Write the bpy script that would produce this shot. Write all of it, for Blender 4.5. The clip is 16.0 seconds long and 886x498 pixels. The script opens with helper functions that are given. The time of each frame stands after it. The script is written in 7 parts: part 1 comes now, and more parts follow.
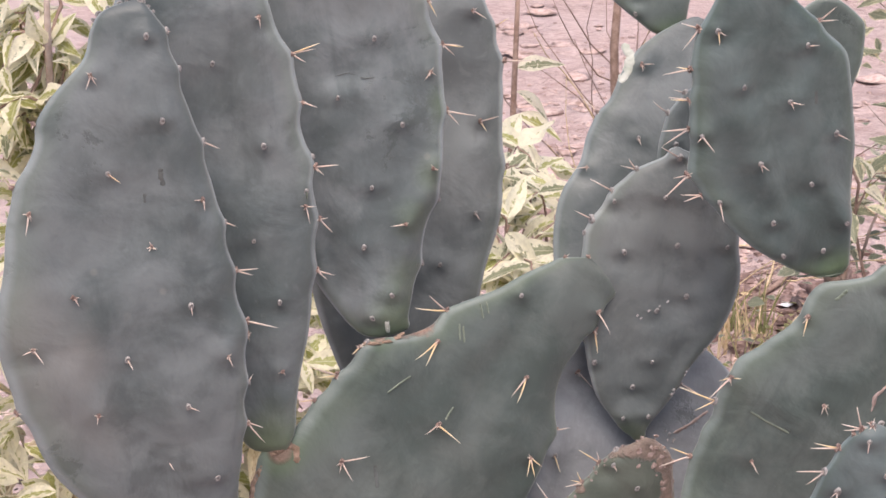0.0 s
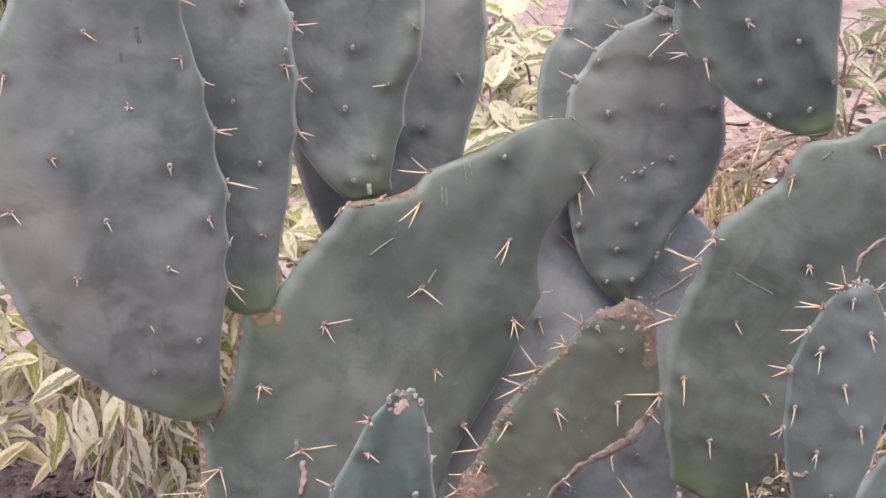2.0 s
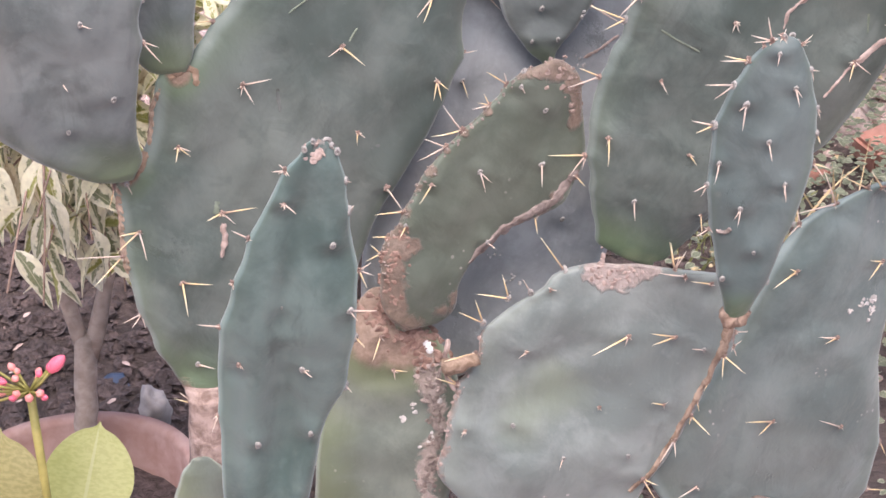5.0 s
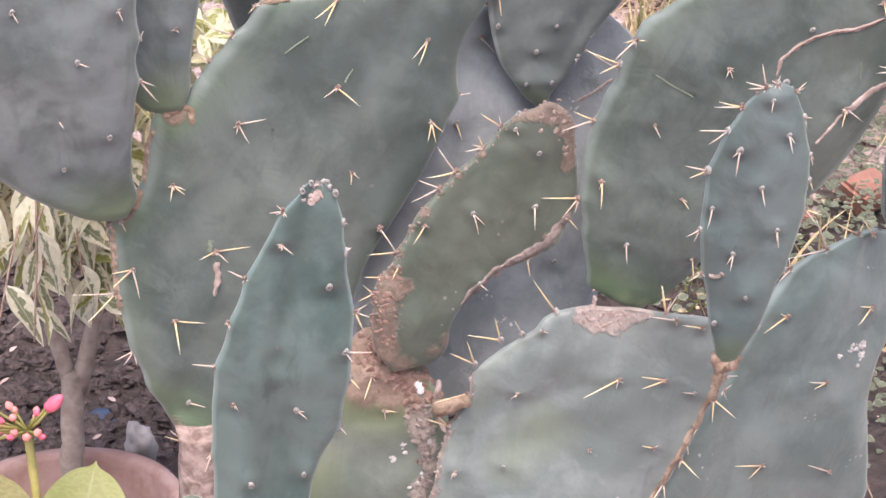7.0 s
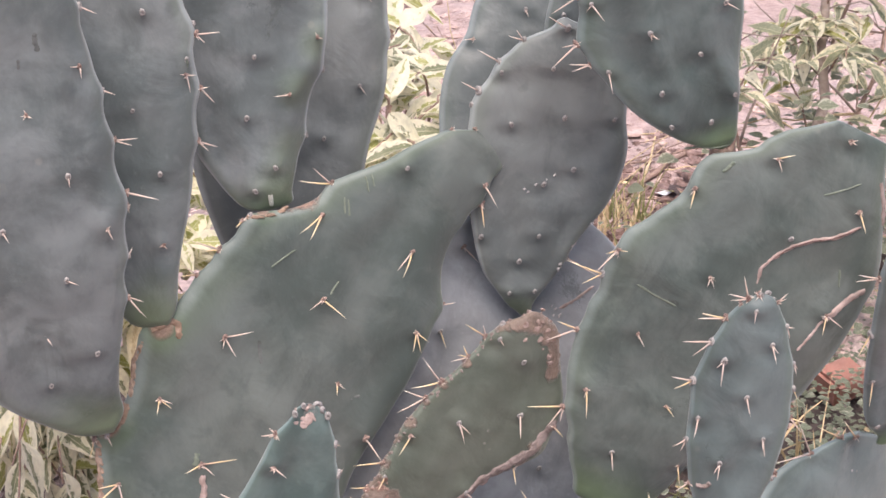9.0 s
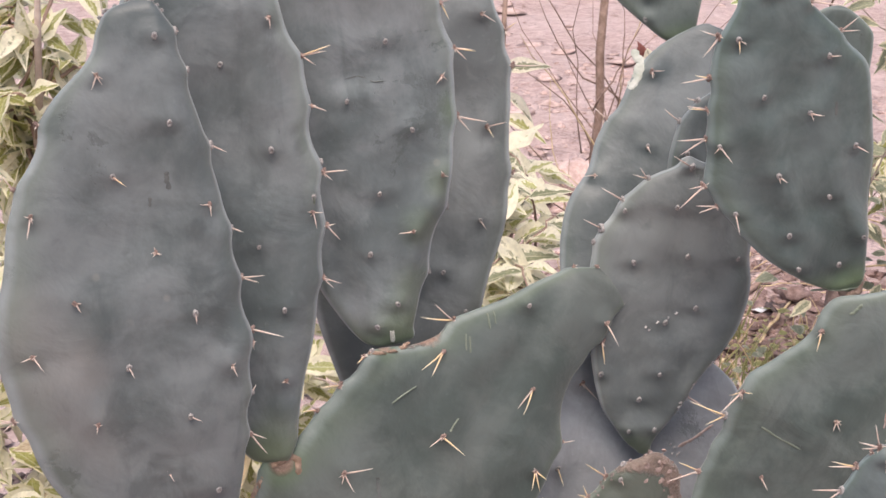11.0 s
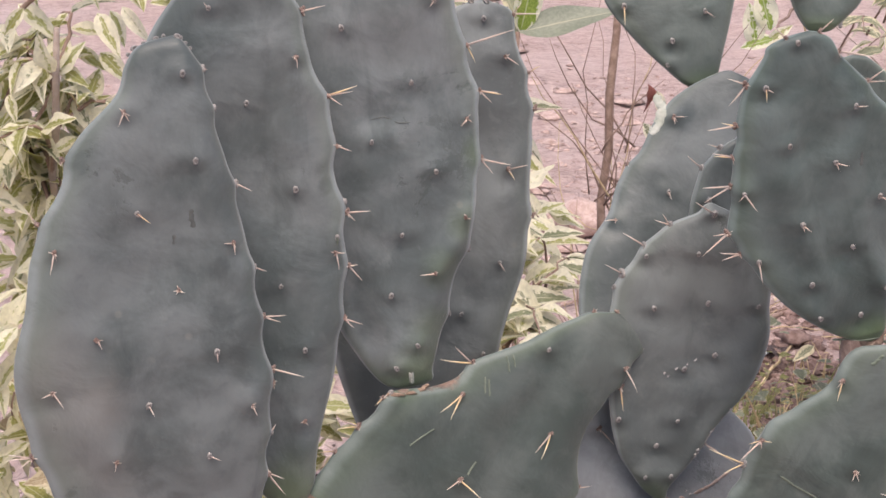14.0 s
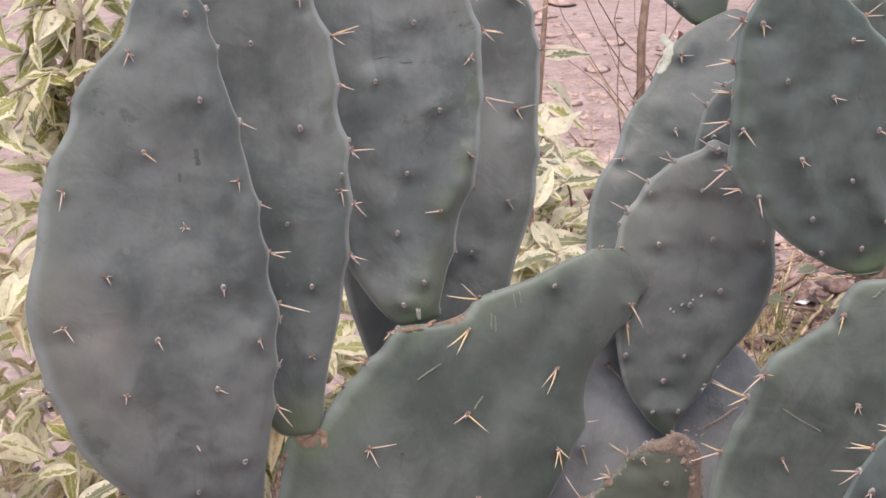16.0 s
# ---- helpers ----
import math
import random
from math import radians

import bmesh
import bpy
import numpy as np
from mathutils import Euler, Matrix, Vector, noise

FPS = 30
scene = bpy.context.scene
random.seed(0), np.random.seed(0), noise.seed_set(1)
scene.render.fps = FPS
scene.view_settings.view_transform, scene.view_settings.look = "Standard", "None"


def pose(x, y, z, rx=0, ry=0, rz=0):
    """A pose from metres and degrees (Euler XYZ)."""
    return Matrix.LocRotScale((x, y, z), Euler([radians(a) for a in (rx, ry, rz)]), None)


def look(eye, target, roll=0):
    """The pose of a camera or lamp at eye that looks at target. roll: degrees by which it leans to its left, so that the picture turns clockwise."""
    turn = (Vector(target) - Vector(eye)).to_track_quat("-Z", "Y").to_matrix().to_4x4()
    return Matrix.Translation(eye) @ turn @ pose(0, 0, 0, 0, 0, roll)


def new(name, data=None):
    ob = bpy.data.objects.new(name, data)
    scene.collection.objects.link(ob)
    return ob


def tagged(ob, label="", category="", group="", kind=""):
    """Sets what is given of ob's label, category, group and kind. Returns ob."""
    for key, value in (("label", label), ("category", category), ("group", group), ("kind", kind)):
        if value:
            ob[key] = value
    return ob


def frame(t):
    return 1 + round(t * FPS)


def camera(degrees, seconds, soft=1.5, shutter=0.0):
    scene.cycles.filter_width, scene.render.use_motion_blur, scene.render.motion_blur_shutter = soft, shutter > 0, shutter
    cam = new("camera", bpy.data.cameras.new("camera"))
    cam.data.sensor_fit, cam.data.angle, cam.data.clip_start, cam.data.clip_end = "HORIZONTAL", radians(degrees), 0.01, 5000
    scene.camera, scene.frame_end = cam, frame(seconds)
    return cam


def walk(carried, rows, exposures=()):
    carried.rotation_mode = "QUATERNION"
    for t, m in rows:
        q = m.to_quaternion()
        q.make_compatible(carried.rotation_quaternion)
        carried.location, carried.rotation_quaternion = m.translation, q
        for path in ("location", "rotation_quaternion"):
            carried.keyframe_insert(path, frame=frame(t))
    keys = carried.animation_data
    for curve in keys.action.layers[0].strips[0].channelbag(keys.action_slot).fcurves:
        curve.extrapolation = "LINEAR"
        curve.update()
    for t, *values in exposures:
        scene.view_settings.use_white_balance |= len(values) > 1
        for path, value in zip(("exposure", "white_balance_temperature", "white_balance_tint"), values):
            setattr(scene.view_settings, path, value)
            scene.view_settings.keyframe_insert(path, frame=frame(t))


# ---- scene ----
cam = camera(28, 16.0, soft=1.6)
# seconds, x, y, z in metres, then the turn in degrees
PATH = [
    (0.0, 0.0, -1.45, 1.5, 72.996, 1.252, -0.362),
    (0.5, 0.003, -1.4471, 1.5022, 73.278, 1.153, -0.357),
    (1.0, 0.0005, -1.4452, 1.4979, 72.371, 0.814, 0.008),
    (1.5, -0.0003, -1.4441, 1.4872, 70.959, 1.095, -0.098),
    (2.0, 0.0031, -1.4417, 1.4767, 69.262, 1.327, -0.843),
    (2.5, 0.0064, -1.4406, 1.4676, 67.569, 1.079, -1.807),
    (3.0, 0.0117, -1.4389, 1.4582, 65.394, 1.043, -2.085),
    (3.5, 0.0135, -1.4352, 1.4512, 64.273, 1.288, -2.135),
    (4.0, 0.0187, -1.4323, 1.4448, 63.387, 0.941, -3.083),
    (4.5, 0.0172, -1.4317, 1.4393, 62.639, 0.739, -2.902),
    (4.7, 0.0159, -1.432, 1.4402, 62.612, 0.777, -2.849),
    (6.8, 0.0069, -1.4347, 1.4423, 62.92, 0.308, -2.976),
    (7.0, 0.0056, -1.434, 1.4459, 63.802, -0.081, -3.04),
    (7.5, 0.0043, -1.4369, 1.4577, 67.02, -0.377, -4.515),
    (8.0, -0.0004, -1.4325, 1.4584, 69.024, -0.082, -4.955),
    (8.5, -0.0013, -1.4332, 1.4716, 70.073, 0.103, -4.79),
    (9.0, -0.0075, -1.4325, 1.4731, 69.617, 0.064, -4.161),
    (9.5, -0.0103, -1.4275, 1.4762, 69.96, 0.214, -3.103),
    (10.0, -0.0233, -1.4228, 1.489, 71.483, 0.348, -1.772),
    (10.2, -0.0285, -1.4215, 1.4917, 71.728, 0.257, -1.577),
    (12.3, -0.0488, -1.4077, 1.5063, 74.422, -0.588, -1.735),
    (12.5, -0.05, -1.4082, 1.5052, 73.801, -1.09, -2.005),
    (13.0, -0.0533, -1.4098, 1.509, 74.401, -0.912, -1.889),
    (13.5, -0.0582, -1.4112, 1.5057, 74.202, -1.063, -1.624),
    (14.0, -0.0643, -1.4096, 1.5043, 74.015, -0.967, -1.333),
    (14.5, -0.0655, -1.419, 1.5074, 74.576, -1.555, -1.588),
    (15.0, -0.0575, -1.4281, 1.5012, 74.053, -0.9, -1.322),
    (15.5, -0.0352, -1.4384, 1.501, 73.745, 0.167, 0.167),
    (16.0, -0.0206, -1.437, 1.4953, 72.629, -0.08, 0.361),
]
walk(cam, [(q[0], pose(*q[1:])) for q in PATH], [(0.0, 0.84, 6670, 17), (1.5, 0.87, 6670, 17), (4.0, 1.26, 6520, 17), (7.0, 1.33, 6520, 16), (8.0, 1.23, 6590, 15), (9.0, 1.05, 6650, 17), (10.2, 0.96, 6690, 16), (12.5, 0.67, 6760, 16), (16.0, 0.65, 6760, 16)])
# ---- end of path ----

# ---- light ----
world = bpy.data.worlds.new("overcast_sky")
scene.world = world
world.use_nodes = True
wn = world.node_tree
sky = wn.nodes.new("ShaderNodeTexSky")
sky.sky_type, sky.sun_disc = "NISHITA", False
sky.sun_elevation, sky.sun_rotation = radians(65), radians(184)
sky.air_density, sky.dust_density, sky.ozone_density = 1.0, 4.5, 1.0
wn.links.new(sky.outputs[0], wn.nodes["Background"].inputs[0])
wn.nodes["Background"].inputs[1].default_value = 0.115
sun = new("sun", bpy.data.lights.new("sun", "SUN"))
sun.data.energy, sun.data.angle, sun.data.color = 1.70, radians(46), (1.0, 0.94, 0.87)
sun.matrix_world = look((-0.10, -1.36, 3.0), (0, 0, 0))

# ---- materials ----


def material(name, rough=0.6):
    m = bpy.data.materials.new(name)
    m.use_nodes = True
    p = m.node_tree.nodes["Principled BSDF"]
    p.inputs["Roughness"].default_value = rough
    return m, m.node_tree, p


def node(t, kind, **values):
    n = t.nodes.new(kind)
    for k, v in values.items():
        n.inputs[k.replace("_", " ")].default_value = v
    return n


def coords(t, what="Object"):
    return t.nodes.new("ShaderNodeTexCoord").outputs[what]


def noise_of(t, vector, scale, detail=4.0, rough=0.55, warp=0.0):
    n = node(t, "ShaderNodeTexNoise", Scale=scale, Detail=detail, Roughness=rough, Distortion=warp)
    t.links.new(vector, n.inputs["Vector"])
    return n.outputs["Fac"]


def steps(t, value, lo, hi, out_lo=0.0, out_hi=1.0):
    n = t.nodes.new("ShaderNodeMapRange")
    n.inputs["From Min"].default_value, n.inputs["From Max"].default_value = lo, hi
    n.inputs["To Min"].default_value, n.inputs["To Max"].default_value = out_lo, out_hi
    n.interpolation_type = "SMOOTHSTEP"
    t.links.new(value, n.inputs["Value"])
    return n.outputs["Result"]


def maths(t, op, a, b=0.5):
    n = t.nodes.new("ShaderNodeMath")
    n.operation = op
    for i, v in enumerate((a, b)):
        if isinstance(v, (int, float)):
            n.inputs[i].default_value = v
        else:
            t.links.new(v, n.inputs[i])
    return n.outputs[0]


def mixed(t, fac, a, b):
    n = t.nodes.new("ShaderNodeMix")
    n.data_type = "RGBA"
    for i, v in ((0, fac), (6, a), (7, b)):
        if isinstance(v, (int, float)):
            n.inputs[i].default_value = v
        elif isinstance(v, tuple):
            n.inputs[i].default_value = (*v, 1.0)
        else:
            t.links.new(v, n.inputs[i])
    return n.outputs[2]


def bump(t, p, height, strength, distance):
    n = node(t, "ShaderNodeBump", Strength=strength, Distance=distance)
    t.links.new(height, n.inputs["Height"])
    t.links.new(n.outputs[0], p.inputs["Normal"])


def paint(t, p, colour):
    t.links.new(colour, p.inputs["Base Color"])


def spot_gap(t, own, x, y, r, ragged, torn=0.9):
    """Distance from a spot on a pad in units of r, with a ragged edge."""
    flat = node(t, "ShaderNodeVectorMath")
    flat.operation = "MULTIPLY"
    flat.inputs[1].default_value = (1, 1, 0)
    t.links.new(own, flat.inputs[0])
    far = node(t, "ShaderNodeVectorMath")
    far.operation = "DISTANCE"
    t.links.new(flat.outputs[0], far.inputs[0])
    far.inputs[1].default_value = (x, y, 0)
    return maths(t, "ADD", maths(t, "DIVIDE", far.outputs["Value"], r), maths(t, "MULTIPLY", maths(t, "SUBTRACT", ragged, 0.5), torn))


def skin(name, dark, light, green, corks=(), streak_shade=0.3, joints=(), rim_green=0.3, warm=0.35, cork=((0.13, 0.078, 0.056), (0.29, 0.195, 0.15)), flecks=0.0, greens=(), smudges=(), dusts=(), limes=(), rim_light=1.75, scabs=(), scab=((0.15, 0.10, 0.08), (0.36, 0.27, 0.24))):
    """Waxy cactus skin: cloudy bloom, smudges, painted fold shade and rim light, greener flesh at joints and rims,
    scars and cork.
    joints are spots (x, y, radius) in metres on the pad where another one grows from it."""
    dark, light, green = (tuple(k * c for k, c in zip((0.80, 0.86, 0.865), q)) for q in (dark, light, green))
    m, t, p = material(name, 0.5)
    own, uv = coords(t), coords(t, "UV")
    sep = t.nodes.new("ShaderNodeSeparateXYZ")
    t.links.new(uv, sep.inputs[0])
    along, side = sep.outputs[0], sep.outputs[1]
    across = maths(t, "ABSOLUTE", side, 0.0)
    info = t.nodes.new("ShaderNodeObjectInfo").outputs["Random"]
    shift = node(t, "ShaderNodeVectorMath")
    shift.operation = "ADD"
    t.links.new(own, shift.inputs[0])
    t.links.new(maths(t, "MULTIPLY", info, 7.0), shift.inputs[1])
    o = shift.outputs[0]
    cloud = noise_of(t, o, 9, 5, 0.6, 0.3)
    wide = noise_of(t, o, 4.5, 3, 0.5, 0.4)
    fine = noise_of(t, o, 160, 3, 0.6)
    streak_map = node(t, "ShaderNodeMapping")
    streak_map.inputs["Scale"].default_value = (34, 9, 34)
    t.links.new(o, streak_map.inputs["Vector"])
    streak = noise_of(t, streak_map.outputs[0], 1, 5, 0.62, 0.5)
    patchy = noise_of(t, o, 21, 6, 0.65, 0.4)
    base = mixed(t, steps(t, maths(t, "ADD", maths(t, "MULTIPLY", cloud, 0.55), maths(t, "MULTIPLY", patchy, 0.45)), 0.40, 0.61), dark, light)
    # broad drifts of dust against bare bluish skin
    dust = tuple(0.62 * c + 0.38 * w for c, w in zip(light, (0.185, 0.150, 0.125)))
    base = mixed(t, steps(t, wide, 0.48, 0.66, 0, warm), base, dust)
    base = mixed(t, steps(t, wide, 0.46, 0.32, 0, 0.35), base, tuple(0.86 * c for c in dark))
    # dark streaks paint fold shade and smudges along the pad, then small crisp ones where the wax was rubbed off
    base = mixed(t, steps(t, streak, 0.55, 0.70, 0, streak_shade), base, tuple(0.6 * c for c in dark))
    smear = noise_of(t, o, 33, 3, 0.5, 0.6)
    base = mixed(t, steps(t, smear, 0.63, 0.72, 0, 0.25), base, tuple(0.7 * c for c in dark))
    base = mixed(t, steps(t, smear, 0.36, 0.28, 0, 0.25), base, tuple(1.2 * c for c in light))
    rubbed = maths(t, "MULTIPLY", steps(t, noise_of(t, o, 16, 7, 0.72, 0.25), 0.585, 0.635), steps(t, noise_of(t, o, 6, 2, 0.5), 0.50, 0.62))
    base = mixed(t, maths(t, "MULTIPLY", rubbed, 0.48), base, (0.5 * dark[0], 0.56 * dark[1], 0.5 * dark[2]))
    base = mixed(t, steps(t, fine, 0.6, 0.8, 0, 0.25), base, tuple(1.25 * c for c in light))
    for x, y, r in dusts:
        base = mixed(t, steps(t, spot_gap(t, own, 0.001 * x, 0.001 * y, 0.001 * r, cloud, 1.6), 0.3, 1.5, 0.45, 0.0), base, tuple(1.2 * c for c in dust))
    for x, y, r in smudges:
        base = mixed(t, steps(t, spot_gap(t, own, 0.001 * x, 0.001 * y, 0.001 * r, patchy, 4.5), 0.3, 1.5, 0.4, 0.0), base, tuple(0.55 * c for c in dark))
    # greener flesh on the rims and where the pad joins the one below
    edge = maths(t, "MULTIPLY", steps(t, across, 0.70, 0.97), steps(t, cloud, 0.35, 0.6, 0.25, 1.0))
    base = mixed(t, maths(t, "MULTIPLY", edge, rim_green), base, tuple(0.75 * c + 0.35 * e for c, e in zip(green, light)))
    joint = steps(t, maths(t, "ADD", along, maths(t, "MULTIPLY", maths(t, "SUBTRACT", cloud, 0.5), 0.12)), 0.0, 0.12, 1, 0)
    base = mixed(t, maths(t, "MULTIPLY", joint, 0.8), base, green)
    for x, y, r in greens:
        base = mixed(t, steps(t, spot_gap(t, own, x, y, r, patchy), 0.2, 1.3, 0.4, 0.0), base, green)
    # tender yellow-green flesh beside a joint
    for x, y, r in limes:
        base = mixed(t, steps(t, spot_gap(t, own, 0.001 * x, 0.001 * y, 0.001 * r, patchy, 0.7), 0.1, 1.4, 0.62, 0.0), base, (0.25, 0.30, 0.175))
    # pale bloom on the very edge, brightened to paint light caught by the rounded rim
    rim = maths(t, "MULTIPLY", steps(t, across, 0.91, 0.975), steps(t, patchy, 0.25, 0.6, 0.5, 1.0))
    base = mixed(t, maths(t, "MULTIPLY", rim, 0.75), base, tuple(rim_light * a for a in light))
    # small old scars
    spots = node(t, "ShaderNodeTexVoronoi", Scale=26.0)
    t.links.new(o, spots.inputs["Vector"])
    patch = maths(t, "MULTIPLY", steps(t, spots.outputs["Distance"], 0.05, 0.11, 1, 0), steps(t, noise_of(t, o, 5, 2), 0.58, 0.66))
    base = mixed(t, maths(t, "MULTIPLY", patch, 0.12), base, (0.38, 0.34, 0.28))
    if flecks:
        # white scale insects in loose groups
        dots = node(t, "ShaderNodeTexVoronoi", Scale=120.0)
        t.links.new(o, dots.inputs["Vector"])
        few = maths(t, "MULTIPLY", steps(t, dots.outputs["Distance"], 0.16, 0.24, 1, 0), steps(t, noise_of(t, o, 17, 3), 0.64, 0.70))
        base = mixed(t, maths(t, "MULTIPLY", few, flecks), base, (0.62, 0.55, 0.54))
    bark = noise_of(t, o, 45, 6, 0.72, 1.2)
    # brown corky patches, each a stretch along and across the pad
    corky = None
    for lo, hi, left, right in corks:
        box = maths(t, "MULTIPLY", steps(t, along, lo - 0.05, lo + 0.05), steps(t, along, hi - 0.05, hi + 0.05, 1, 0))
        box = maths(t, "MULTIPLY", box, maths(t, "MULTIPLY", steps(t, side, left - 0.12, left + 0.12), steps(t, side, right - 0.12, right + 0.12, 1, 0)))
        mask = steps(t, maths(t, "ADD", box, maths(t, "MULTIPLY", maths(t, "SUBTRACT", bark, 0.5), 1.5)), 0.40, 0.78)
        mask = maths(t, "MULTIPLY", mask, steps(t, box, 0.02, 0.12))
        corky = mask if corky is None else maths(t, "MAXIMUM", corky, mask)
    for x, y, r in joints:
        gap = spot_gap(t, own, x, y, r, patchy)
        base = mixed(t, steps(t, gap, 0.9, 2.9, 0.6, 0.0), base, green)
        mask = steps(t, gap, 0.7, 1.25, 0.85, 0.0)
        corky = mask if corky is None else maths(t, "MAXIMUM", corky, mask)
    crusts = None
    for x, y, r in scabs:
        near = steps(t, spot_gap(t, own, 0.001 * x, 0.001 * y, 0.001 * r, patchy, 0.0), 0.2, 2.0, 1.0, 0.0)
        crusts = near if crusts is None else maths(t, "ADD", crusts, near)
    if crusts is not None:
        torn = maths(t, "ADD", maths(t, "MULTIPLY", maths(t, "SUBTRACT", bark, 0.5), 2.2), maths(t, "MULTIPLY", maths(t, "SUBTRACT", noise_of(t, o, 60, 4, 0.6, 0.5), 0.5), 1.6))
        crusts = maths(t, "MULTIPLY", steps(t, maths(t, "ADD", maths(t, "MINIMUM", crusts, 1.3), torn), 0.35, 0.85), steps(t, crusts, 0.05, 0.3))
        tint = mixed(t, steps(t, noise_of(t, o, 110, 5, 0.75, 0.8), 0.3, 0.7), *scab)
        base = mixed(t, maths(t, "MULTIPLY", crusts, 0.74), base, tint)
    if corky is not None:
        tone = mixed(t, steps(t, noise_of(t, o, 90, 5, 0.7), 0.3, 0.7), *cork)
        base = mixed(t, corky, base, tone)
    paint(t, p, base)
    rough = mixed(t, steps(t, cloud, 0.3, 0.7), (0.44, 0.44, 0.44), (0.62, 0.62, 0.62))
    t.links.new(rough, p.inputs["Roughness"])
    p.inputs["Specular IOR Level"].default_value = 0.45
    p.inputs["Sheen Weight"].default_value = 0.25
    p.inputs["Sheen Roughness"].default_value = 0.5
    relief = maths(t, "ADD", maths(t, "MULTIPLY", noise_of(t, o, 24, 4, 0.5, 0.5), 1.0), maths(t, "MULTIPLY", fine, 0.06))
    relief = maths(t, "SUBTRACT", relief, maths(t, "MULTIPLY", rubbed, 0.12))
    if corky is not None:
        relief = maths(t, "ADD", relief, maths(t, "MULTIPLY", corky, maths(t, "ADD", 0.15, maths(t, "MULTIPLY", bark, 0.9))))
    if crusts is not None:
        relief = maths(t, "ADD", relief, maths(t, "MULTIPLY", crusts, maths(t, "ADD", 0.2, maths(t, "MULTIPLY", bark, 1.1))))
    bump(t, p, relief, 0.5, 0.006)
    return m


BLOOM, GREEN, BLUISH = ((0.088, 0.104, 0.105), (0.182, 0.196, 0.199)), ((0.070, 0.092, 0.083), (0.142, 0.163, 0.152)), ((0.083, 0.106, 0.108), (0.152, 0.176, 0.180))
WORN = ((0.136, 0.154, 0.149), (0.222, 0.239, 0.233))
FLESH = (0.112, 0.150, 0.076)
E_JOINTS = ((-0.166, 0.160, 0.010), (-0.168, 0.254, 0.010), (-0.141, 0.379, 0.006))
C_GREENS = ((0.009, 0.015, 0.03), (0.022, 0.054, 0.022), (0.036, 0.103, 0.020), (0.055, 0.140, 0.018), (0.072, 0.196, 0.015))
# where cork grows, and where wax is rubbed or dusty, millimetres on each pad
A_SMUDGES = ((12, 291, 7), (11, 256, 9), (17, 222, 7), (25, 167, 8), (-1, 157, 7), (-66, 158, 12), (-56, 89, 14), (21, 198, 7), (-39, 108, 9), (-58, 125, 8))
A_DUST = ((-125, 248, 30), (-118, 211, 36), (-109, 163, 40), (-84, 131, 30), (-86, 196, 22))
B_SMUDGES = ((48, 275, 10), (51, 262, 7), (27, 207, 8))
P_JOINTS = ((-0.001, 0.311, 0.026), (0.004, 0.286, 0.026), (0.027, 0.279, 0.024))
K_SCABS = ((-30, 251, 6), (-20, 263, 8), (-8, 271, 10), (5, 273, 11), (22, 265, 9), (34, 249, 8), (40, 237, 6), (64, 196, 5), (60, 172, 6), (54, 156, 6), (42, 139, 5), (-37, 211, 4), (-45, 186, 4), (-50, 165, 4), (-53, 142, 5), (-55, 123, 5), (-54, 100, 6), (-53, 81, 9), (-46, 65, 11), (-38, 46, 13), (-28, 26, 13), (-14, 12, 12), (8, 9, 9), (23, 35, 8), (27, 51, 6), (-32, 76, 7))
P_SCABS = ((47, 270, 8), (49, 257, 9), (52, 244, 10), (57, 229, 9), (64, 213, 8), (68, 197, 7), (59, 177, 9), (58, 159, 9), (59, 139, 9), (61, 118, 9), (61, 91, 9))
L_SCABS = ((-6, 306, 9), (6, 305, 13), (18, 306, 15), (32, 309, 14), (46, 310, 9))
PINK = ((0.25, 0.190, 0.170), (0.45, 0.365, 0.34))
BLOOM = tuple(tuple(0.88 * c for c in q) for q in BLOOM)
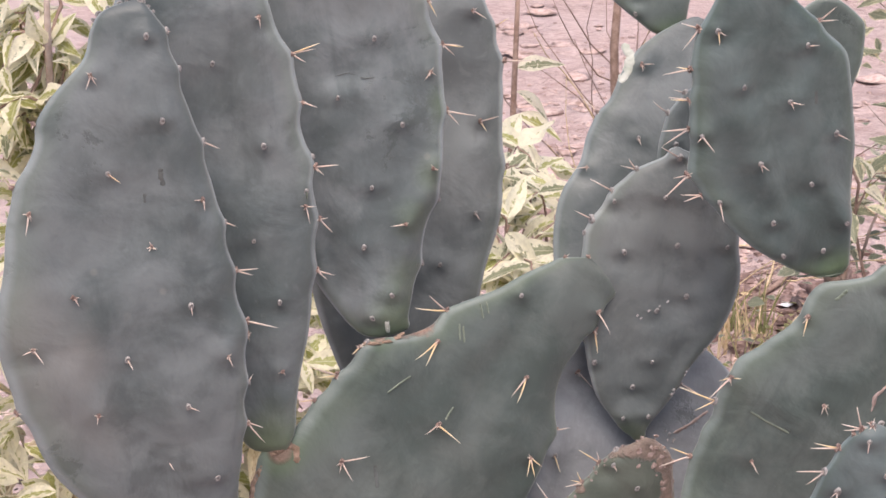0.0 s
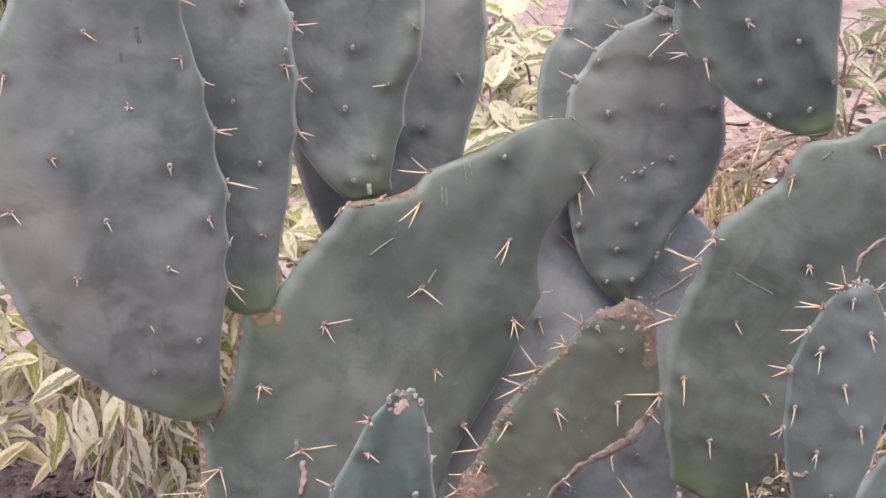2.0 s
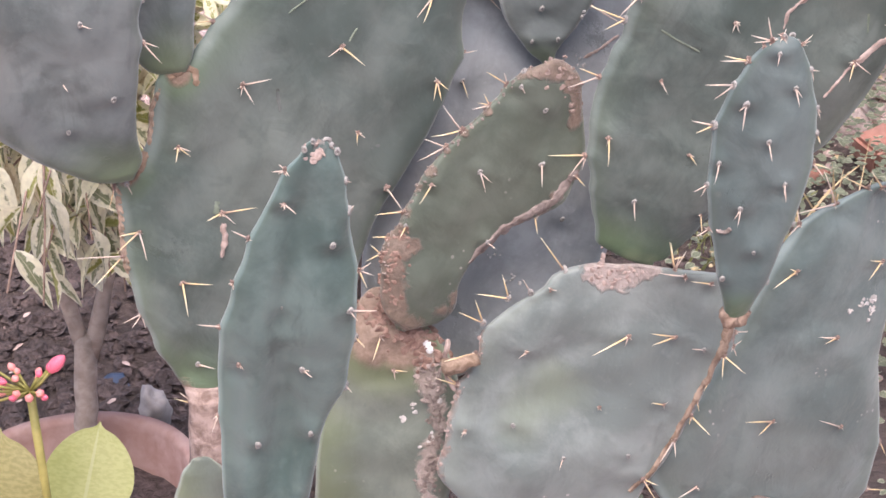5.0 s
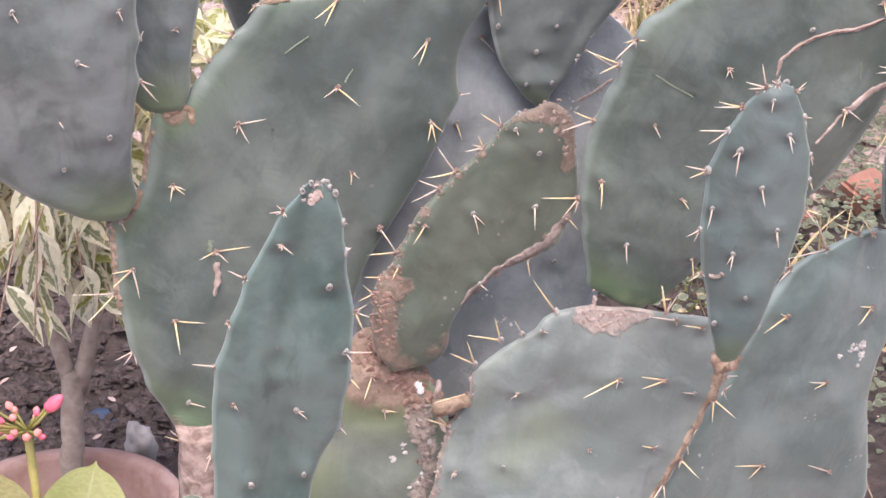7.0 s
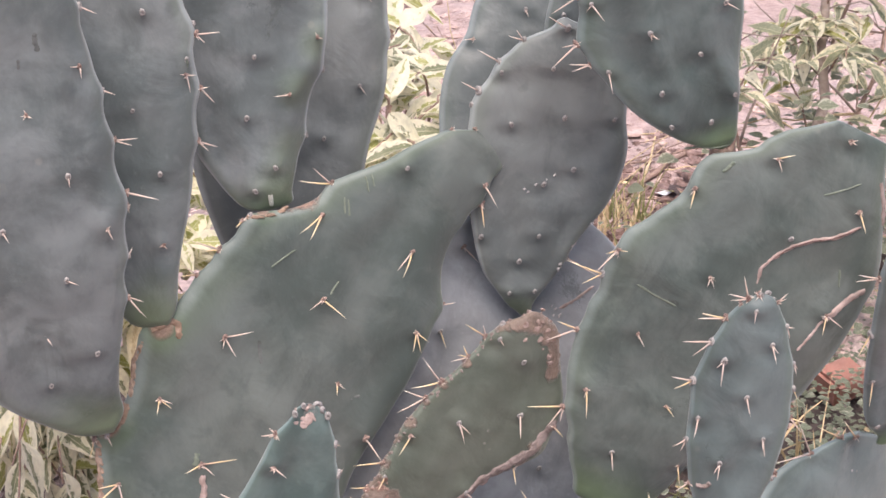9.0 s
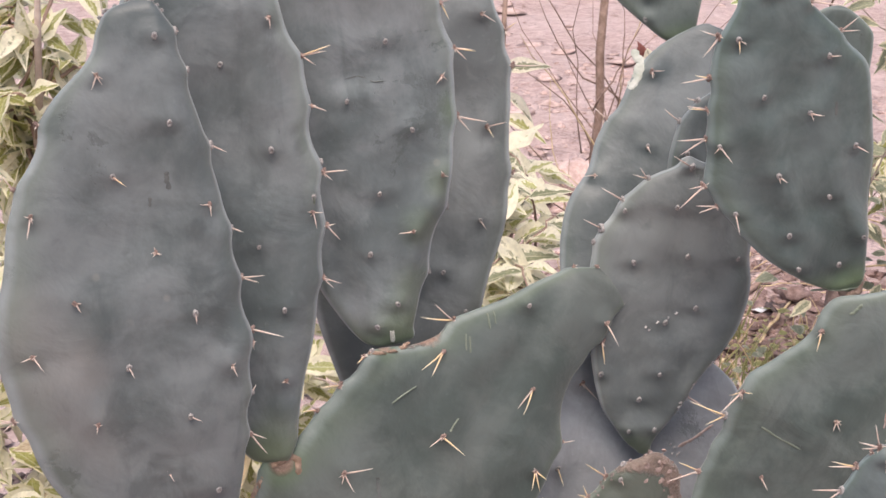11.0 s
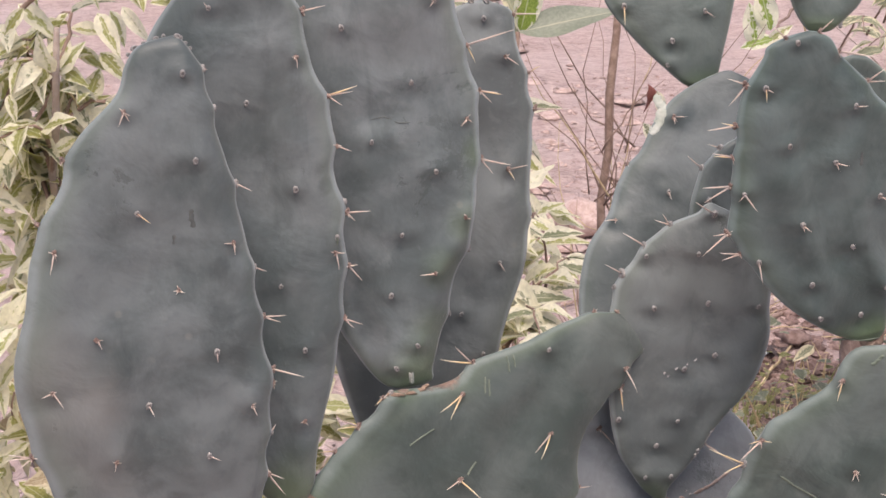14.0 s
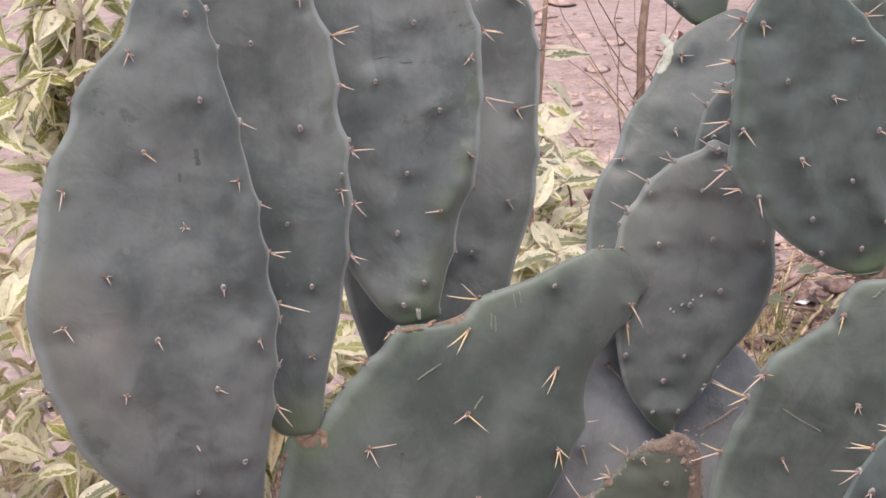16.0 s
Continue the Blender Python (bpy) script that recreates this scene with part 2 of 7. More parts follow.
SKINS = dict(
    bloom=skin("bloomed_skin", *BLOOM, FLESH, warm=0.2),
    ridged=skin("bloomed_skin_with_green_ridge", *(tuple(1.32 * c for c in q) for q in BLOOM), FLESH, warm=0.2, greens=C_GREENS),
    # dusty grey, raised further in colour to offset shadow from the pads in front
    dusty=skin("shade_lifted_dusty_skin", (0.250, 0.250, 0.265), (0.385, 0.385, 0.402), (0.13, 0.15, 0.10), flecks=0.4, rim_light=1.3),
    rubbed=skin("rubbed_bloomed_skin", *(tuple(1.12 * c for c in q) for q in BLOOM), FLESH, warm=0.15, smudges=B_SMUDGES),
    hazy=skin("hazy_skin", (0.118, 0.130, 0.128), (0.204, 0.216, 0.211), FLESH, warm=0.1),
    # lighter copy of the hazy skin, making up for the shade on its pad
    shaded=skin("shade_lifted_hazy_skin", (0.140, 0.150, 0.150), (0.238, 0.248, 0.246), FLESH, warm=0.1),
    crusty=skin("dusty_bloomed_skin", *(tuple(0.98 * c for c in q) for q in BLOOM), FLESH, warm=0.15, streak_shade=0.42, smudges=A_SMUDGES, dusts=A_DUST),
    wide=skin("green_skin_with_pale_foot", *(tuple(0.88 * c for c in q) for q in GREEN), (0.125, 0.170, 0.085), rim_green=0.3, warm=0.2, limes=((-15, 4, 11), (1, 7, 9))),
    pad=skin("green_skin", *GREEN, (0.125, 0.170, 0.085), rim_green=0.3, warm=0.2),
    deep=skin("deep_green_skin", *(tuple(k * c for k, c in zip((0.80, 0.86, 0.90), q)) for q in GREEN), (0.100, 0.150, 0.060), rim_green=0.3, warm=0.05),
    giant=skin("green_skin_with_corky_joints", *(tuple(0.81 * c for c in q) for q in GREEN), (0.095, 0.135, 0.068), ((0.72, 0.79, -1.2, -0.95), (-0.1, 0.03, -1.2, 1.2)), joints=E_JOINTS, rim_green=0.5, warm=0.2),
    slim=skin("dark_bluish_skin", *(tuple(k * c for k, c in zip((0.80, 0.85, 0.84), q)) for q in BLUISH), (0.08, 0.13, 0.055), rim_green=0.3, warm=0.1),
    young=skin("bluish_skin", *BLUISH, (0.09, 0.145, 0.06), rim_green=0.25),
    rimmed=skin("bluish_skin_with_corky_rim", *(tuple(k * c for k, c in zip((1.0, 1.02, 0.98), q)) for q in BLUISH), (0.10, 0.14, 0.08), ((0.62, 0.70, 0.88, 1.2),), flecks=0.55),
    blue=skin("blue_green_skin", (0.046, 0.075, 0.070), (0.116, 0.155, 0.148), (0.09, 0.135, 0.09), ((0.985, 1.1, -0.4, 0.6),), rim_green=0.3, warm=0.1, cork=PINK, streak_shade=0.6),
    olive=skin("olive_skin_with_corky_rims", (0.058, 0.070, 0.052), (0.098, 0.110, 0.088), (0.10, 0.11, 0.055), warm=0.12, flecks=0.25, scabs=K_SCABS, scab=((0.098, 0.062, 0.046), (0.235, 0.160, 0.128))),
    pale=skin("worn_skin", *WORN, (0.210, 0.236, 0.175), warm=0.12, corks= ((0.1, 0.8, -1.2, -0.97), (0.1, 0.92, 0.975, 1.2)), cork=((0.17, 0.115, 0.095), (0.36, 0.275, 0.24)), flecks=0.45, rim_light=1.1, greens=((-0.043, 0.178, 0.030), (-0.019, 0.187, 0.026), (-0.056, 0.155, 0.026), (-0.031, 0.205, 0.020)), scabs=L_SCABS, scab=PINK),
    barky=skin("old_green_skin_with_bark", (0.112, 0.126, 0.106), (0.182, 0.195, 0.166), (0.15, 0.17, 0.08), joints=P_JOINTS, greens=((-0.045, 0.150, 0.045), (-0.040, 0.195, 0.032), (-0.042, 0.110, 0.045)), scabs=P_SCABS, scab=PINK, cork=((0.15, 0.092, 0.072), (0.29, 0.20, 0.165)), flecks=0.35),
)


def simple(name, a, b, scale, rough=0.8, relief=0.5, dist=0.002, warp=0.3):
    m, t, p = material(name, rough)
    o = coords(t)
    n = noise_of(t, o, scale, 6, 0.6, warp)
    big = noise_of(t, o, scale * 0.17, 3, 0.5)
    c = mixed(t, steps(t, n, 0.3, 0.7), a, b)
    c = mixed(t, steps(t, big, 0.35, 0.75, 0, 0.45), c, tuple(0.6 * x for x in a))
    paint(t, p, c)
    bump(t, p, n, relief, dist)
    return m


CORK = simple("corky_bark", (0.19, 0.125, 0.092), (0.37, 0.28, 0.225), 55, 0.9, 0.8, 0.003)
OLD_BARK = simple("old_stem_bark", (0.17, 0.115, 0.098), (0.45, 0.345, 0.31), 95, 0.95, 0.9, 0.003, 0.3)
FELT = simple("areole_felt", (0.17, 0.163, 0.158), (0.40, 0.38, 0.365), 3, 0.95, 0.4, 0.0005)
FELT_RED = simple("reddish_areole_felt", (0.20, 0.125, 0.105), (0.44, 0.33, 0.29), 3, 0.95, 0.5, 0.05)


def spine_skin(name, foot, middle, end):
    """Horny spine, reddish at the foot and pale towards the point."""
    m, t, p = material(name, 0.45)
    sep = t.nodes.new("ShaderNodeSeparateXYZ")
    t.links.new(coords(t), sep.inputs[0])
    info = t.nodes.new("ShaderNodeObjectInfo").outputs["Random"]
    up = maths(t, "ADD", sep.outputs[2], maths(t, "MULTIPLY", maths(t, "SUBTRACT", info, 0.5), 0.4))
    c = mixed(t, steps(t, up, 0.0, 0.4), foot, middle)
    c = mixed(t, steps(t, up, 0.45, 1.0), c, end)
    paint(t, p, c)
    return m


SPINE = spine_skin("yellow_spine", (0.46, 0.32, 0.24), (0.68, 0.52, 0.29), (0.82, 0.74, 0.54))
SPINE_OLD = spine_skin("grey_spine", (0.40, 0.34, 0.315), (0.56, 0.44, 0.37), (0.72, 0.65, 0.57))
PEEL = simple("peeled_skin", (0.36, 0.39, 0.33), (0.56, 0.57, 0.52), 90, 0.8, 0.4, 0.001)
FLAP = simple("whitish_scale", (0.33, 0.315, 0.305), (0.55, 0.52, 0.51), 90, 0.8, 0.5, 0.001)
FLAKE = simple("flaking_cork", (0.150, 0.100, 0.082), (0.40, 0.315, 0.285), 170, 0.9, 0.9, 0.002, 1.0)
SCAR = simple("pink_scar", (0.26, 0.19, 0.17), (0.46, 0.37, 0.34), 120, 0.8, 0.5, 0.001)
CUT = simple("green_cut", (0.125, 0.155, 0.118), (0.185, 0.215, 0.168), 90, 0.7, 0.4, 0.001)
# dark tone that paints the shade inside dents, slits and creases
DENT = simple("dent_shade_green", (0.068, 0.078, 0.075), (0.105, 0.116, 0.112), 90, 0.6, 0.3, 0.001)
RED_CLOD = simple("reddish_clod", (0.15, 0.095, 0.082), (0.33, 0.23, 0.205), 50, 0.95, 1.0, 0.005)
RUST = simple("rusty_bark", (0.165, 0.096, 0.078), (0.31, 0.208, 0.172), 130, 0.9, 0.9, 0.002)
ORANGE_CORK = simple("orange_cork", (0.185, 0.125, 0.088), (0.335, 0.24, 0.18), 110, 0.9, 1.0, 0.003, 0.8)
TAN_CORK = simple("tan_cork", (0.17, 0.115, 0.080), (0.37, 0.275, 0.215), 120, 0.9, 1.0, 0.003, 0.8)
GREY_CORK = simple("pinkish_grey_cork", (0.165, 0.132, 0.118), (0.34, 0.28, 0.26), 120, 0.9, 1.0, 0.003, 0.8)
CRACK = simple("dark_crack", (0.10, 0.05, 0.04), (0.17, 0.09, 0.08), 120, 0.9, 0.5, 0.001)
BARK = simple("fig_bark", (0.30, 0.235, 0.198), (0.45, 0.372, 0.325), 60, 0.85, 0.35, 0.0015)
TWIG = simple("dry_twig", (0.20, 0.13, 0.10), (0.38, 0.27, 0.22), 70, 0.85, 0.5, 0.001)
STRAW = simple("dry_straw", (0.45, 0.33, 0.18), (0.68, 0.55, 0.36), 60, 0.8, 0.3, 0.001)
TERRACOTTA = simple("terracotta", (0.38, 0.215, 0.180), (0.53, 0.355, 0.315), 24, 0.85, 0.5, 0.002)
BRICK = simple("red_brick", (0.28, 0.125, 0.095), (0.38, 0.20, 0.16), 30, 0.85, 0.6, 0.002)
STONE = simple("grey_stone", (0.36, 0.32, 0.31), (0.54, 0.49, 0.47), 40, 0.85, 0.6, 0.003)
CLOD = simple("dark_clod", (0.040, 0.028, 0.027), (0.150, 0.110, 0.105), 95, 0.95, 1.0, 0.008, 0.8)
PALE_CLOD = simple("dry_clod", (0.38, 0.265, 0.235), (0.60, 0.465, 0.425), 40, 0.95, 1.0, 0.006)
PETAL = simple("pink_petal", (0.62, 0.08, 0.15), (0.78, 0.20, 0.28), 90, 0.5, 0.2, 0.001)
BUDS = simple("pale_pink_bud", (0.62, 0.19, 0.19), (0.72, 0.33, 0.29), 90, 0.55, 0.2, 0.001)
STEM = simple("green_stem", (0.18, 0.165, 0.04), (0.31, 0.265, 0.08), 60, 0.55, 0.2, 0.001)
RED_LEAF = simple("dry_red_leaf", (0.16, 0.05, 0.04), (0.30, 0.11, 0.09), 60, 0.7, 0.4, 0.001)
PLASTIC = simple("blue_scrap", (0.03, 0.045, 0.085), (0.055, 0.08, 0.14), 40, 0.5, 0.2, 0.001)
PAPER = simple("white_scrap", (0.66, 0.65, 0.66), (0.80, 0.80, 0.80), 60, 0.6, 0.4, 0.002)


def leaf_skin(name, green_a, green_b, cream, share):
    """Variegated leaf: blotchy green along the midrib, cream margin."""
    m, t, p = material(name, 0.42)
    uv = coords(t, "UV")
    sep = t.nodes.new("ShaderNodeSeparateXYZ")
    t.links.new(uv, sep.inputs[0])
    info = t.nodes.new("ShaderNodeObjectInfo").outputs["Random"]
    isl = t.nodes.new("ShaderNodeNewGeometry").outputs["Random Per Island"]
    luck = maths(t, "FRACT", maths(t, "ADD", info, isl), 0.0)
    shift = node(t, "ShaderNodeVectorMath")
    shift.operation = "ADD"
    stretch = node(t, "ShaderNodeMapping")
    stretch.inputs["Scale"].default_value = (0.8, 3.4, 1.0)
    t.links.new(uv, stretch.inputs["Vector"])
    t.links.new(stretch.outputs[0], shift.inputs[0])
    t.links.new(maths(t, "MULTIPLY", luck, 37.0), shift.inputs[1])
    jag = noise_of(t, shift.outputs[0], 2.2, 5, 0.7, 0.3)
    mid = maths(t, "ABSOLUTE", sep.outputs[0], 0.0)
    edge = maths(t, "ADD", mid, maths(t, "MULTIPLY", maths(t, "SUBTRACT", jag, 0.5), 1.9))
    limit = maths(t, "ADD", share - 0.28, maths(t, "MULTIPLY", luck, 0.56))
    cream_mask = steps(t, maths(t, "SUBTRACT", edge, limit), -0.04, 0.05)
    green = mixed(t, steps(t, noise_of(t, shift.outputs[0], 9, 3), 0.35, 0.65), green_a, green_b)
    pale = mixed(t, steps(t, noise_of(t, shift.outputs[0], 3, 3), 0.3, 0.7), cream, tuple(0.82 * c for c in cream))
    c = mixed(t, cream_mask, green, pale)
    c = mixed(t, steps(t, mid, 0.02, 0.06, 0.5, 0.0), c, tuple(0.9 * x for x in cream))
    paint(t, p, c)
    p.inputs["Transmission Weight"].default_value = 0.0
    veins = node(t, "ShaderNodeTexWave", Scale=5.0, Distortion=1.0)
    t.links.new(uv, veins.inputs["Vector"])
    bump(t, p, veins.outputs["Fac"], 0.03, 0.002)
    # light shines through thin leaves
    trans = node(t, "ShaderNodeBsdfTranslucent")
    t.links.new(c, trans.inputs["Color"])
    add = node(t, "ShaderNodeMixShader", Fac=0.5)
    t.links.new(p.outputs[0], add.inputs[1])
    t.links.new(trans.outputs[0], add.inputs[2])
    t.links.new(add.outputs[0], t.nodes["Material Output"].inputs["Surface"])
    return m


FIG_LEAF = leaf_skin("variegated_leaf", (0.27, 0.285, 0.085), (0.46, 0.46, 0.17), (0.92, 0.88, 0.68), 0.44)
DRY_LEAF = leaf_skin("dry_leaf", (0.36, 0.28, 0.18), (0.52, 0.43, 0.29), (0.70, 0.62, 0.44), 0.5)
PALE_LEAF = leaf_skin("pale_leaf", (0.32, 0.35, 0.12), (0.50, 0.51, 0.22), (0.92, 0.89, 0.70), 0.20)
CREAM_LEAF = leaf_skin("cream_leaf", (0.19, 0.215, 0.125), (0.29, 0.31, 0.19), (0.86, 0.83, 0.66), 0.26)
SAGE_LEAF = leaf_skin("sage_leaf", (0.27, 0.31, 0.235), (0.33, 0.37, 0.285), (0.74, 0.70, 0.48), 1.0)
FRESH_LEAF = leaf_skin("fresh_leaf", (0.20, 0.30, 0.05), (0.32, 0.42, 0.09), (0.84, 0.84, 0.66), 0.42)
BROAD_LEAF = leaf_skin("broad_leaf", (0.24, 0.27, 0.175), (0.37, 0.39, 0.265), (0.80, 0.75, 0.53), 0.62)
LIME_LEAF = leaf_skin("lime_leaf", (0.275, 0.300, 0.095), (0.325, 0.345, 0.125), (0.44, 0.45, 0.24), 1.6)
OLIVE_LEAF = leaf_skin("olive_leaf", (0.26, 0.24, 0.09), (0.34, 0.31, 0.13), (0.42, 0.38, 0.20), 1.6)
CLOVER = leaf_skin("clover_leaf", (0.13, 0.155, 0.10), (0.27, 0.295, 0.21), (0.46, 0.47, 0.36), 0.85)
GRASS = leaf_skin("grass_blade", (0.20, 0.22, 0.08), (0.36, 0.36, 0.16), (0.60, 0.54, 0.28), 0.8)


def ground_skin():
    """Dry pinkish clay, dark and damp where the bed was dug."""
    m, t, p = material("clay_soil", 0.95)
    o = coords(t)
    sep = t.nodes.new("ShaderNodeSeparateXYZ")
    t.links.new(o, sep.inputs[0])
    big, mid, fine = noise_of(t, o, 1.6, 4), noise_of(t, o, 22, 7, 0.7, 0.8), noise_of(t, o, 120, 5, 0.7)
    dry = mixed(t, steps(t, mid, 0.3, 0.7), (0.45, 0.315, 0.285), (0.66, 0.515, 0.485))
    dry = mixed(t, steps(t, big, 0.4, 0.7, 0, 0.5), dry, (0.66, 0.54, 0.52))
    # lump shadows painted into the clay: hollows darker, crests paler
    lumps = noise_of(t, o, 7.5, 6, 0.68, 1.2)
    dry = mixed(t, steps(t, lumps, 0.54, 0.66, 0, 0.55), dry, (0.36, 0.245, 0.22))
    dry = mixed(t, steps(t, lumps, 0.44, 0.34, 0, 0.5), dry, (0.72, 0.60, 0.575))
    dry = mixed(t, steps(t, fine, 0.62, 0.75, 0, 0.35), dry, (0.28, 0.185, 0.165))
    wet = mixed(t, steps(t, mid, 0.3, 0.7), (0.050, 0.036, 0.033), (0.125, 0.092, 0.085))
    # bed stops short of the unseen foreground, kept pale to bounce light upward
    east = maths(t, "POWER", maths(t, "DIVIDE", maths(t, "SUBTRACT", sep.outputs[0], 0.10), 1.45), 2.0)
    north = maths(t, "POWER", maths(t, "DIVIDE", maths(t, "SUBTRACT", sep.outputs[1], 0.80), 1.15), 2.0)
    reach = maths(t, "ADD", maths(t, "ADD", east, north), maths(t, "MULTIPLY", maths(t, "SUBTRACT", big, 0.5), 0.9))
    cracks = node(t, "ShaderNodeTexVoronoi", Scale=11.0)
    cracks.feature = "DISTANCE_TO_EDGE"
    warp = node(t, "ShaderNodeVectorMath")
    warp.operation = "ADD"
    t.links.new(o, warp.inputs[0])
    t.links.new(maths(t, "MULTIPLY", noise_of(t, o, 7, 4), 0.25), warp.inputs[1])
    t.links.new(warp.outputs[0], cracks.inputs["Vector"])
    split = maths(t, "MULTIPLY", steps(t, cracks.outputs["Distance"], 0.0, 0.03, 1, 0), steps(t, noise_of(t, o, 4, 3), 0.45, 0.6))
    dry = mixed(t, maths(t, "MULTIPLY", split, 0.6), dry, (0.20, 0.13, 0.11))
    paint(t, p, mixed(t, steps(t, reach, 0.85, 1.35), wet, dry))
    height = maths(t, "SUBTRACT", maths(t, "ADD", mid, maths(t, "MULTIPLY", fine, 0.35)), maths(t, "MULTIPLY", split, 0.5))
    pits = noise_of(t, o, 55, 8, 0.75, 0.6)
    height = maths(t, "ADD", height, maths(t, "MULTIPLY", pits, 0.35))
    height = maths(t, "SUBTRACT", height, maths(t, "MULTIPLY", lumps, 3.0))
    bump(t, p, height, 0.9, 0.022)
    return m


SOIL = ground_skin()

# ---- builders ----


def obj(name, verts, faces, mat, parent=None, m=None, uvs=None, smooth=True):
    """A mesh object from generated geometry, under a parent where one is given."""
    me = bpy.data.meshes.new(name)
    me.from_pydata([tuple(v) for v in verts], [], [tuple(f) for f in faces])
    if uvs is not None:
        layer = me.uv_layers.new(name="UVMap")
        index = np.empty(len(me.loops), dtype=np.int32)
        me.loops.foreach_get("vertex_index", index)
        layer.data.foreach_set("uv", np.asarray(uvs, dtype=np.float32)[index].ravel())
    if smooth:
        me.polygons.foreach_set("use_smooth", [True] * len(me.polygons))
    me.materials.append(mat)
    ob = new(name, me)
    if parent is not None:
        ob.parent = parent
    if m is not None:
        ob.matrix_basis = m
    return ob


def thing(name, place, label, category, group="", kind=""):
    e = new(name)
    e.empty_display_size = 0.05
    e.location = place
    return tagged(e, label, category, group, kind)


def tube_geo(points, radii, sides=10, wobble=0.0, seed=0):
    """Vertices and faces of a tapering tube along points."""
    rnd = random.Random(seed)
    pts = [Vector(p) for p in points]
    verts, faces = [], []
    up = Vector((0.31, 0.17, 0.93))
    for i, p in enumerate(pts):
        d = (pts[min(i + 1, len(pts) - 1)] - pts[max(i - 1, 0)]).normalized()
        a = d.cross(up)
        a = (a if a.length > 1e-3 else d.cross(Vector((1, 0, 0)))).normalized()
        b = d.cross(a)
        for k in range(sides):
            t = 2 * math.pi * k / sides
            r = radii[i] * (1 + wobble * (rnd.random() - 0.5))
            verts.append(p + (a * math.cos(t) + b * math.sin(t)) * r)
    for i in range(len(pts) - 1):
        for k in range(sides):
            j, n = i * sides, (k + 1) % sides
            faces.append((j + k, j + n, j + sides + n, j + sides + k))
    faces.append(tuple(range(sides))[::-1])
    faces.append(tuple((len(pts) - 1) * sides + k for k in range(sides)))
    return verts, faces


def bent(a, b, n=8, sag=(0, 0, 0), jitter=0.0, seed=0):
    """n + 1 points from a to b, bowed by sag at the middle."""
    rnd = random.Random(seed)
    a, b, s = Vector(a), Vector(b), Vector(sag)
    out = []
    for i in range(n + 1):
        f = i / n
        j = Vector([(rnd.random() - 0.5) * jitter for _ in range(3)]) * math.sin(math.pi * f)
        out.append(a.lerp(b, f) + s * 4 * f * (1 - f) + j)
    return out


def tube(name, points, r0, r1, mat, parent=None, sides=10, wobble=0.0, seed=0):
    n = len(points)
    radii = [r0 + (r1 - r0) * i / (n - 1) for i in range(n)]
    v, f = tube_geo(points, radii, sides, wobble, seed)
    if parent is not None:
        v = [p - parent.location for p in v]
    return obj(name, v, f, mat, parent)


def merge(parts):
    verts, faces = [], []
    for v, f in parts:
        k = len(verts)
        verts += v
        faces += [tuple(i + k for i in q) for q in f]
    return verts, faces


def lump_geo(r, seed, squash=0.7, rough=0.35, rings=6, sides=8):
    """An irregular stone or clod."""
    off = Vector((seed * 3.7, seed * 1.3, seed * 2.1))
    verts, faces = [], []
    for i in range(rings + 1):
        a = math.pi * i / rings
        for k in range(sides):
            t = 2 * math.pi * k / sides
            d = Vector((math.sin(a) * math.cos(t), math.sin(a) * math.sin(t), math.cos(a)))
            s = r * (1 + rough * noise.noise(d * 1.6 + off) + 0.4 * rough * noise.noise(d * 4 + off))
            verts.append(Vector((d.x * s, d.y * s, d.z * s * squash)))
    for i in range(rings):
        for k in range(sides):
            n = (k + 1) % sides
            faces.append((i * sides + k, (i + 1) * sides + k, (i + 1) * sides + n, i * sides + n))
    return verts, faces


# spines: a few clusters of slender thorns, one millimetre of model for each millimetre of spine at size 1


def thorn_geo(direction, length, r=0.00085, bend=0.0):
    d = Vector(direction).normalized()
    side = Vector((0, -1, 0)) * bend * length
    pts = [d * (length * f) + side * f * f for f in (0.0, 0.35, 0.7, 1.0)]
    return tube_geo(pts, [r, r * 0.85, r * 0.55, r * 0.12], 6)


def library(name, geo, mat):
    me = bpy.data.meshes.new(name)
    v, f = geo
    me.from_pydata([tuple(p) for p in v], [], f)
    me.polygons.foreach_set("use_smooth", [True] * len(me.polygons))
    me.materials.append(mat)
    return me


rnd = random.Random(7)
THORNS = [library("thorn", thorn_geo((0, 0, 1), 1.0, 0.045, 0.06 * i), SPINE if i != 2 else SPINE_OLD) for i in range(4)]
OLD_THORNS = [library("grey_thorn", thorn_geo((0, 0, 1), 1.0, 0.045, 0.06 * i), SPINE_OLD) for i in range(3)]


def ring_geo(seed):
    """A low felted cushion with a sunken middle."""
    rr = random.Random(seed)
    verts, faces = [], []
    for r, z in ((1.05, -0.5), (1.08, 0.15), (0.92, 0.55), (0.70, 0.68), (0.48, 0.55), (0.30, 0.25), (0.02, 0.18)):
        for k in range(10):
            a = 2 * math.pi * k / 10
            q = r * rr.uniform(0.88, 1.12)
            verts.append(Vector((q * math.cos(a), q * math.sin(a) * 1.15, z * rr.uniform(0.8, 1.2))))
    for i in range(6):
        for k in range(10):
            n = (k + 1) % 10
            faces.append((i * 10 + k, i * 10 + n, i * 10 + 10 + n, i * 10 + 10 + k))
    return verts, faces


def cluster_geo(seed):
    """Several small lumps of felt grown together."""
    rr = random.Random(seed)
    out = [lump_geo(0.8, seed, 0.7, 0.8, 6, 8)]
    for i in range(4):
        v, f = lump_geo(rr.uniform(0.35, 0.6), seed + i, 0.9, 0.7, 5, 7)
        at = Vector((rr.uniform(-0.8, 0.8), rr.uniform(-0.8, 0.8), rr.uniform(0.1, 0.6)))
        out.append(([p + at for p in v], f))
    return merge(out)


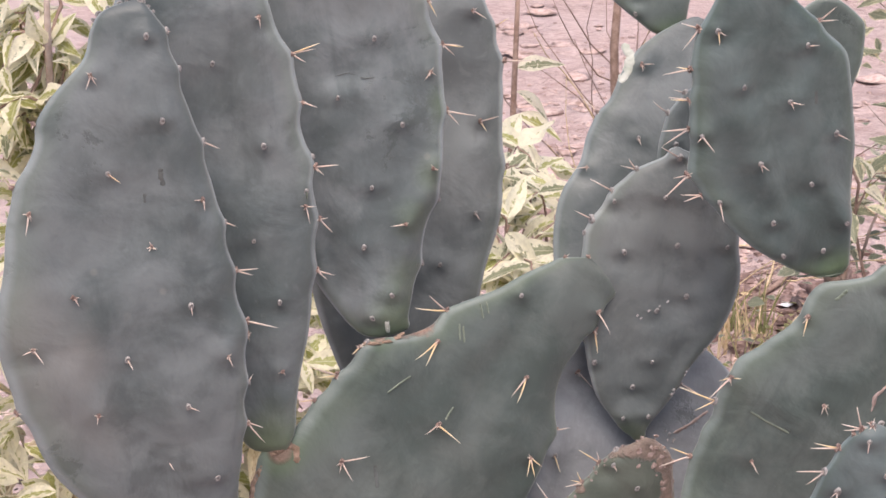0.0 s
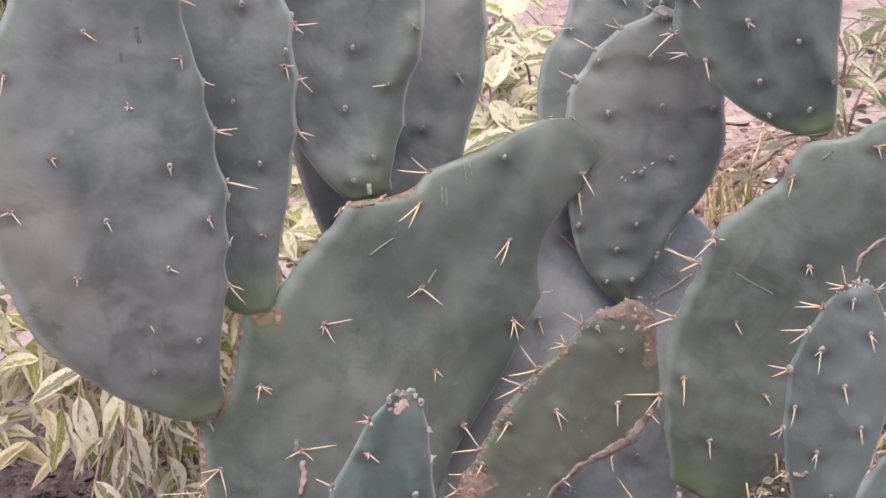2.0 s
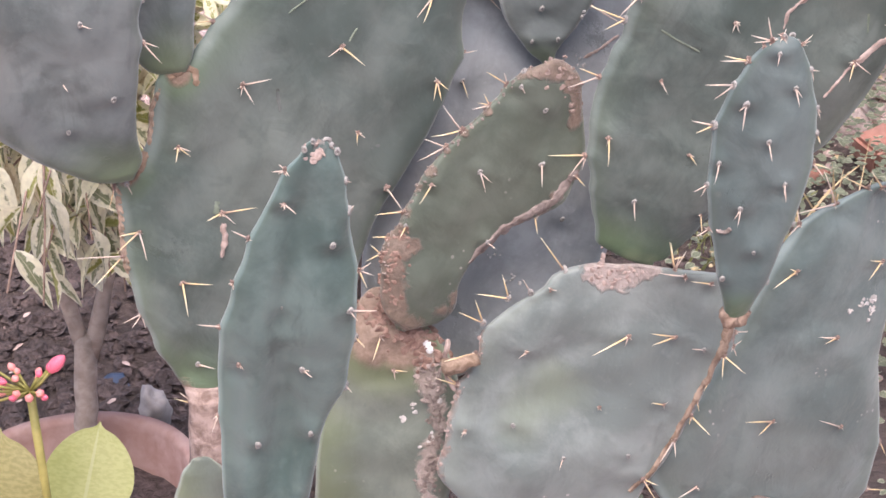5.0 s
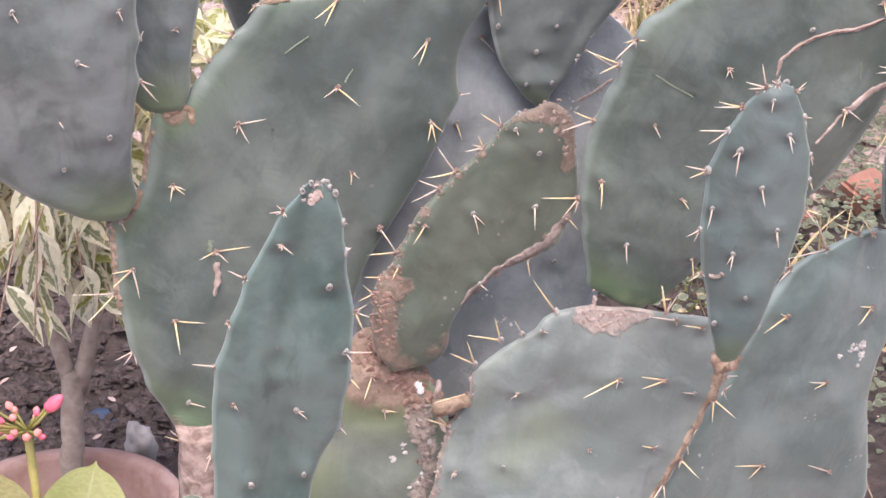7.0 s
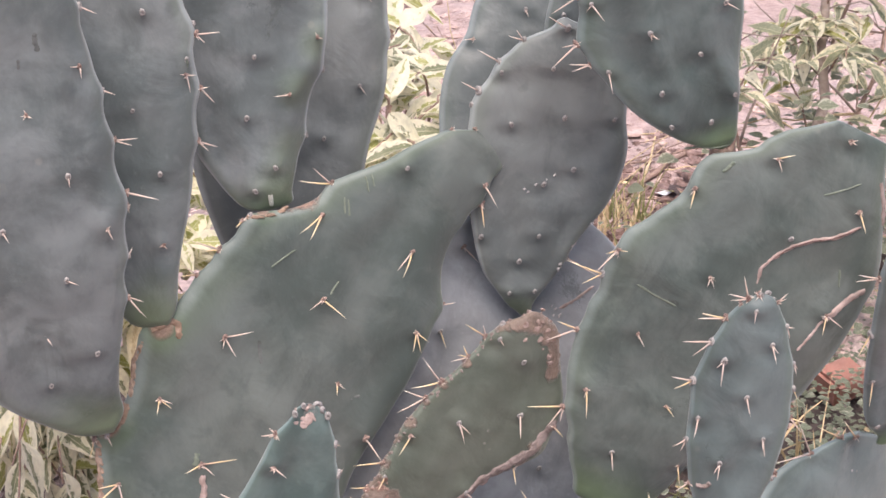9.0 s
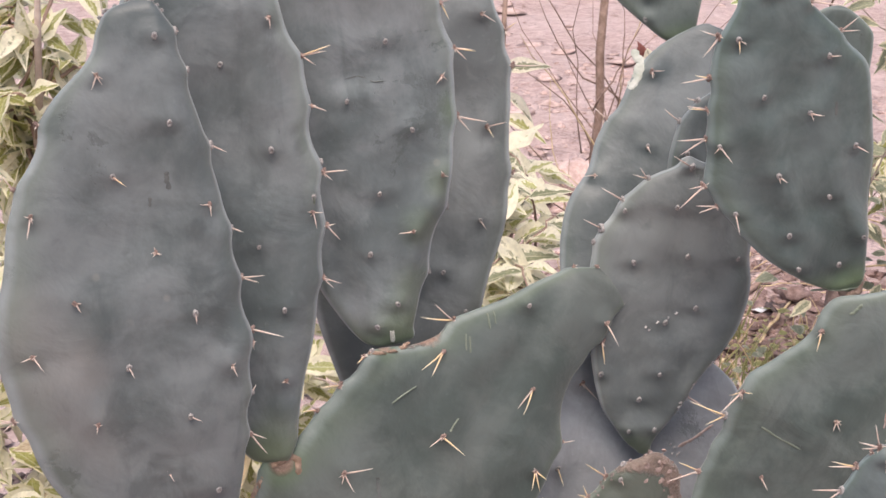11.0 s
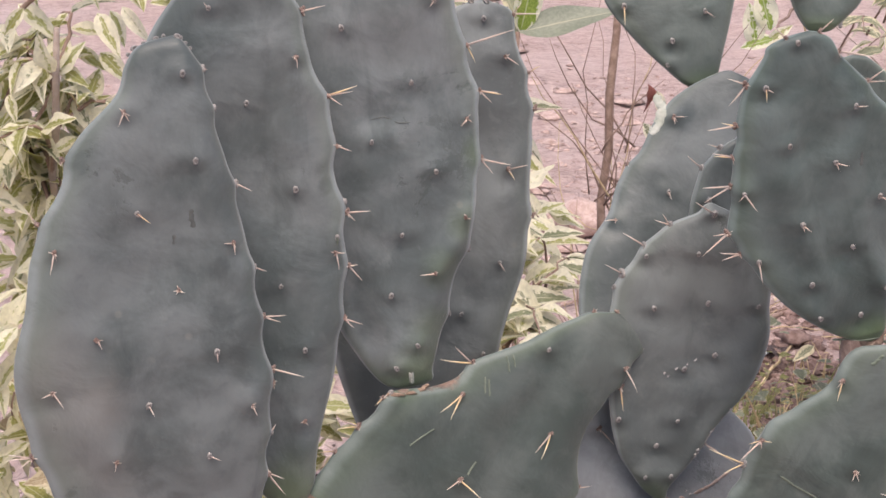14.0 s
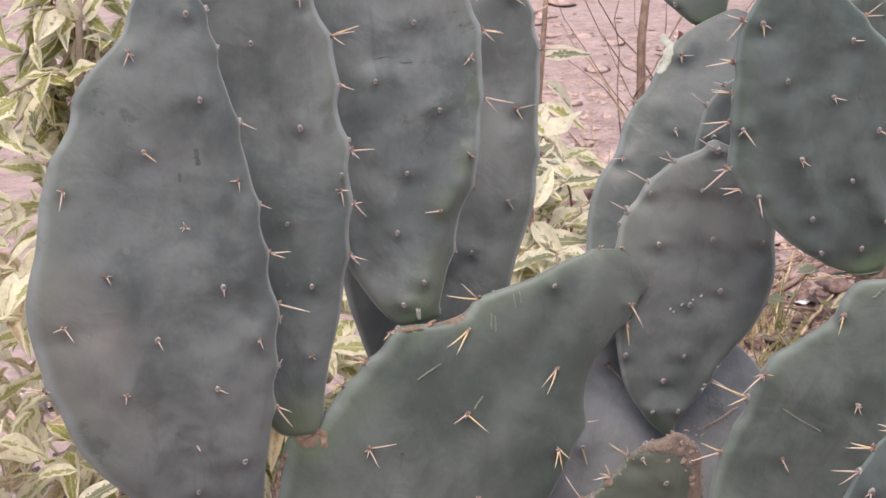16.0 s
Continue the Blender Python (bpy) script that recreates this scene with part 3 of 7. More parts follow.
KNOBS = [library("felt_knob", ring_geo(20 + i), FELT) for i in range(4)]
RED_KNOBS = [library("red_felt_knob", cluster_geo(30 + i), FELT_RED) for i in range(5)]
PADS = {}


def cubic(values, x):
    """Smooth curve through evenly spaced values, read at x (0 to len - 1)."""
    n = len(values)
    i = np.clip(np.floor(x).astype(int), 0, n - 2)
    f = x - i
    v = np.asarray(values, float)
    p0, p1, p2, p3 = v[np.maximum(i - 1, 0)], v[i], v[i + 1], v[np.minimum(i + 2, n - 1)]
    return p1 + 0.5 * f * (p2 - p0 + f * (2 * p0 - 5 * p1 + 4 * p2 - p3 + f * (3 * (p1 - p2) + p3 - p0)))


def pad(key, parent, spec, seed):
    """One flat cactus pad with rounded rims, dents, felted areoles and spines."""
    rnd = random.Random(seed)
    base, tip, face = Vector(spec["base"]), Vector(spec["tip"]), Vector(spec["facing"]).normalized()
    up = (tip - base).normalized()
    right = up.cross(face).normalized()
    length = (tip - base).length
    m = Matrix((right, up, face)).transposed().to_4x4()
    m.translation = base - parent.location
    n_st = len(spec["left"]) + 1
    le = [0.004, *[0.001 * w for w in spec["left"]], 0.0]
    ri = [0.004, *[0.001 * w for w in spec["right"]], 0.0]

    def half(y, side):
        th = np.arccos(np.clip(1 - 2 * np.asarray(y) / length, -1, 1))
        return np.maximum(cubic(ri if side > 0 else le, th / math.pi * n_st), 0.0)

    rows, cols = 112, 72
    th = np.linspace(0.0, math.pi, rows)
    y = (1 - np.cos(th)) / 2 * length
    lw = np.maximum(cubic(le, th / math.pi * n_st), 0.0005)
    rw = np.maximum(cubic(ri, th / math.pi * n_st), 0.0005)
    rise = min(0.0024, 0.014 * float((lw + rw).max()))
    for _, at, _, rim, _ in AREOLES[key]:
        if rim in ("left", "right"):
            # a shoulder above each rim areole and a notch below it
            w = lw if rim == "left" else rw
            w += rise * (np.exp(-((y - at) / 0.008) ** 2) - 0.45 * np.exp(-((y - at + 0.016) / 0.012) ** 2) - 0.2 * np.exp(-((y - at - 0.020) / 0.014) ** 2))
    ph = np.arange(cols) / cols * 2 * math.pi
    c, s = np.cos(ph), np.sin(ph)
    u = np.sign(c) * np.abs(c) ** 0.62
    v = np.sign(s) * np.abs(s) ** 0.9
    thick = 0.0005 * spec["thick"] * np.minimum(1.0, np.sin(th) ** 0.4 + 0.0) * (1.12 - 0.3 * y / length)
    narrow = np.minimum(1.0, (lw + rw) * 0.5 / (0.0008 * spec["thick"]))
    thick = thick * narrow
    X = np.where(u[None, :] > 0, u[None, :] * rw[:, None], u[None, :] * lw[:, None])
    Y = np.repeat(y[:, None], cols, 1)
    Z = thick[:, None] * v[None, :]
    # slight cupping, dents and the foot bent towards its joint
    off = seed * 2.37
    dent = np.empty_like(X)
    for i in range(rows):
        for k in range(cols):
            q = (X[i, k] * 11 + off, Y[i, k] * 11, off)
            dent[i, k] = noise.noise(q) * 0.0078 + noise.noise((q[0] * 2.7, q[1] * 2.7, off)) * 0.0036
            dent[i, k] += noise.noise((X[i, k] * 34 + off, Y[i, k] * 6 + 0.6 * q[0], off + 5)) * 0.0050
    Z = Z + spec.get("lumpy", 1.0) * dent * (1 - 0.5 * np.abs(u)[None, :])
    Z = Z + 0.001 * spec["foot"] * (np.maximum(0, 1 - Y / (0.55 * length)) ** 2)
    for ax, ay, _, rim, _ in AREOLES[key]:
        if rim:
            continue
        d2 = (X - ax) ** 2 + (Y - ay) ** 2
        below = (X - ax) ** 2 + (Y - ay + 0.008) ** 2
        Z = Z + np.where(s[None, :] > 0, 0.0036 * np.exp(-d2 / 0.008**2) - 0.0030 * np.exp(-below / 0.008**2), 0)
    # folds: ridges and hollows along short lines
    for high, wide, *line in spec["folds"]:
        near = np.full_like(X, 9.0)
        where = np.zeros_like(X)
        for j, (a, b) in enumerate(zip(line[:-1], line[1:])):
            ax, ay, bx, by = (0.001 * q for q in (*a, *b))
            f = np.clip(((X - ax) * (bx - ax) + (Y - ay) * (by - ay)) / ((bx - ax) ** 2 + (by - ay) ** 2), 0, 1)
            d = np.hypot(X - ax - f * (bx - ax), Y - ay - f * (by - ay))
            where = np.where(d < near, (j + f) / (len(line) - 1), where)
            near = np.minimum(near, d)
        Z = Z + np.where(s[None, :] > 0, 0.001 * high * np.exp(-((near / (0.001 * wide)) ** 2)) * np.sin(math.pi * (0.08 + 0.84 * where)), 0)
    verts = np.stack([X, Y, Z], -1).reshape(-1, 3)
    faces = []
    for i in range(rows - 1):
        for k in range(cols):
            n = (k + 1) % cols
            faces.append((i * cols + k, i * cols + n, (i + 1) * cols + n, (i + 1) * cols + k))
    uvs = np.stack([Y / length, np.repeat(u[None, :], rows, 0)], -1).reshape(-1, 2)
    ob = obj("pad", verts, faces, SKINS[spec["skin"]], parent, m, uvs)
    tagged(ob, spec["label"])
    front = verts.reshape(rows, cols, 3)

    def skin_z(x, yy):
        i = int(np.argmin(np.abs(y - yy)))
        ring = front[i][s > 0]
        return float(ring[int(np.argmin(np.abs(ring[:, 0] - x))), 2])

    def knob(place, turn, size, red=False):
        k = new("areole", rnd.choice(RED_KNOBS if red else KNOBS))
        k.parent = ob
        k.matrix_basis = Matrix.Translation(place) @ turn @ Matrix.Diagonal((size * 0.82, size, size * 0.8, 1))

    def spine(place, reach, grey):
        k = new("spine", rnd.choice(OLD_THORNS if reach.length < 0.0085 or rnd.random() < grey else THORNS))
        k.parent = ob
        thin = 0.0105 + 0.34 * min(reach.length, 0.026)
        turn = reach.to_track_quat("Z", "Y").to_matrix().to_4x4() @ Matrix.Rotation(rnd.uniform(-0.8, 0.8), 4, "Z")
        k.matrix_basis = Matrix.Translation(place) @ turn @ Matrix.Diagonal((thin, thin, reach.length, 1))

    grey = 0.8 if spec["skin"] in ("bloom", "ridged", "rubbed", "crusty", "hazy", "shaded", "dusty", "slim", "deep", "blue") else 0.25
    for x, yy, felt, rim, tips in AREOLES[key]:
        yy = min(max(yy, 0.001), length - 0.0008)
        if rim in ("left", "right", "top"):
            i = int(np.argmin(np.abs(y - yy)))
            side = 1 if rim == "right" or (rim == "top" and x > 0) else -1
            col = 0 if side > 0 else cols // 2
            p = Vector((float(front[i, col, 0]), yy, float(front[i, col, 2]) + 0.001))
            turn = Matrix.Rotation(side * 1.1, 4, "Y") @ Matrix.Rotation(rnd.uniform(-0.7, 0.7), 4, "Z")
            size = 0.0026
        else:
            p = Vector((x, yy, skin_z(x, yy)))
            turn = Matrix.Rotation(rnd.uniform(-0.5, 0.5), 4, "Z") @ Matrix.Rotation(0.35, 4, "X")
            size = 0.0023
        strong = max([t.length for t in tips], default=0.0)
        knob(p, turn, size * rnd.uniform(0.85, 1.15) * (1.25 if strong > 0.018 else 1.0), felt == "red")
        if felt == "red":
            # a tuft of short bristles beside the spines
            for _ in range(rnd.randint(2, 4)):
                spine(p, Vector((rnd.uniform(-1, 1), rnd.uniform(-1, 0.6), rnd.uniform(0.3, 1))).normalized() * rnd.uniform(0.003, 0.0055), 0.5)
        for t in tips:
            spine(p, t, grey)
    for i in range(spec.get("crest", 0)):
        # small knobs along the crown of the pad
        f = (i + 0.5) / spec["crest"] * 2 - 1
        yy = length * (1 - 0.028 * f * f - 0.001)
        side = 1 if f > 0 else -1
        knob(Vector((side * float(half(yy, side)), yy, rnd.uniform(-0.003, 0.004))), Matrix.Rotation(rnd.random() * 3, 4, "Z"), 0.0023 * rnd.uniform(0.6, 1.2))
    spec["object"], spec["matrix"] = ob, m
    return ob



# ---- ground ----


def ground_height(x, y):
    """Lumpy bed near the plants, nearly level farther off."""
    near = 0.45 + 0.55 * math.exp(-((x - 0.3) ** 2 + (y - 1.6) ** 2) / 9.0)
    h = 0.045 * noise.noise((x * 1.3, y * 1.3, 3.1)) + 0.022 * noise.noise((x * 5, y * 5, 7.7))
    h += 0.013 * noise.noise((x * 11, y * 11, 1.7)) + 0.016 * noise.noise((x * 7.3, y * 7.3, 4.2))
    return near * h


xs = np.concatenate([-np.geomspace(900, 3.2, 14), np.linspace(-2.9, 3.6, 230), np.geomspace(3.9, 900, 14)])
ys = np.concatenate([-np.geomspace(900, 3.2, 14), np.linspace(-2.9, 6.5, 300), np.geomspace(6.9, 900, 14)])
gv = [(x, y, ground_height(x, y)) for y in ys for x in xs]
nx = len(xs)
gf = [(j * nx + i, j * nx + i + 1, (j + 1) * nx + i + 1, (j + 1) * nx + i) for j in range(len(ys) - 1) for i in range(nx - 1)]
ground = obj("ground", gv, gf, SOIL)
tagged(ground, "dry pinkish clay ground with a dark dug bed", "ground", kind="structure")


def strewn(rnd, area):
    """A random spot, thinning out towards the rim of the area."""
    return (rnd.gauss((area[0] + area[1]) / 2, (area[1] - area[0]) / 3.4), rnd.gauss((area[2] + area[3]) / 2, (area[3] - area[2]) / 3.4))


def scatter(name, label, category, mat, count, area, size, seed, squash=0.65, rough=0.5, smooth=False):
    """Many clods in one mesh on the ground."""
    rnd = random.Random(seed)
    parts = []
    for i in range(count):
        x, y = strewn(rnd, area)
        r = size[0] + (size[1] - size[0]) * rnd.random() ** 3
        v, f = lump_geo(r, seed + i * 0.61, squash, rough)
        a = rnd.random() * 6.3
        z = ground_height(x, y) + r * 0.12
        parts.append(([Vector((p.x * math.cos(a) - p.y * math.sin(a) + x, p.x * math.sin(a) + p.y * math.cos(a) + y, p.z + z)) for p in v], f))
    v, f = merge(parts)
    return tagged(obj(name, v, f, mat, smooth=smooth), label, category, kind="stuff")


scatter("soil_clods", "dark crumbly clods of dug soil around the pot", "soil", CLOD, 5200, (-1.2, 0.35, 0.35, 1.9), (0.0022, 0.026), 11, 0.6, 1.1)
scatter("soil_clods", "pale dry clods and crumbs on the clay", "soil", PALE_CLOD, 5200, (-0.5, 1.9, 1.5, 6.0), (0.0015, 0.017), 12, 0.5, 0.9)
scatter("soil_clods", "low lumps of dry clay on the open ground", "soil", PALE_CLOD, 170, (-0.9, 1.9, 2.8, 8.0), (0.020, 0.080), 14, 0.22, 0.9, True)
scatter("soil_clods", "reddish clods and crumbs of clay beside the shrub", "soil", RED_CLOD, 900, (0.65, 1.25, 2.2, 3.3), (0.003, 0.030), 13, 0.6, 0.9)

# ---- prickly pear ----
PADS["W"] = dict(label="old green pad at the woody foot", base=(-0.158, -0.129, 0.395), tip=(-0.145, -0.126, 0.568), facing=(0.196, -0.981, 0.000),
    left=(7, 7, 13, 20, 24, 27, 28, 28, 27, 26, 23, 19, 16, 10, 7), right=(7, 7, 16, 19, 22, 25, 26, 27, 27, 27, 24, 22, 20, 13, 7),
    thick=26, skin="barky", foot=0,
    folds=())
PADS["E"] = dict(label="largest slanting grey-green pad with cut marks", base=(-0.138, -0.102, 0.601), tip=(0.133, 0.040, 1.032), facing=(0.311, -0.944, 0.113),
    left=(8, 8, 24, 31, 41, 53, 71, 80, 93, 107, 120, 130, 141, 152, 164, 168, 163, 163, 168, 176, 181, 167, 165, 161, 158, 154, 151, 142, 119, 105, 99, 90, 78, 67, 60, 53, 46, 38, 31, 22, 14, 8, 7), right=(7, 7, 18, 24, 31, 35, 40, 45, 51, 56, 59, 62, 66, 68, 65, 63, 60, 57, 53, 53, 53, 54, 55, 56, 55, 54, 52, 51, 41, 32, 27, 26, 29, 29, 31, 32, 31, 33, 32, 24, 16, 8, 8),
    thick=28, skin="giant", foot=0,
    folds=((3.0, 30, (-1, 12), (-18, 103), (-20, 205), (-2, 315), (9, 432)), (-3.0, 20, (12, 271), (24, 311), (28, 364)), (-2.0, 7, (-76, 261), (-86, 281)), (-2.4, 9, (-54, 342), (-55, 364), (-57, 397))))
PADS["A"] = dict(label="broad grey-green pad with a few scars", base=(-0.1769, -0.1409, 0.8291), tip=(-0.230, -0.099, 1.291), facing=(0.241, -0.964, 0.116),
    left=(24, 45, 72, 99, 124, 137, 147, 149, 134, 123, 99, 81, 48, 38, 26), right=(7, 15, 14, 18, 27, 34, 41, 40, 38, 34, 29, 23, 20, 14, 7),
    thick=24, skin="crusty", foot=-38,
    folds=((-3.5, 20, (4, 24), (-53, 123), (-93, 224), (-108, 286)), (2.5, 16, (3, 44), (-13, 143), (-11, 236)), (3.0, 20, (-76, 221), (-101, 180), (-79, 129)), (-1.8, 6, (-20, 265), (-37, 318)), (-2.2, 7, (-3, 179), (15, 203), (30, 210))))
PADS["B"] = dict(label="tall grey-green pad", base=(-0.140, -0.066, 0.903), tip=(-0.189, -0.048, 1.357), facing=(0.099, -0.994, 0.050),
    left=(23, 34, 50, 68, 82, 96, 103, 106, 104, 100, 86, 73, 50, 31, 11), right=(7, 14, 18, 26, 38, 48, 57, 61, 58, 60, 49, 45, 36, 23, 7),
    thick=22, skin="rubbed", foot=0,
    folds=((-2.5, 8, (37, 333), (44, 292), (33, 275)), (3, 14, (-2, 13), (16, 103), (43, 195))))
PADS["C"] = dict(label="tall grey-green pad with a ridge", base=(-0.050, -0.002, 0.981), tip=(-0.087, -0.007, 1.381), facing=(0.119, -0.993, 0.000),
    left=(21, 32, 43, 55, 61, 68, 72, 75, 77, 76, 74, 70, 57, 39, 24), right=(19, 20, 26, 35, 44, 59, 67, 73, 75, 68, 62, 58, 48, 30, 9),
    thick=24, skin="ridged", foot=0,
    folds=((9, 12, (75, 196), (57, 140), (27, 94), (4, 11)), (-6, 14, (-25, 14), (-42, 101), (-40, 183)), (-3.5, 8, (-20, 236), (10, 231))))
PADS["D"] = dict(label="purplish grey pad half hidden behind others", base=(-0.041, 0.118, 0.811), tip=(0.004, 0.147, 1.287), facing=(0.099, -0.994, 0.050),
    left=(21, 32, 47, 60, 77, 94, 104, 108, 107, 103, 93, 76, 56, 34, 8), right=(7, 14, 27, 36, 46, 56, 62, 72, 72, 67, 65, 56, 44, 37, 27),
    thick=20, skin="shaded", foot=0,
    folds=())
PADS["Q"] = dict(label="shaded purplish grey pad", base=(0.037, -0.013, 0.564), tip=(0.2088, 0.105, 0.9426), facing=(0.160, -0.940, 0.220),
    left=(26, 44, 58, 70, 82, 91, 94, 95, 95, 95, 93, 87, 70, 44, 10), right=(20, 38, 62, 86, 108, 124, 134, 135, 130, 122, 111, 101, 86, 68, 34),
    thick=20, skin="dusty", foot=0,
    folds=((2.5, 20, (-12, 60), (2, 186), (-26, 321)),))
PADS["F"] = dict(label="rounded grey pad with corky specks", base=(0.173, 0.052, 0.855), tip=(0.204, 0.048, 1.131), facing=(0.099, -0.994, -0.050),
    left=(7, 18, 29, 43, 52, 59, 64, 69, 73, 72, 63, 52, 36, 12, 7), right=(7, 7, 13, 25, 32, 46, 62, 72, 73, 67, 64, 54, 42, 29, 7),
    thick=20, skin="hazy", foot=0,
    folds=((3.5, 9, (5, 10), (23, 51), (43, 90), (68, 125)), (-2.5, 16, (-3, 10), (-32, 98), (-45, 162))))
PADS["S"] = dict(label="small grey pad", base=(0.223, 0.074, 1.028), tip=(0.240, 0.091, 1.182), facing=(0.050, -0.994, 0.099),
    left=(7, 7, 18, 23, 30, 35, 38, 41, 41, 39, 35, 28, 19, 10, 7), right=(7, 7, 18, 24, 30, 33, 35, 38, 36, 34, 31, 28, 22, 17, 7),
    thick=16, skin="bloom", foot=0,
    folds=())
PADS["R"] = dict(label="grey pad with scraped skin", base=(0.137, 0.053, 0.938), tip=(0.240, 0.189, 1.218), facing=(0.091, -0.908, 0.409),
    left=(7, 28, 44, 53, 64, 72, 74, 66, 67, 57, 53, 45, 32, 18, 7), right=(7, 9, 24, 33, 43, 49, 57, 64, 63, 63, 60, 52, 45, 38, 28),
    thick=20, skin="bloom", foot=0,
    folds=((2.5, 18, (3, 33), (-20, 133), (-19, 232)),))
PADS["T"] = dict(label="dark green pad growing upward", base=(0.218, 0.202, 1.198), tip=(0.171, 0.231, 1.425), facing=(0.098, -0.984, 0.148),
    left=(7, 17, 26, 38, 51, 64, 75, 78, 79, 75, 69, 60, 47, 37, 16), right=(13, 16, 20, 26, 34, 42, 50, 56, 57, 55, 50, 41, 31, 14, 7),
    thick=20, skin="pad", foot=0,
    folds=())
PADS["V"] = dict(label="small dark pad behind", base=(0.376, 0.320, 1.060), tip=(0.393, 0.320, 1.213), facing=(0.000, -1.000, 0.000),
    left=(7, 7, 20, 24, 29, 35, 41, 41, 40, 40, 36, 30, 25, 17, 7), right=(7, 7, 19, 22, 27, 32, 35, 38, 41, 41, 40, 37, 27, 16, 7),
    thick=16, skin="pad", foot=0,
    folds=())
PADS["H"] = dict(label="wide green pad with pink cracks", base=(0.254, -0.037, 0.694), tip=(0.428, -0.046, 1.057), facing=(-0.019, -1.000, -0.017),
    left=(38, 48, 52, 54, 56, 59, 64, 70, 75, 82, 86, 92, 98, 104, 110, 114, 118, 118, 120, 123, 121, 123, 127, 126, 125, 115, 108, 100, 96, 97, 96, 90, 72, 58, 54, 47, 40, 31, 24, 18, 13, 9, 7), right=(7, 7, 7, 7, 14, 17, 19, 22, 25, 27, 29, 32, 37, 45, 53, 61, 68, 75, 83, 89, 91, 93, 95, 96, 96, 96, 95, 95, 92, 88, 82, 76, 70, 64, 60, 56, 52, 49, 47, 45, 43, 41, 40),
    thick=24, skin="wide", foot=0,
    folds=((7.0, 22, (-4, 8), (7, 106), (46, 195), (78, 291)), (-6.0, 16, (7, 13), (39, 90), (76, 174)), (-2.5, 9, (-95, 210), (-75, 202), (-43, 195))))
PADS["G"] = dict(label="dark green upright pad", base=(0.329, -0.034, 1.034), tip=(0.248, -0.068, 1.296), facing=(0.099, -0.990, -0.099),
    left=(7, 20, 36, 51, 66, 78, 88, 94, 86, 79, 70, 64, 48, 37, 30), right=(7, 13, 17, 22, 27, 34, 42, 47, 51, 53, 40, 30, 20, 16, 7),
    thick=22, skin="deep", foot=0,
    folds=((6.5, 11, (10, 14), (20, 50), (9, 80), (3, 105), (5, 141), (6, 172), (12, 226)), (-6.5, 12, (6, 26), (-4, 67), (-14, 96), (-18, 125), (-18, 165), (-14, 215)), (5.0, 14, (3, 26), (-20, 62), (-33, 106), (-38, 149), (-42, 205)), (-4.5, 14, (-30, 60), (-58, 110), (-64, 170)), (-3.5, 12, (24, 40), (32, 100), (32, 160))))
PADS["U"] = dict(label="green pad on top", base=(0.258, -0.062, 1.294), tip=(0.264, -0.033, 1.437), facing=(0.098, -0.976, 0.195),
    left=(8, 12, 17, 22, 27, 32, 37, 41, 41, 41, 40, 32, 26, 20, 7), right=(9, 14, 21, 30, 36, 44, 47, 51, 52, 49, 46, 37, 28, 19, 7),
    thick=18, skin="pad", foot=0,
    folds=())
PADS["K"] = dict(label="olive pad with brown corky rims", base=(0.033, -0.069, 0.655), tip=(0.178, -0.028, 0.889), facing=(0.148, -0.986, 0.079),
    left=(7, 23, 34, 44, 53, 52, 53, 55, 50, 43, 35, 32, 25, 15, 9), right=(7, 15, 29, 34, 25, 25, 32, 47, 69, 68, 63, 49, 36, 27, 17),
    thick=20, skin="olive", foot=0,
    folds=((2.5, 18, (-3, 14), (0, 106), (5, 220)),))
PADS["P"] = dict(label="old yellow-green pad", base=(-0.020, -0.089, 0.363), tip=(0.015, -0.052, 0.691), facing=(0.099, -0.990, 0.099),
    left=(7, 23, 27, 33, 39, 42, 43, 44, 41, 37, 32, 27, 22, 14, 7), right=(7, 42, 53, 68, 76, 81, 84, 85, 87, 83, 75, 58, 39, 25, 9),
    thick=24, skin="barky", foot=0,
    folds=())
PADS["L"] = dict(label="pale worn pad with brown rim", base=(0.171, -0.098, 0.412), tip=(0.209, -0.081, 0.719), facing=(0.050, -0.998, 0.050),
    left=(7, 49, 64, 82, 98, 121, 118, 117, 111, 98, 96, 75, 52, 41, 21), right=(7, 42, 48, 57, 67, 75, 90, 101, 110, 118, 129, 126, 120, 114, 110),
    thick=24, skin="pale", foot=0,
    folds=((-2.5, 12, (-61, 208), (-32, 222), (-16, 251)), (-2.0, 14, (-70, 162), (-49, 122))))
PADS["M"] = dict(label="broad bluish grey pad with corky brown edge", base=(0.386, -0.043, 0.344), tip=(0.488, 0.018, 0.740), facing=(0.371, -0.927, 0.046),
    left=(7, 14, 89, 122, 157, 184, 169, 149, 131, 123, 111, 98, 78, 45, 17), right=(7, 54, 66, 82, 86, 89, 81, 65, 49, 46, 49, 52, 44, 38, 28),
    thick=24, skin="rimmed", foot=0,
    folds=((3.0, 22, (-5, 32), (-7, 186), (-6, 327)),))
PADS["N"] = dict(label="narrow upright grey-green pad", base=(0.494, -0.017, 0.747), tip=(0.484, -0.127, 1.018), facing=(0.092, -0.925, -0.370),
    left=(7, 7, 17, 24, 27, 30, 33, 35, 37, 38, 37, 35, 29, 19, 10), right=(7, 7, 12, 14, 17, 20, 24, 27, 31, 32, 32, 28, 20, 11, 7),
    thick=18, skin="young", foot=0,
    folds=((-4, 10, (-2, 19), (-9, 127), (-7, 235)),))
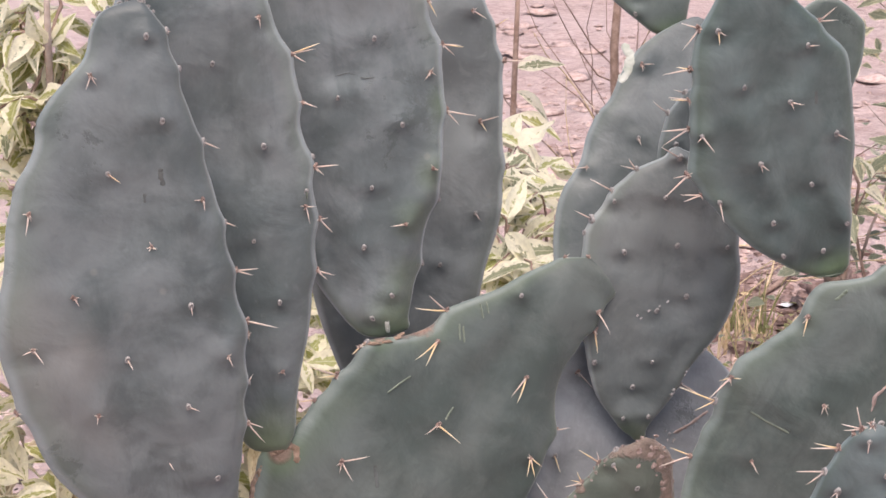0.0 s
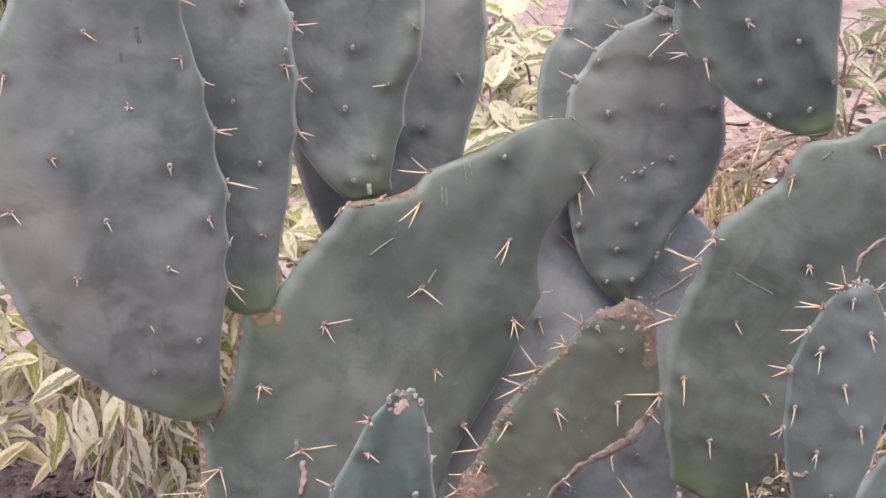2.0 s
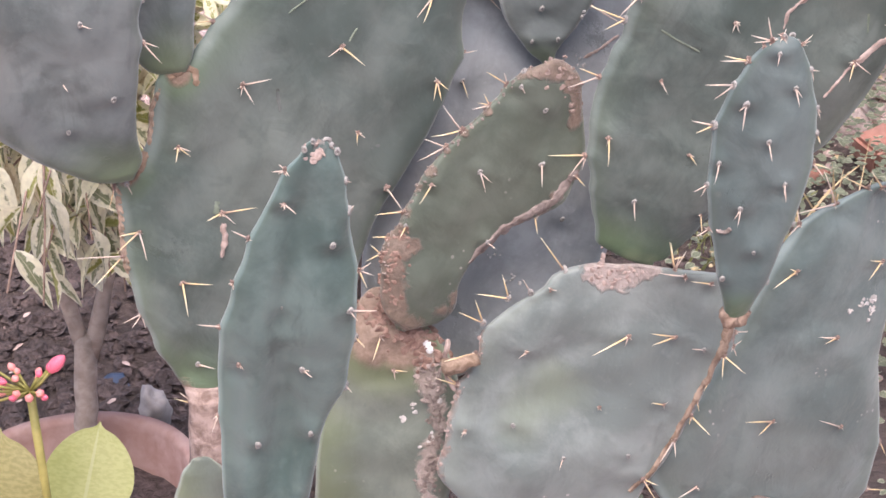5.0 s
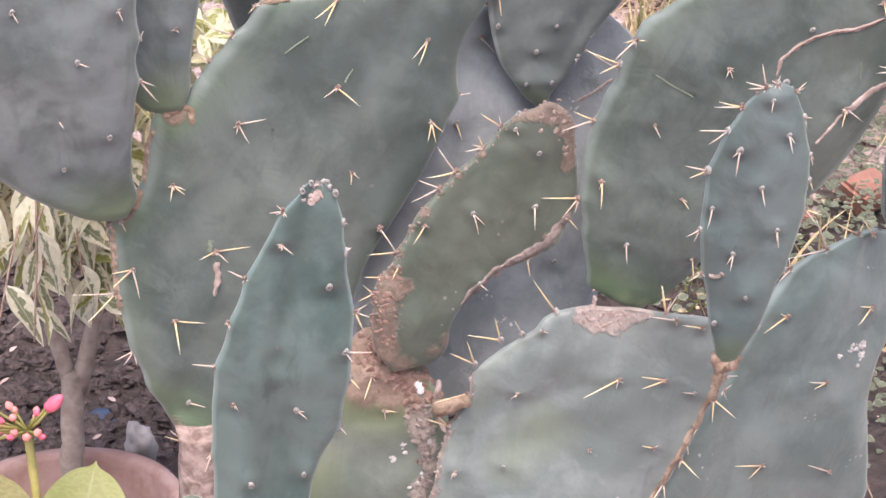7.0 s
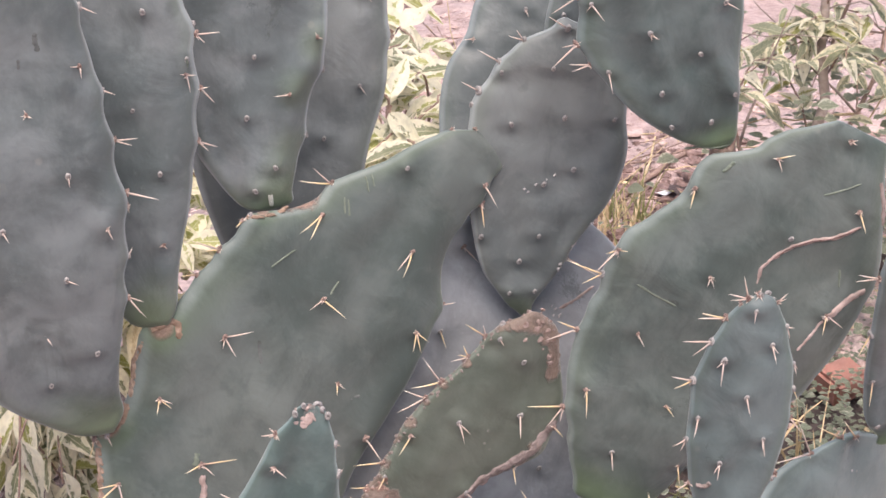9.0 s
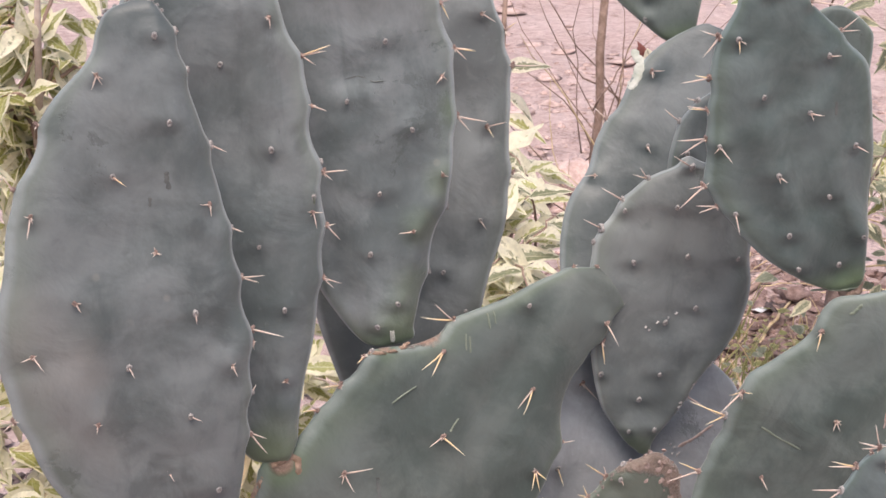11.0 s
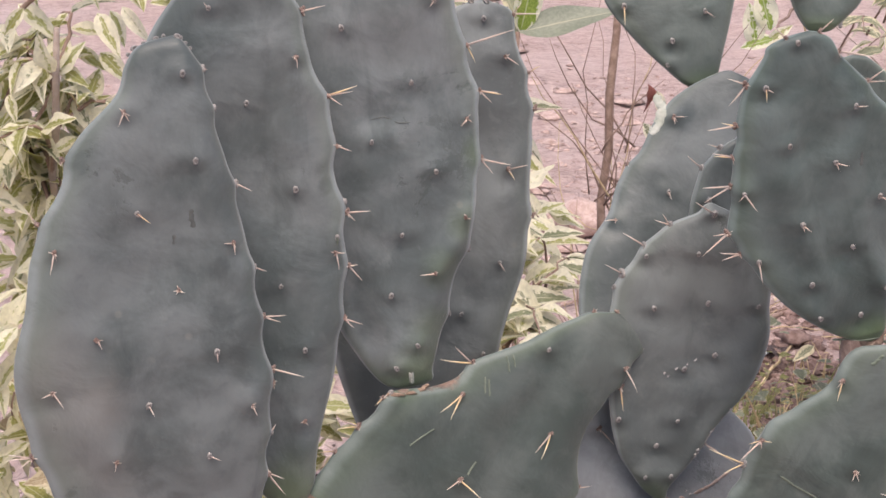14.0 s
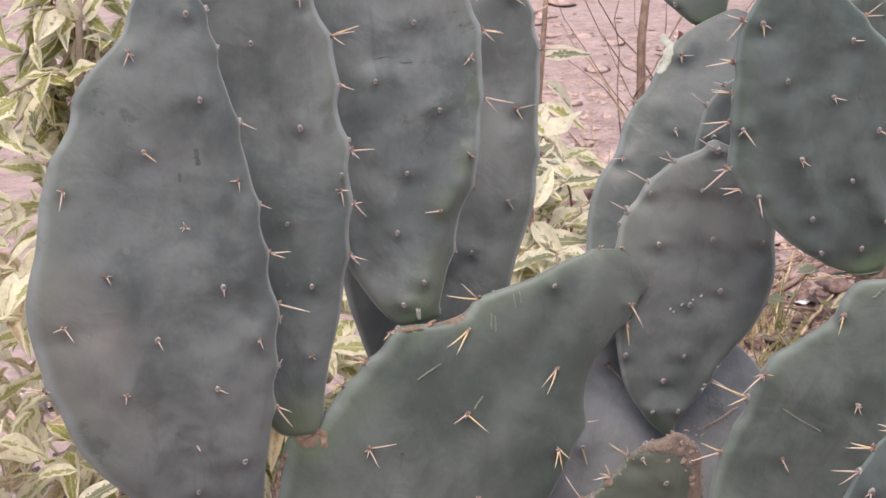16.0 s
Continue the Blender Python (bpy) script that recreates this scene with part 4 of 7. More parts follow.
PADS["I"] = dict(label="narrow bluish pad with drooping spines", base=(0.303, -0.187, 0.723), tip=(0.330, -0.187, 0.965), facing=(0.000, -1.000, 0.000),
    left=(7, 10, 14, 20, 25, 31, 38, 41, 43, 43, 39, 32, 25, 15, 7), right=(7, 11, 15, 20, 25, 29, 34, 38, 38, 36, 32, 26, 20, 13, 7),
    thick=17, skin="slim", foot=0,
    folds=())
PADS["J"] = dict(label="narrow blue-green young pad with a chewed tip", base=(-0.073, -0.419, 0.656), tip=(-0.018, -0.439, 1.003), facing=(0.043, -0.997, -0.063),
    left=(7, 14, 21, 29, 35, 39, 43, 47, 48, 43, 37, 29, 21, 11, 7), right=(7, 13, 15, 19, 23, 25, 27, 37, 38, 37, 32, 25, 20, 15, 10),
    thick=18, skin="blue", foot=0,
    folds=((-8.0, 8, (-1, 26), (5, 125), (-9, 228), (-3, 312)), (6, 9, (-11, 25), (-21, 122), (-25, 213)), (4.5, 11, (9, 27), (26, 141), (29, 232))))

AREOLES = {key: [] for key in PADS}


def areole(key, x, y, felt, side, *tips):
    """An areole at x, y millimetres on a pad, on its face or on a rim, and how far each of its spines reaches."""
    AREOLES[key].append((0.001 * x, 0.001 * y, felt, side, [0.001 * Vector(tip) for tip in tips]))


areole("A", -44, 416, "red", "", (-5, -9, 5), (2, -7, 3))
areole("A", 2, 439, "grey", "")
areole("A", 18, 440, "grey", "right", (3, -1, 1))
areole("A", 22, 410, "grey", "right")
areole("A", 3, 374, "grey", "")
areole("A", 32, 351, "grey", "right", (11, -7, 3))
areole("A", -44, 340, "grey", "", (8, -8, 5))
areole("A", -21, 278, "red", "", (4, -2, 2), (-1, 5, 2))
areole("A", -108, 319, "red", "", (-4, -14, 7))
areole("A", 24, 308, "red", "", (0, -8, 4), (-7, 1, 3))
areole("A", 39, 286, "grey", "right", (8, -5, 2))
areole("A", -88, 385, "red", "left", (-3, 3, 1))
areole("A", -119, 341, "red", "left", (-8, 12, 3))
areole("A", 39, 246, "red", "right", (17, -1, 4), (12, -6, 3))
areole("A", -86, 250, "red", "", (3, -7, 4))
areole("A", 1, 227, "grey", "", (0, -7, 3))
areole("A", -123, 215, "red", "", (-9, -1, 4), (6, -11, 6))
areole("A", -54, 192, "grey", "", (3, -8, 4))
areole("A", 23, 181, "red", "", (3, -8, 4), (-4, 5, 2), (4, 3, 2))
areole("A", 44, 204, "red", "right", (23, -9, 5))
areole("A", 44, 193, "red", "right", (1, -5, 1))
areole("A", 35, 153, "grey", "right", (3, 6, 1))
areole("A", -14, 146, "grey", "", (8, -4, 4))
areole("A", -84, 152, "red", "", (-2, -6, 3))
areole("A", -138, 165, "red", "left", (-20, 7, 4), (-21, 3, 4), (-10, -6, 2))
areole("A", 29, 119, "red", "right", (12, -6, 3), (10, -19, 5), (-13, -14, 4))
areole("A", -36, 100, "grey", "", (3, -7, 4))
areole("A", 0, 80, "grey", "")
areole("A", -39, 58, "grey", "")
areole("B", -25, 408, "grey", "", (-3, 4, 2))
areole("B", -5, 332, "grey", "")
areole("B", 37, 364, "red", "", (1, -8, 4))
areole("B", 44, 397, "red", "right", (18, 3, 4))
areole("B", 59, 330, "red", "right", (23, 6, 5), (19, 2, 4), (9, -9, 3))
areole("B", 61, 245, "grey", "right")
areole("B", 62, 236, "red", "right", (19, 0, 4), (6, -7, 2))
areole("B", 53, 219, "grey", "")
areole("B", 51, 207, "red", "", (7, -1, 3), (2, -12, 6))
areole("B", 57, 193, "red", "right", (7, 0, 1), (9, -12, 3))
areole("B", 53, 151, "red", "right", (14, -6, 3), (7, -9, 2))
areole("B", 25, 261, "grey", "")
areole("B", 5, 185, "grey", "")
areole("B", 18, 132, "grey", "")
areole("B", 11, 73, "red", "")
areole("B", 58, 290, "red", "right", (11, -5, 3))
areole("C", -32, 310, "grey", "")
areole("C", 43, 324, "grey", "", (-3, -5, 3))
areole("C", 20, 260, "grey", "")
areole("C", 68, 284, "red", "right", (38, 10, 8), (-17, -11, 4), (6, -14, 3))
areole("C", 78, 245, "red", "right", (17, -4, 4), (15, -2, 3), (9, -10, 3))
areole("C", 63, 226, "red", "", (-5, -6, 3))
areole("C", -16, 216, "grey", "")
areole("C", 34, 186, "grey", "")
areole("C", 2, 136, "grey", "")
areole("C", -11, 86, "grey", "")
areole("C", 26, 102, "red", "", (-13, 2, 5))
areole("C", 55, 146, "red", "")
areole("C", 56, 115, "grey", "right")
areole("C", 74, 189, "red", "right", (24, -8, 5), (10, -13, 3))
areole("C", 7, 41, "grey", "")
areole("C", -12, 23, "grey", "")
areole("C", 37, 60, "grey", "right")
areole("D", 8, 463, "grey", "")
areole("D", 33, 469, "red", "right", (6, 11, 3), (24, 3, 5))
areole("D", 31, 432, "red", "", (12, -5, 6))
areole("D", 52, 419, "red", "right", (10, 8, 3))
areole("D", 65, 387, "red", "right", (30, 2, 6))
areole("D", 45, 332, "red", "", (16, 7, 8), (7, -8, 5))
areole("D", 47, 247, "grey", "", (5, -7, 4))
areole("D", 18, 196, "grey", "")
areole("D", 42, 160, "grey", "")
areole("D", 74, 291, "red", "right")
areole("E", -117, 270, "red", "", (16, 15, 10), (13, -10, 8), (2, -8, 4))
areole("E", -8, 408, "red", "", (-7, -19, 8), (3, -21, 9))
areole("E", -58, 336, "red", "", (22, -3, 11), (-7, -12, 6))
areole("E", 51, 380, "red", "right", (11, 7, 3), (-3, -3, 1))
areole("E", 33, 349, "red", "", (12, -2, 6), (10, -13, 8), (4, -15, 7))
areole("E", 41, 247, "red", "", (20, -11, 12))
areole("E", -7, 278, "red", "", (7, 0, 4), (3, -9, 4))
areole("E", -141, 200, "red", "", (10, 2, 5), (11, -2, 6), (3, -12, 6))
areole("E", -81, 166, "red", "", (20, 19, 13), (-11, -11, 6), (13, -2, 6))
areole("E", -135, 121, "red", "", (-16, -9, 7), (-13, -22, 11), (15, -16, 11))
areole("E", -139, 95, "red", "left", (-38, -16, 8), (-11, -33, 7))
areole("E", -171, 145, "red", "left", (6, -19, 4))
areole("E", -163, 153, "grey", "", (7, -5, 4))
areole("E", -83, 98, "red", "", (20, 10, 11), (14, -21, 13))
areole("E", -98, 56, "red", "left", (-12, -13, 4), (-1, -14, 3), (9, -10, 3))
areole("E", -34, 37, "grey", "", (13, 4, 7), (5, 0, 3))
areole("E", -17, 2, "red", "foot", (-16, 3, 3))
areole("E", -13, -5, "red", "foot", (-22, -2, 4), (2, -16, 4))
areole("E", -103, 425, "red", "left", (-26, -13, 5), (-22, 3, 4))
areole("E", -95, 399, "red", "", (-10, -22, 10), (-2, -23, 10))
areole("E", -50, 468, "grey", "")
areole("E", -153, 362, "red", "left", (-3, -8, 2), (-4, 0, 1))
areole("E", -142, 369, "grey", "left", (-4, -7, 2))
areole("E", -159, 332, "red", "left", (-26, -4, 5), (-17, -10, 4), (-11, 0, 2))
areole("E", -167, 305, "red", "left", (-14, -8, 3), (-16, 2, 3))
areole("E", -32, 516, "red", "left")
areole("E", -4, 534, "red", "top")
areole("E", 21, 528, "red", "top", (6, 1, 1))
areole("E", 37, 515, "red", "right", (7, 3, 2))
areole("E", 22, 489, "red", "", (17, -10, 10))
areole("E", 44, 474, "red", "right", (13, -16, 4))
areole("Q", -69, 363, "red", "", (16, -8, 8))
areole("Q", -61, 284, "grey", "", (9, -12, 7))
areole("Q", 78, 198, "grey", "")
areole("F", -51, 77, "grey", "")
areole("F", 0, 82, "grey", "")
areole("F", -14, 56, "grey", "")
areole("F", -19, 25, "grey", "")
areole("F", 4, 28, "grey", "")
areole("F", 28, 57, "red", "right", (14, -5, 3), (32, -15, 8))
areole("F", 1, 270, "grey", "", (-20, 11, 8))
areole("F", -33, 256, "grey", "left", (-8, 9, 2), (-14, 3, 3))
areole("F", -55, 235, "grey", "left", (-20, 11, 4))
areole("F", -51, 227, "grey", "")
areole("F", -8, 235, "grey", "")
areole("F", -68, 208, "grey", "left", (-17, 8, 3))
areole("F", -71, 195, "grey", "left")
areole("F", 9, 191, "grey", "")
areole("F", 54, 192, "grey", "")
areole("F", -37, 182, "grey", "")
areole("F", 24, 144, "grey", "")
areole("F", -1, 129, "grey", "")
areole("R", -22, 198, "grey", "", (4, -6, 3))
areole("R", -59, 159, "red", "", (-10, -5, 4))
areole("R", -64, 213, "red", "left", (-16, 7, 3))
areole("R", -38, 266, "red", "", (10, 3, 5), (3, -7, 3))
areole("S", -38, 121, "grey", "left", (-15, 8, 3))
areole("S", -27, 94, "grey", "")
areole("S", -28, 140, "grey", "left", (-11, 2, 2))
areole("K", -28, 255, "grey", "left")
areole("K", -34, 238, "red", "left", (-23, 2, 4), (-6, 8, 2))
areole("K", -37, 215, "red", "left", (-12, -10, 3), (-10, -2, 2), (-10, 7, 2), (4, -16, 3))
areole("K", -50, 185, "red", "left", (-27, 11, 5), (-19, -17, 5))
areole("K", -23, 243, "grey", "", (5, -2, 3))
areole("K", 7, 235, "grey", "")
areole("K", -47, 166, "red", "left", (-15, -22, 5), (-21, -2, 4))
areole("K", -47, 133, "red", "", (-2, -18, 8))
areole("K", -16, 162, "grey", "", (12, -11, 8), (12, -3, 6))
areole("K", 30, 192, "grey", "", (8, -16, 9))
areole("K", 64, 196, "red", "", (11, -3, 6))
areole("K", 59, 147, "red", "right", (10, -13, 4))
areole("K", 24, 109, "grey", "", (9, -1, 5))
areole("K", -47, 89, "grey", "", (-1, -11, 5))
areole("K", -54, 72, "red", "left", (-13, -6, 3))
areole("K", -51, 56, "red", "left", (-13, 4, 3), (-9, -11, 3))
areole("K", -54, 98, "red", "left", (-23, -12, 5))
areole("H", -122, 146, "red", "left", (-19, 1, 4), (-21, -18, 6))
areole("H", -127, 200, "grey", "left", (-12, -14, 4), (-34, 0, 6))
areole("H", -124, 227, "red", "", (2, -6, 3), (-9, -6, 4), (-12, -22, 11), (7, 3, 4))
areole("H", -44, 240, "red", "", (1, -8, 4), (6, -6, 4))
areole("H", -74, 167, "red", "", (8, -7, 6))
areole("H", 63, 251, "red", "", (15, -2, 8), (2, -15, 8))
areole("H", 4, 297, "grey", "")
areole("H", -20, 117, "red", "", (9, -4, 5))
areole("H", -91, 103, "red", "", (10, -19, 12), (1, -7, 3))
areole("H", -42, 57, "grey", "", (6, -13, 8))
areole("H", 18, 69, "red", "", (7, -13, 8))
areole("H", -100, 76, "red", "left", (-31, -11, 6), (-6, -21, 5), (3, -13, 3))
areole("H", -91, 303, "red", "", (2, -16, 8), (-1, -7, 3))
areole("H", -40, 354, "red", "", (8, 10, 6), (7, -7, 5))
areole("H", 9, 392, "red", "", (5, 0, 3), (4, 4, 2))
areole("H", 44, 343, "red", "", (11, -13, 9))
areole("I", -12, 239, "red", "left", (-8, 19, 4), (-17, 4, 3), (-14, -2, 3))
areole("I", -18, 234, "red", "left", (-2, -2, 0))
areole("I", 0, 243, "red", "top", (1, 7, 1), (-5, 3, 1))
areole("I", 13, 238, "red", "right", (6, 9, 2), (6, 4, 1))
areole("I", -28, 221, "red", "left", (-22, 0, 4), (-19, 3, 4), (1, -9, 2))
areole("I", -36, 201, "grey", "left", (-23, 0, 4), (-13, -12, 4))
areole("I", -45, 166, "grey", "left", (-18, 4, 4), (-13, -7, 3))
areole("I", -6, 231, "grey", "", (-1, -8, 4))
areole("I", 11, 205, "grey", "", (4, -12, 7), (5, -5, 4))
areole("I", -24, 188, "grey", "", (-2, -17, 9), (-5, -4, 3))
areole("I", 23, 218, "grey", "right", (6, 0, 1), (4, -8, 2))
areole("I", 34, 188, "grey", "right", (4, -3, 1), (3, -8, 2))
areole("I", 31, 167, "grey", "right", (4, -8, 2))
areole("I", -41, 116, "grey", "left", (-9, -7, 2), (-2, -10, 2))
areole("I", -30, 79, "red", "left", (-10, -8, 3))
areole("I", -2, 160, "grey", "", (3, -12, 7))
areole("I", -36, 137, "grey", "", (-1, -14, 7))
areole("I", 18, 124, "grey", "", (2, -12, 6), (0, -7, 4))
areole("I", -14, 102, "grey", "", (-1, -12, 6), (-5, -7, 4))
areole("I", 3, 65, "grey", "")
areole("I", -18, 40, "grey", "")
areole("I", 18, 36, "grey", "right")
areole("I", 39, 141, "red", "right", (13, -2, 3), (11, -11, 3))
areole("I", 30, 88, "grey", "right")
areole("M", -90, 367, "red", "left", (-10, 15, 3), (-11, -11, 3))
areole("M", -59, 390, "red", "", (-35, 33, 15), (-54, -7, 17))
areole("M", -24, 407, "red", "left", (-36, 10, 6), (1, 11, 2))
areole("M", -12, 410, "red", "", (-27, 16, 10))
areole("M", -88, 326, "red", "", (-27, -13, 10), (-11, 3, 4))
areole("M", 8, 341, "red", "", (-15, -16, 9), (-18, 2, 5))
areole("M", -23, 266, "red", "", (-26, 1, 8), (-15, -5, 5))
areole("M", -62, 176, "red", "", (-42, 5, 13), (-16, -11, 7))
areole("M", 19, 173, "red", "", (-39, 12, 12), (-8, 4, 3))
areole("M", 93, 152, "red", "right", (11, -14, 5))
areole("M", -127, 107, "red", "", (-21, -8, 8))
areole("M", 98, 99, "red", "right", (21, 1, 5))
areole("L", 63, 312, "red", "top", (-10, 28, 5), (7, 20, 4), (3, 14, 3))
areole("L", 74, 306, "red", "", (-26, 6, 10))
areole("L", 98, 300, "red", "", (-20, 5, 8))
areole("L", 92, 315, "red", "top", (-8, 27, 5))
areole("L", -35, 304, "grey", "left", (-24, 30, 7))
areole("L", -77, 273, "grey", "", (-9, 24, 9), (-29, 8, 11))
areole("L", -59, 281, "grey", "", (-10, 16, 7))
areole("L", -43, 288, "red", "")
areole("L", -97, 249, "grey", "", (-24, 14, 10), (-11, 26, 10))
areole("L", -100, 219, "red", "", (-29, -4, 12))
areole("L", -115, 186, "red", "left", (-14, 13, 3), (-21, 7, 4))
areole("L", -57, 229, "red", "", (-7, -5, 4))
areole("L", 31, 247, "red", "", (-32, -13, 15), (-2, -7, 4))
areole("L", 74, 249, "red", "", (-25, 5, 9), (-22, -6, 9))
areole("L", 101, 239, "grey", "", (-12, 3, 5))
areole("L", 14, 178, "red", "")
areole("L", 73, 183, "red", "", (-13, 4, 5))
areole("L", -60, 154, "grey", "")
areole("L", -102, 146, "red", "", (-4, -6, 4))
areole("L", -12, 126, "grey", "", (-3, -9, 5))
areole("L", 47, 132, "grey", "")
areole("L", 121, 232, "red", "", (19, -11, 12), (-1, -18, 10))
areole("L", 112, 204, "red", "", (-4, -7, 4))
areole("L", 105, 185, "red", "", (2, -9, 5))
areole("L", 102, 169, "red", "", (17, -13, 12), (-1, -8, 4))
areole("L", 90, 144, "red", "", (-13, -18, 11), (2, -13, 8))
areole("L", 66, 105, "red", "", (13, -4, 7), (11, -15, 11))
areole("L", 135, 253, "red", "right", (11, 0, 2))
areole("L", 140, 238, "red", "right", (6, 8, 2), (5, -8, 2))
areole("P", 19, 255, "red", "", (11, 1, 5), (1, -8, 4))
areole("P", 4, 289, "red", "", (-6, -19, 10))
areole("J", 12, 349, "grey", "top")
areole("J", 21, 326, "grey", "right", (3, -1, 1))
areole("J", 27, 305, "grey", "right", (3, 4, 1))
areole("J", 16, 284, "grey", "")
areole("J", 40, 264, "red", "right", (7, 7, 2), (10, -2, 2), (7, -11, 3))
areole("J", -17, 329, "red", "left", (-9, -1, 2), (-4, 4, 1))
areole("J", -17, 309, "red", "", (8, -4, 4), (1, -3, 2))
areole("J", -37, 280, "red", "left", (-11, 6, 2))
areole("J", -41, 247, "red", "left")
areole("J", -49, 213, "red", "left", (-14, 2, 3))
areole("J", -34, 190, "red", "", (9, 3, 4))
areole("J", -12, 235, "grey", "")
areole("J", 32, 240, "grey", "", (16, 5, 7), (5, -5, 4))
areole("J", 39, 214, "grey", "right", (7, -6, 2))
areole("J", 7, 190, "grey", "", (7, -3, 4), (5, 1, 2))
areole("J", 38, 173, "grey", "right", (5, -4, 2))
areole("J", -42, 140, "red", "left", (-3, -13, 3))
areole("J", -16, 128, "grey", "")
areole("J", 18, 138, "grey", "")
areole("T", -61, 89, "grey", "", (-3, -17, 7))
areole("T", 11, 71, "grey", "", (7, -6, 5))
areole("T", -23, 50, "grey", "")
areole("T", -11, 103, "grey", "")
areole("T", -30, 29, "grey", "")
areole("U", -22, 28, "grey", "")
areole("U", 7, 38, "grey", "")
areole("U", 24, 7, "grey", "right")
areole("G", -1, 278, "red", "top", (-8, 14, 3))
areole("G", 17, 273, "red", "top", (12, 8, 3))
areole("G", -10, 271, "grey", "")
areole("G", 19, 255, "red", "", (11, 12, 7), (25, -9, 14))
areole("G", 43, 222, "red", "right", (15, 8, 4), (14, -3, 3))
areole("G", -42, 244, "grey", "", (5, -4, 3), (-2, -9, 5))
areole("G", 22, 210, "grey", "", (8, -2, 4))
areole("G", -55, 249, "red", "left", (-16, -12, 4), (-13, 10, 3))
areole("G", -70, 220, "red", "left", (-23, 5, 4), (-11, 6, 2))
areole("G", -76, 196, "red", "left", (-15, 6, 3), (-15, 9, 3))
areole("G", -86, 173, "red", "left", (-23, 7, 5), (-24, -4, 5))
areole("G", -95, 135, "red", "left", (-12, 2, 2), (-25, -10, 5))
areole("G", -90, 114, "red", "left", (-16, 7, 3), (-16, 1, 3))
areole("G", -78, 105, "grey", "", (-2, -15, 8))
areole("G", -77, 166, "grey", "", (5, -13, 8), (-5, -3, 3))
areole("G", -39, 129, "grey", "", (4, -6, 4), (-1, -5, 3))
areole("G", -3, 171, "grey", "", (8, -5, 5), (1, -6, 3))
areole("G", 27, 130, "grey", "", (8, -7, 6))
areole("G", -35, 195, "grey", "")
areole("G", -3, 96, "grey", "")
areole("G", -41, 73, "grey", "")
areole("G", 17, 51, "grey", "")
areole("G", -40, 41, "grey", "")
areole("G", -7, 33, "grey", "")
areole("N", -33, 148, "grey", "left", (-10, -20, 5))
areole("N", -25, 89, "grey", "", (-5, -16, 13))
areole("N", -13, 33, "grey", "")
areole("N", -35, 214, "red", "left", (-23, 4, 4), (-21, 9, 4))

cactus = thing("prickly_pear_cactus", (0.1, 0.0, 0.0), "large grey-green prickly pear cactus with many spiny pads", "cactus")
second = thing("prickly_pear_cactus", (0.1, 0.2, 0.0), "grey prickly pear cactus standing behind the larger one", "cactus")
front = thing("prickly_pear_cactus", (-0.07, -0.42, 0.0), "slender blue-green young prickly pear standing in front", "cactus")
OWNER = dict(D=second, R=second, T=second, V=second, S=second, Q=second, J=front)
for key, amount in (("L", 1.5), ("J", 1.35), ("M", 1.25), ("F", 1.2), ("E", 1.2), ("P", 1.5)):
    PADS[key]["lumpy"] = amount
for key, knobs in (("A", 9), ("D", 8), ("J", 4), ("I", 4)):
    PADS[key]["crest"] = knobs
for number, (key, spec) in enumerate(PADS.items()):
    pad(key, OWNER.get(key, cactus), spec, number + 1)


def stem(parent, top, foot, r0, r1, seed, armed=0):
    """Old woody stem: gnarled, barky, with a few spines left on it."""
    rr = random.Random(seed)
    pts = bent(foot, top, 30, (0.0, 0.0, 0.0), 0.010, seed)
    n = len(pts)
    radii = [r0 + (r1 - r0) * i / (n - 1) + 0.003 * math.sin(i * 0.8 + seed) + 0.0015 * math.sin(i * 2.1) for i in range(n)]
    v, f = tube_geo([p - parent.location for p in pts], radii, 26, 0.13, seed)
    ob = tagged(obj("woody_stem", v, f, OLD_BARK, parent), "pinkish brown corky old stem")
    for i in range(armed):
        k = rr.randint(n * 2 // 3, n - 2)
        a = rr.uniform(-2.9, -0.2)
        out = Vector((math.cos(a), math.sin(a), rr.uniform(-0.7, 0.3))).normalized()
        place = pts[k] - parent.location + Vector((math.cos(a), math.sin(a), 0)) * radii[k] * 0.95
        for _ in range(rr.randint(1, 3)):
            aim_to = (out + Vector((rr.uniform(-0.5, 0.5), rr.uniform(-0.3, 0.3), rr.uniform(-0.5, 0.5)))).normalized()
            sp = new("spine", rr.choice(THORNS))
            sp.parent = ob
            sp.matrix_basis = Matrix.Translation(place) @ aim_to.to_track_quat("Z", "Y").to_matrix().to_4x4() @ Matrix.Diagonal((0.017, 0.017, rr.uniform(0.014, 0.026), 1))
    return ob


stem(cactus, (-0.136, -0.104, 0.63), (-0.142, -0.110, -0.04), 0.030, 0.021, 1, 3)
stem(cactus, (0.180, -0.062, 0.46), (0.16, -0.04, -0.04), 0.05, 0.04, 2)
stem(cactus, (0.370, -0.095, 0.45), (0.30, -0.05, -0.04), 0.045, 0.035, 3)
stem(cactus, (-0.015, -0.088, 0.40), (0.0, -0.08, -0.04), 0.04, 0.03, 4)
stem(second, (0.045, 0.062, 0.60), (0.05, 0.10, -0.04), 0.04, 0.03, 5)
stem(second, (-0.042, 0.118, 0.86), (0.02, 0.16, -0.04), 0.045, 0.026, 6)
stem(second, (0.412, 0.320, 1.09), (0.425, 0.32, -0.04), 0.018, 0.011, 7)
stem(front, (-0.072, -0.419, 0.69), (-0.07, -0.40, -0.04), 0.030, 0.018, 8)


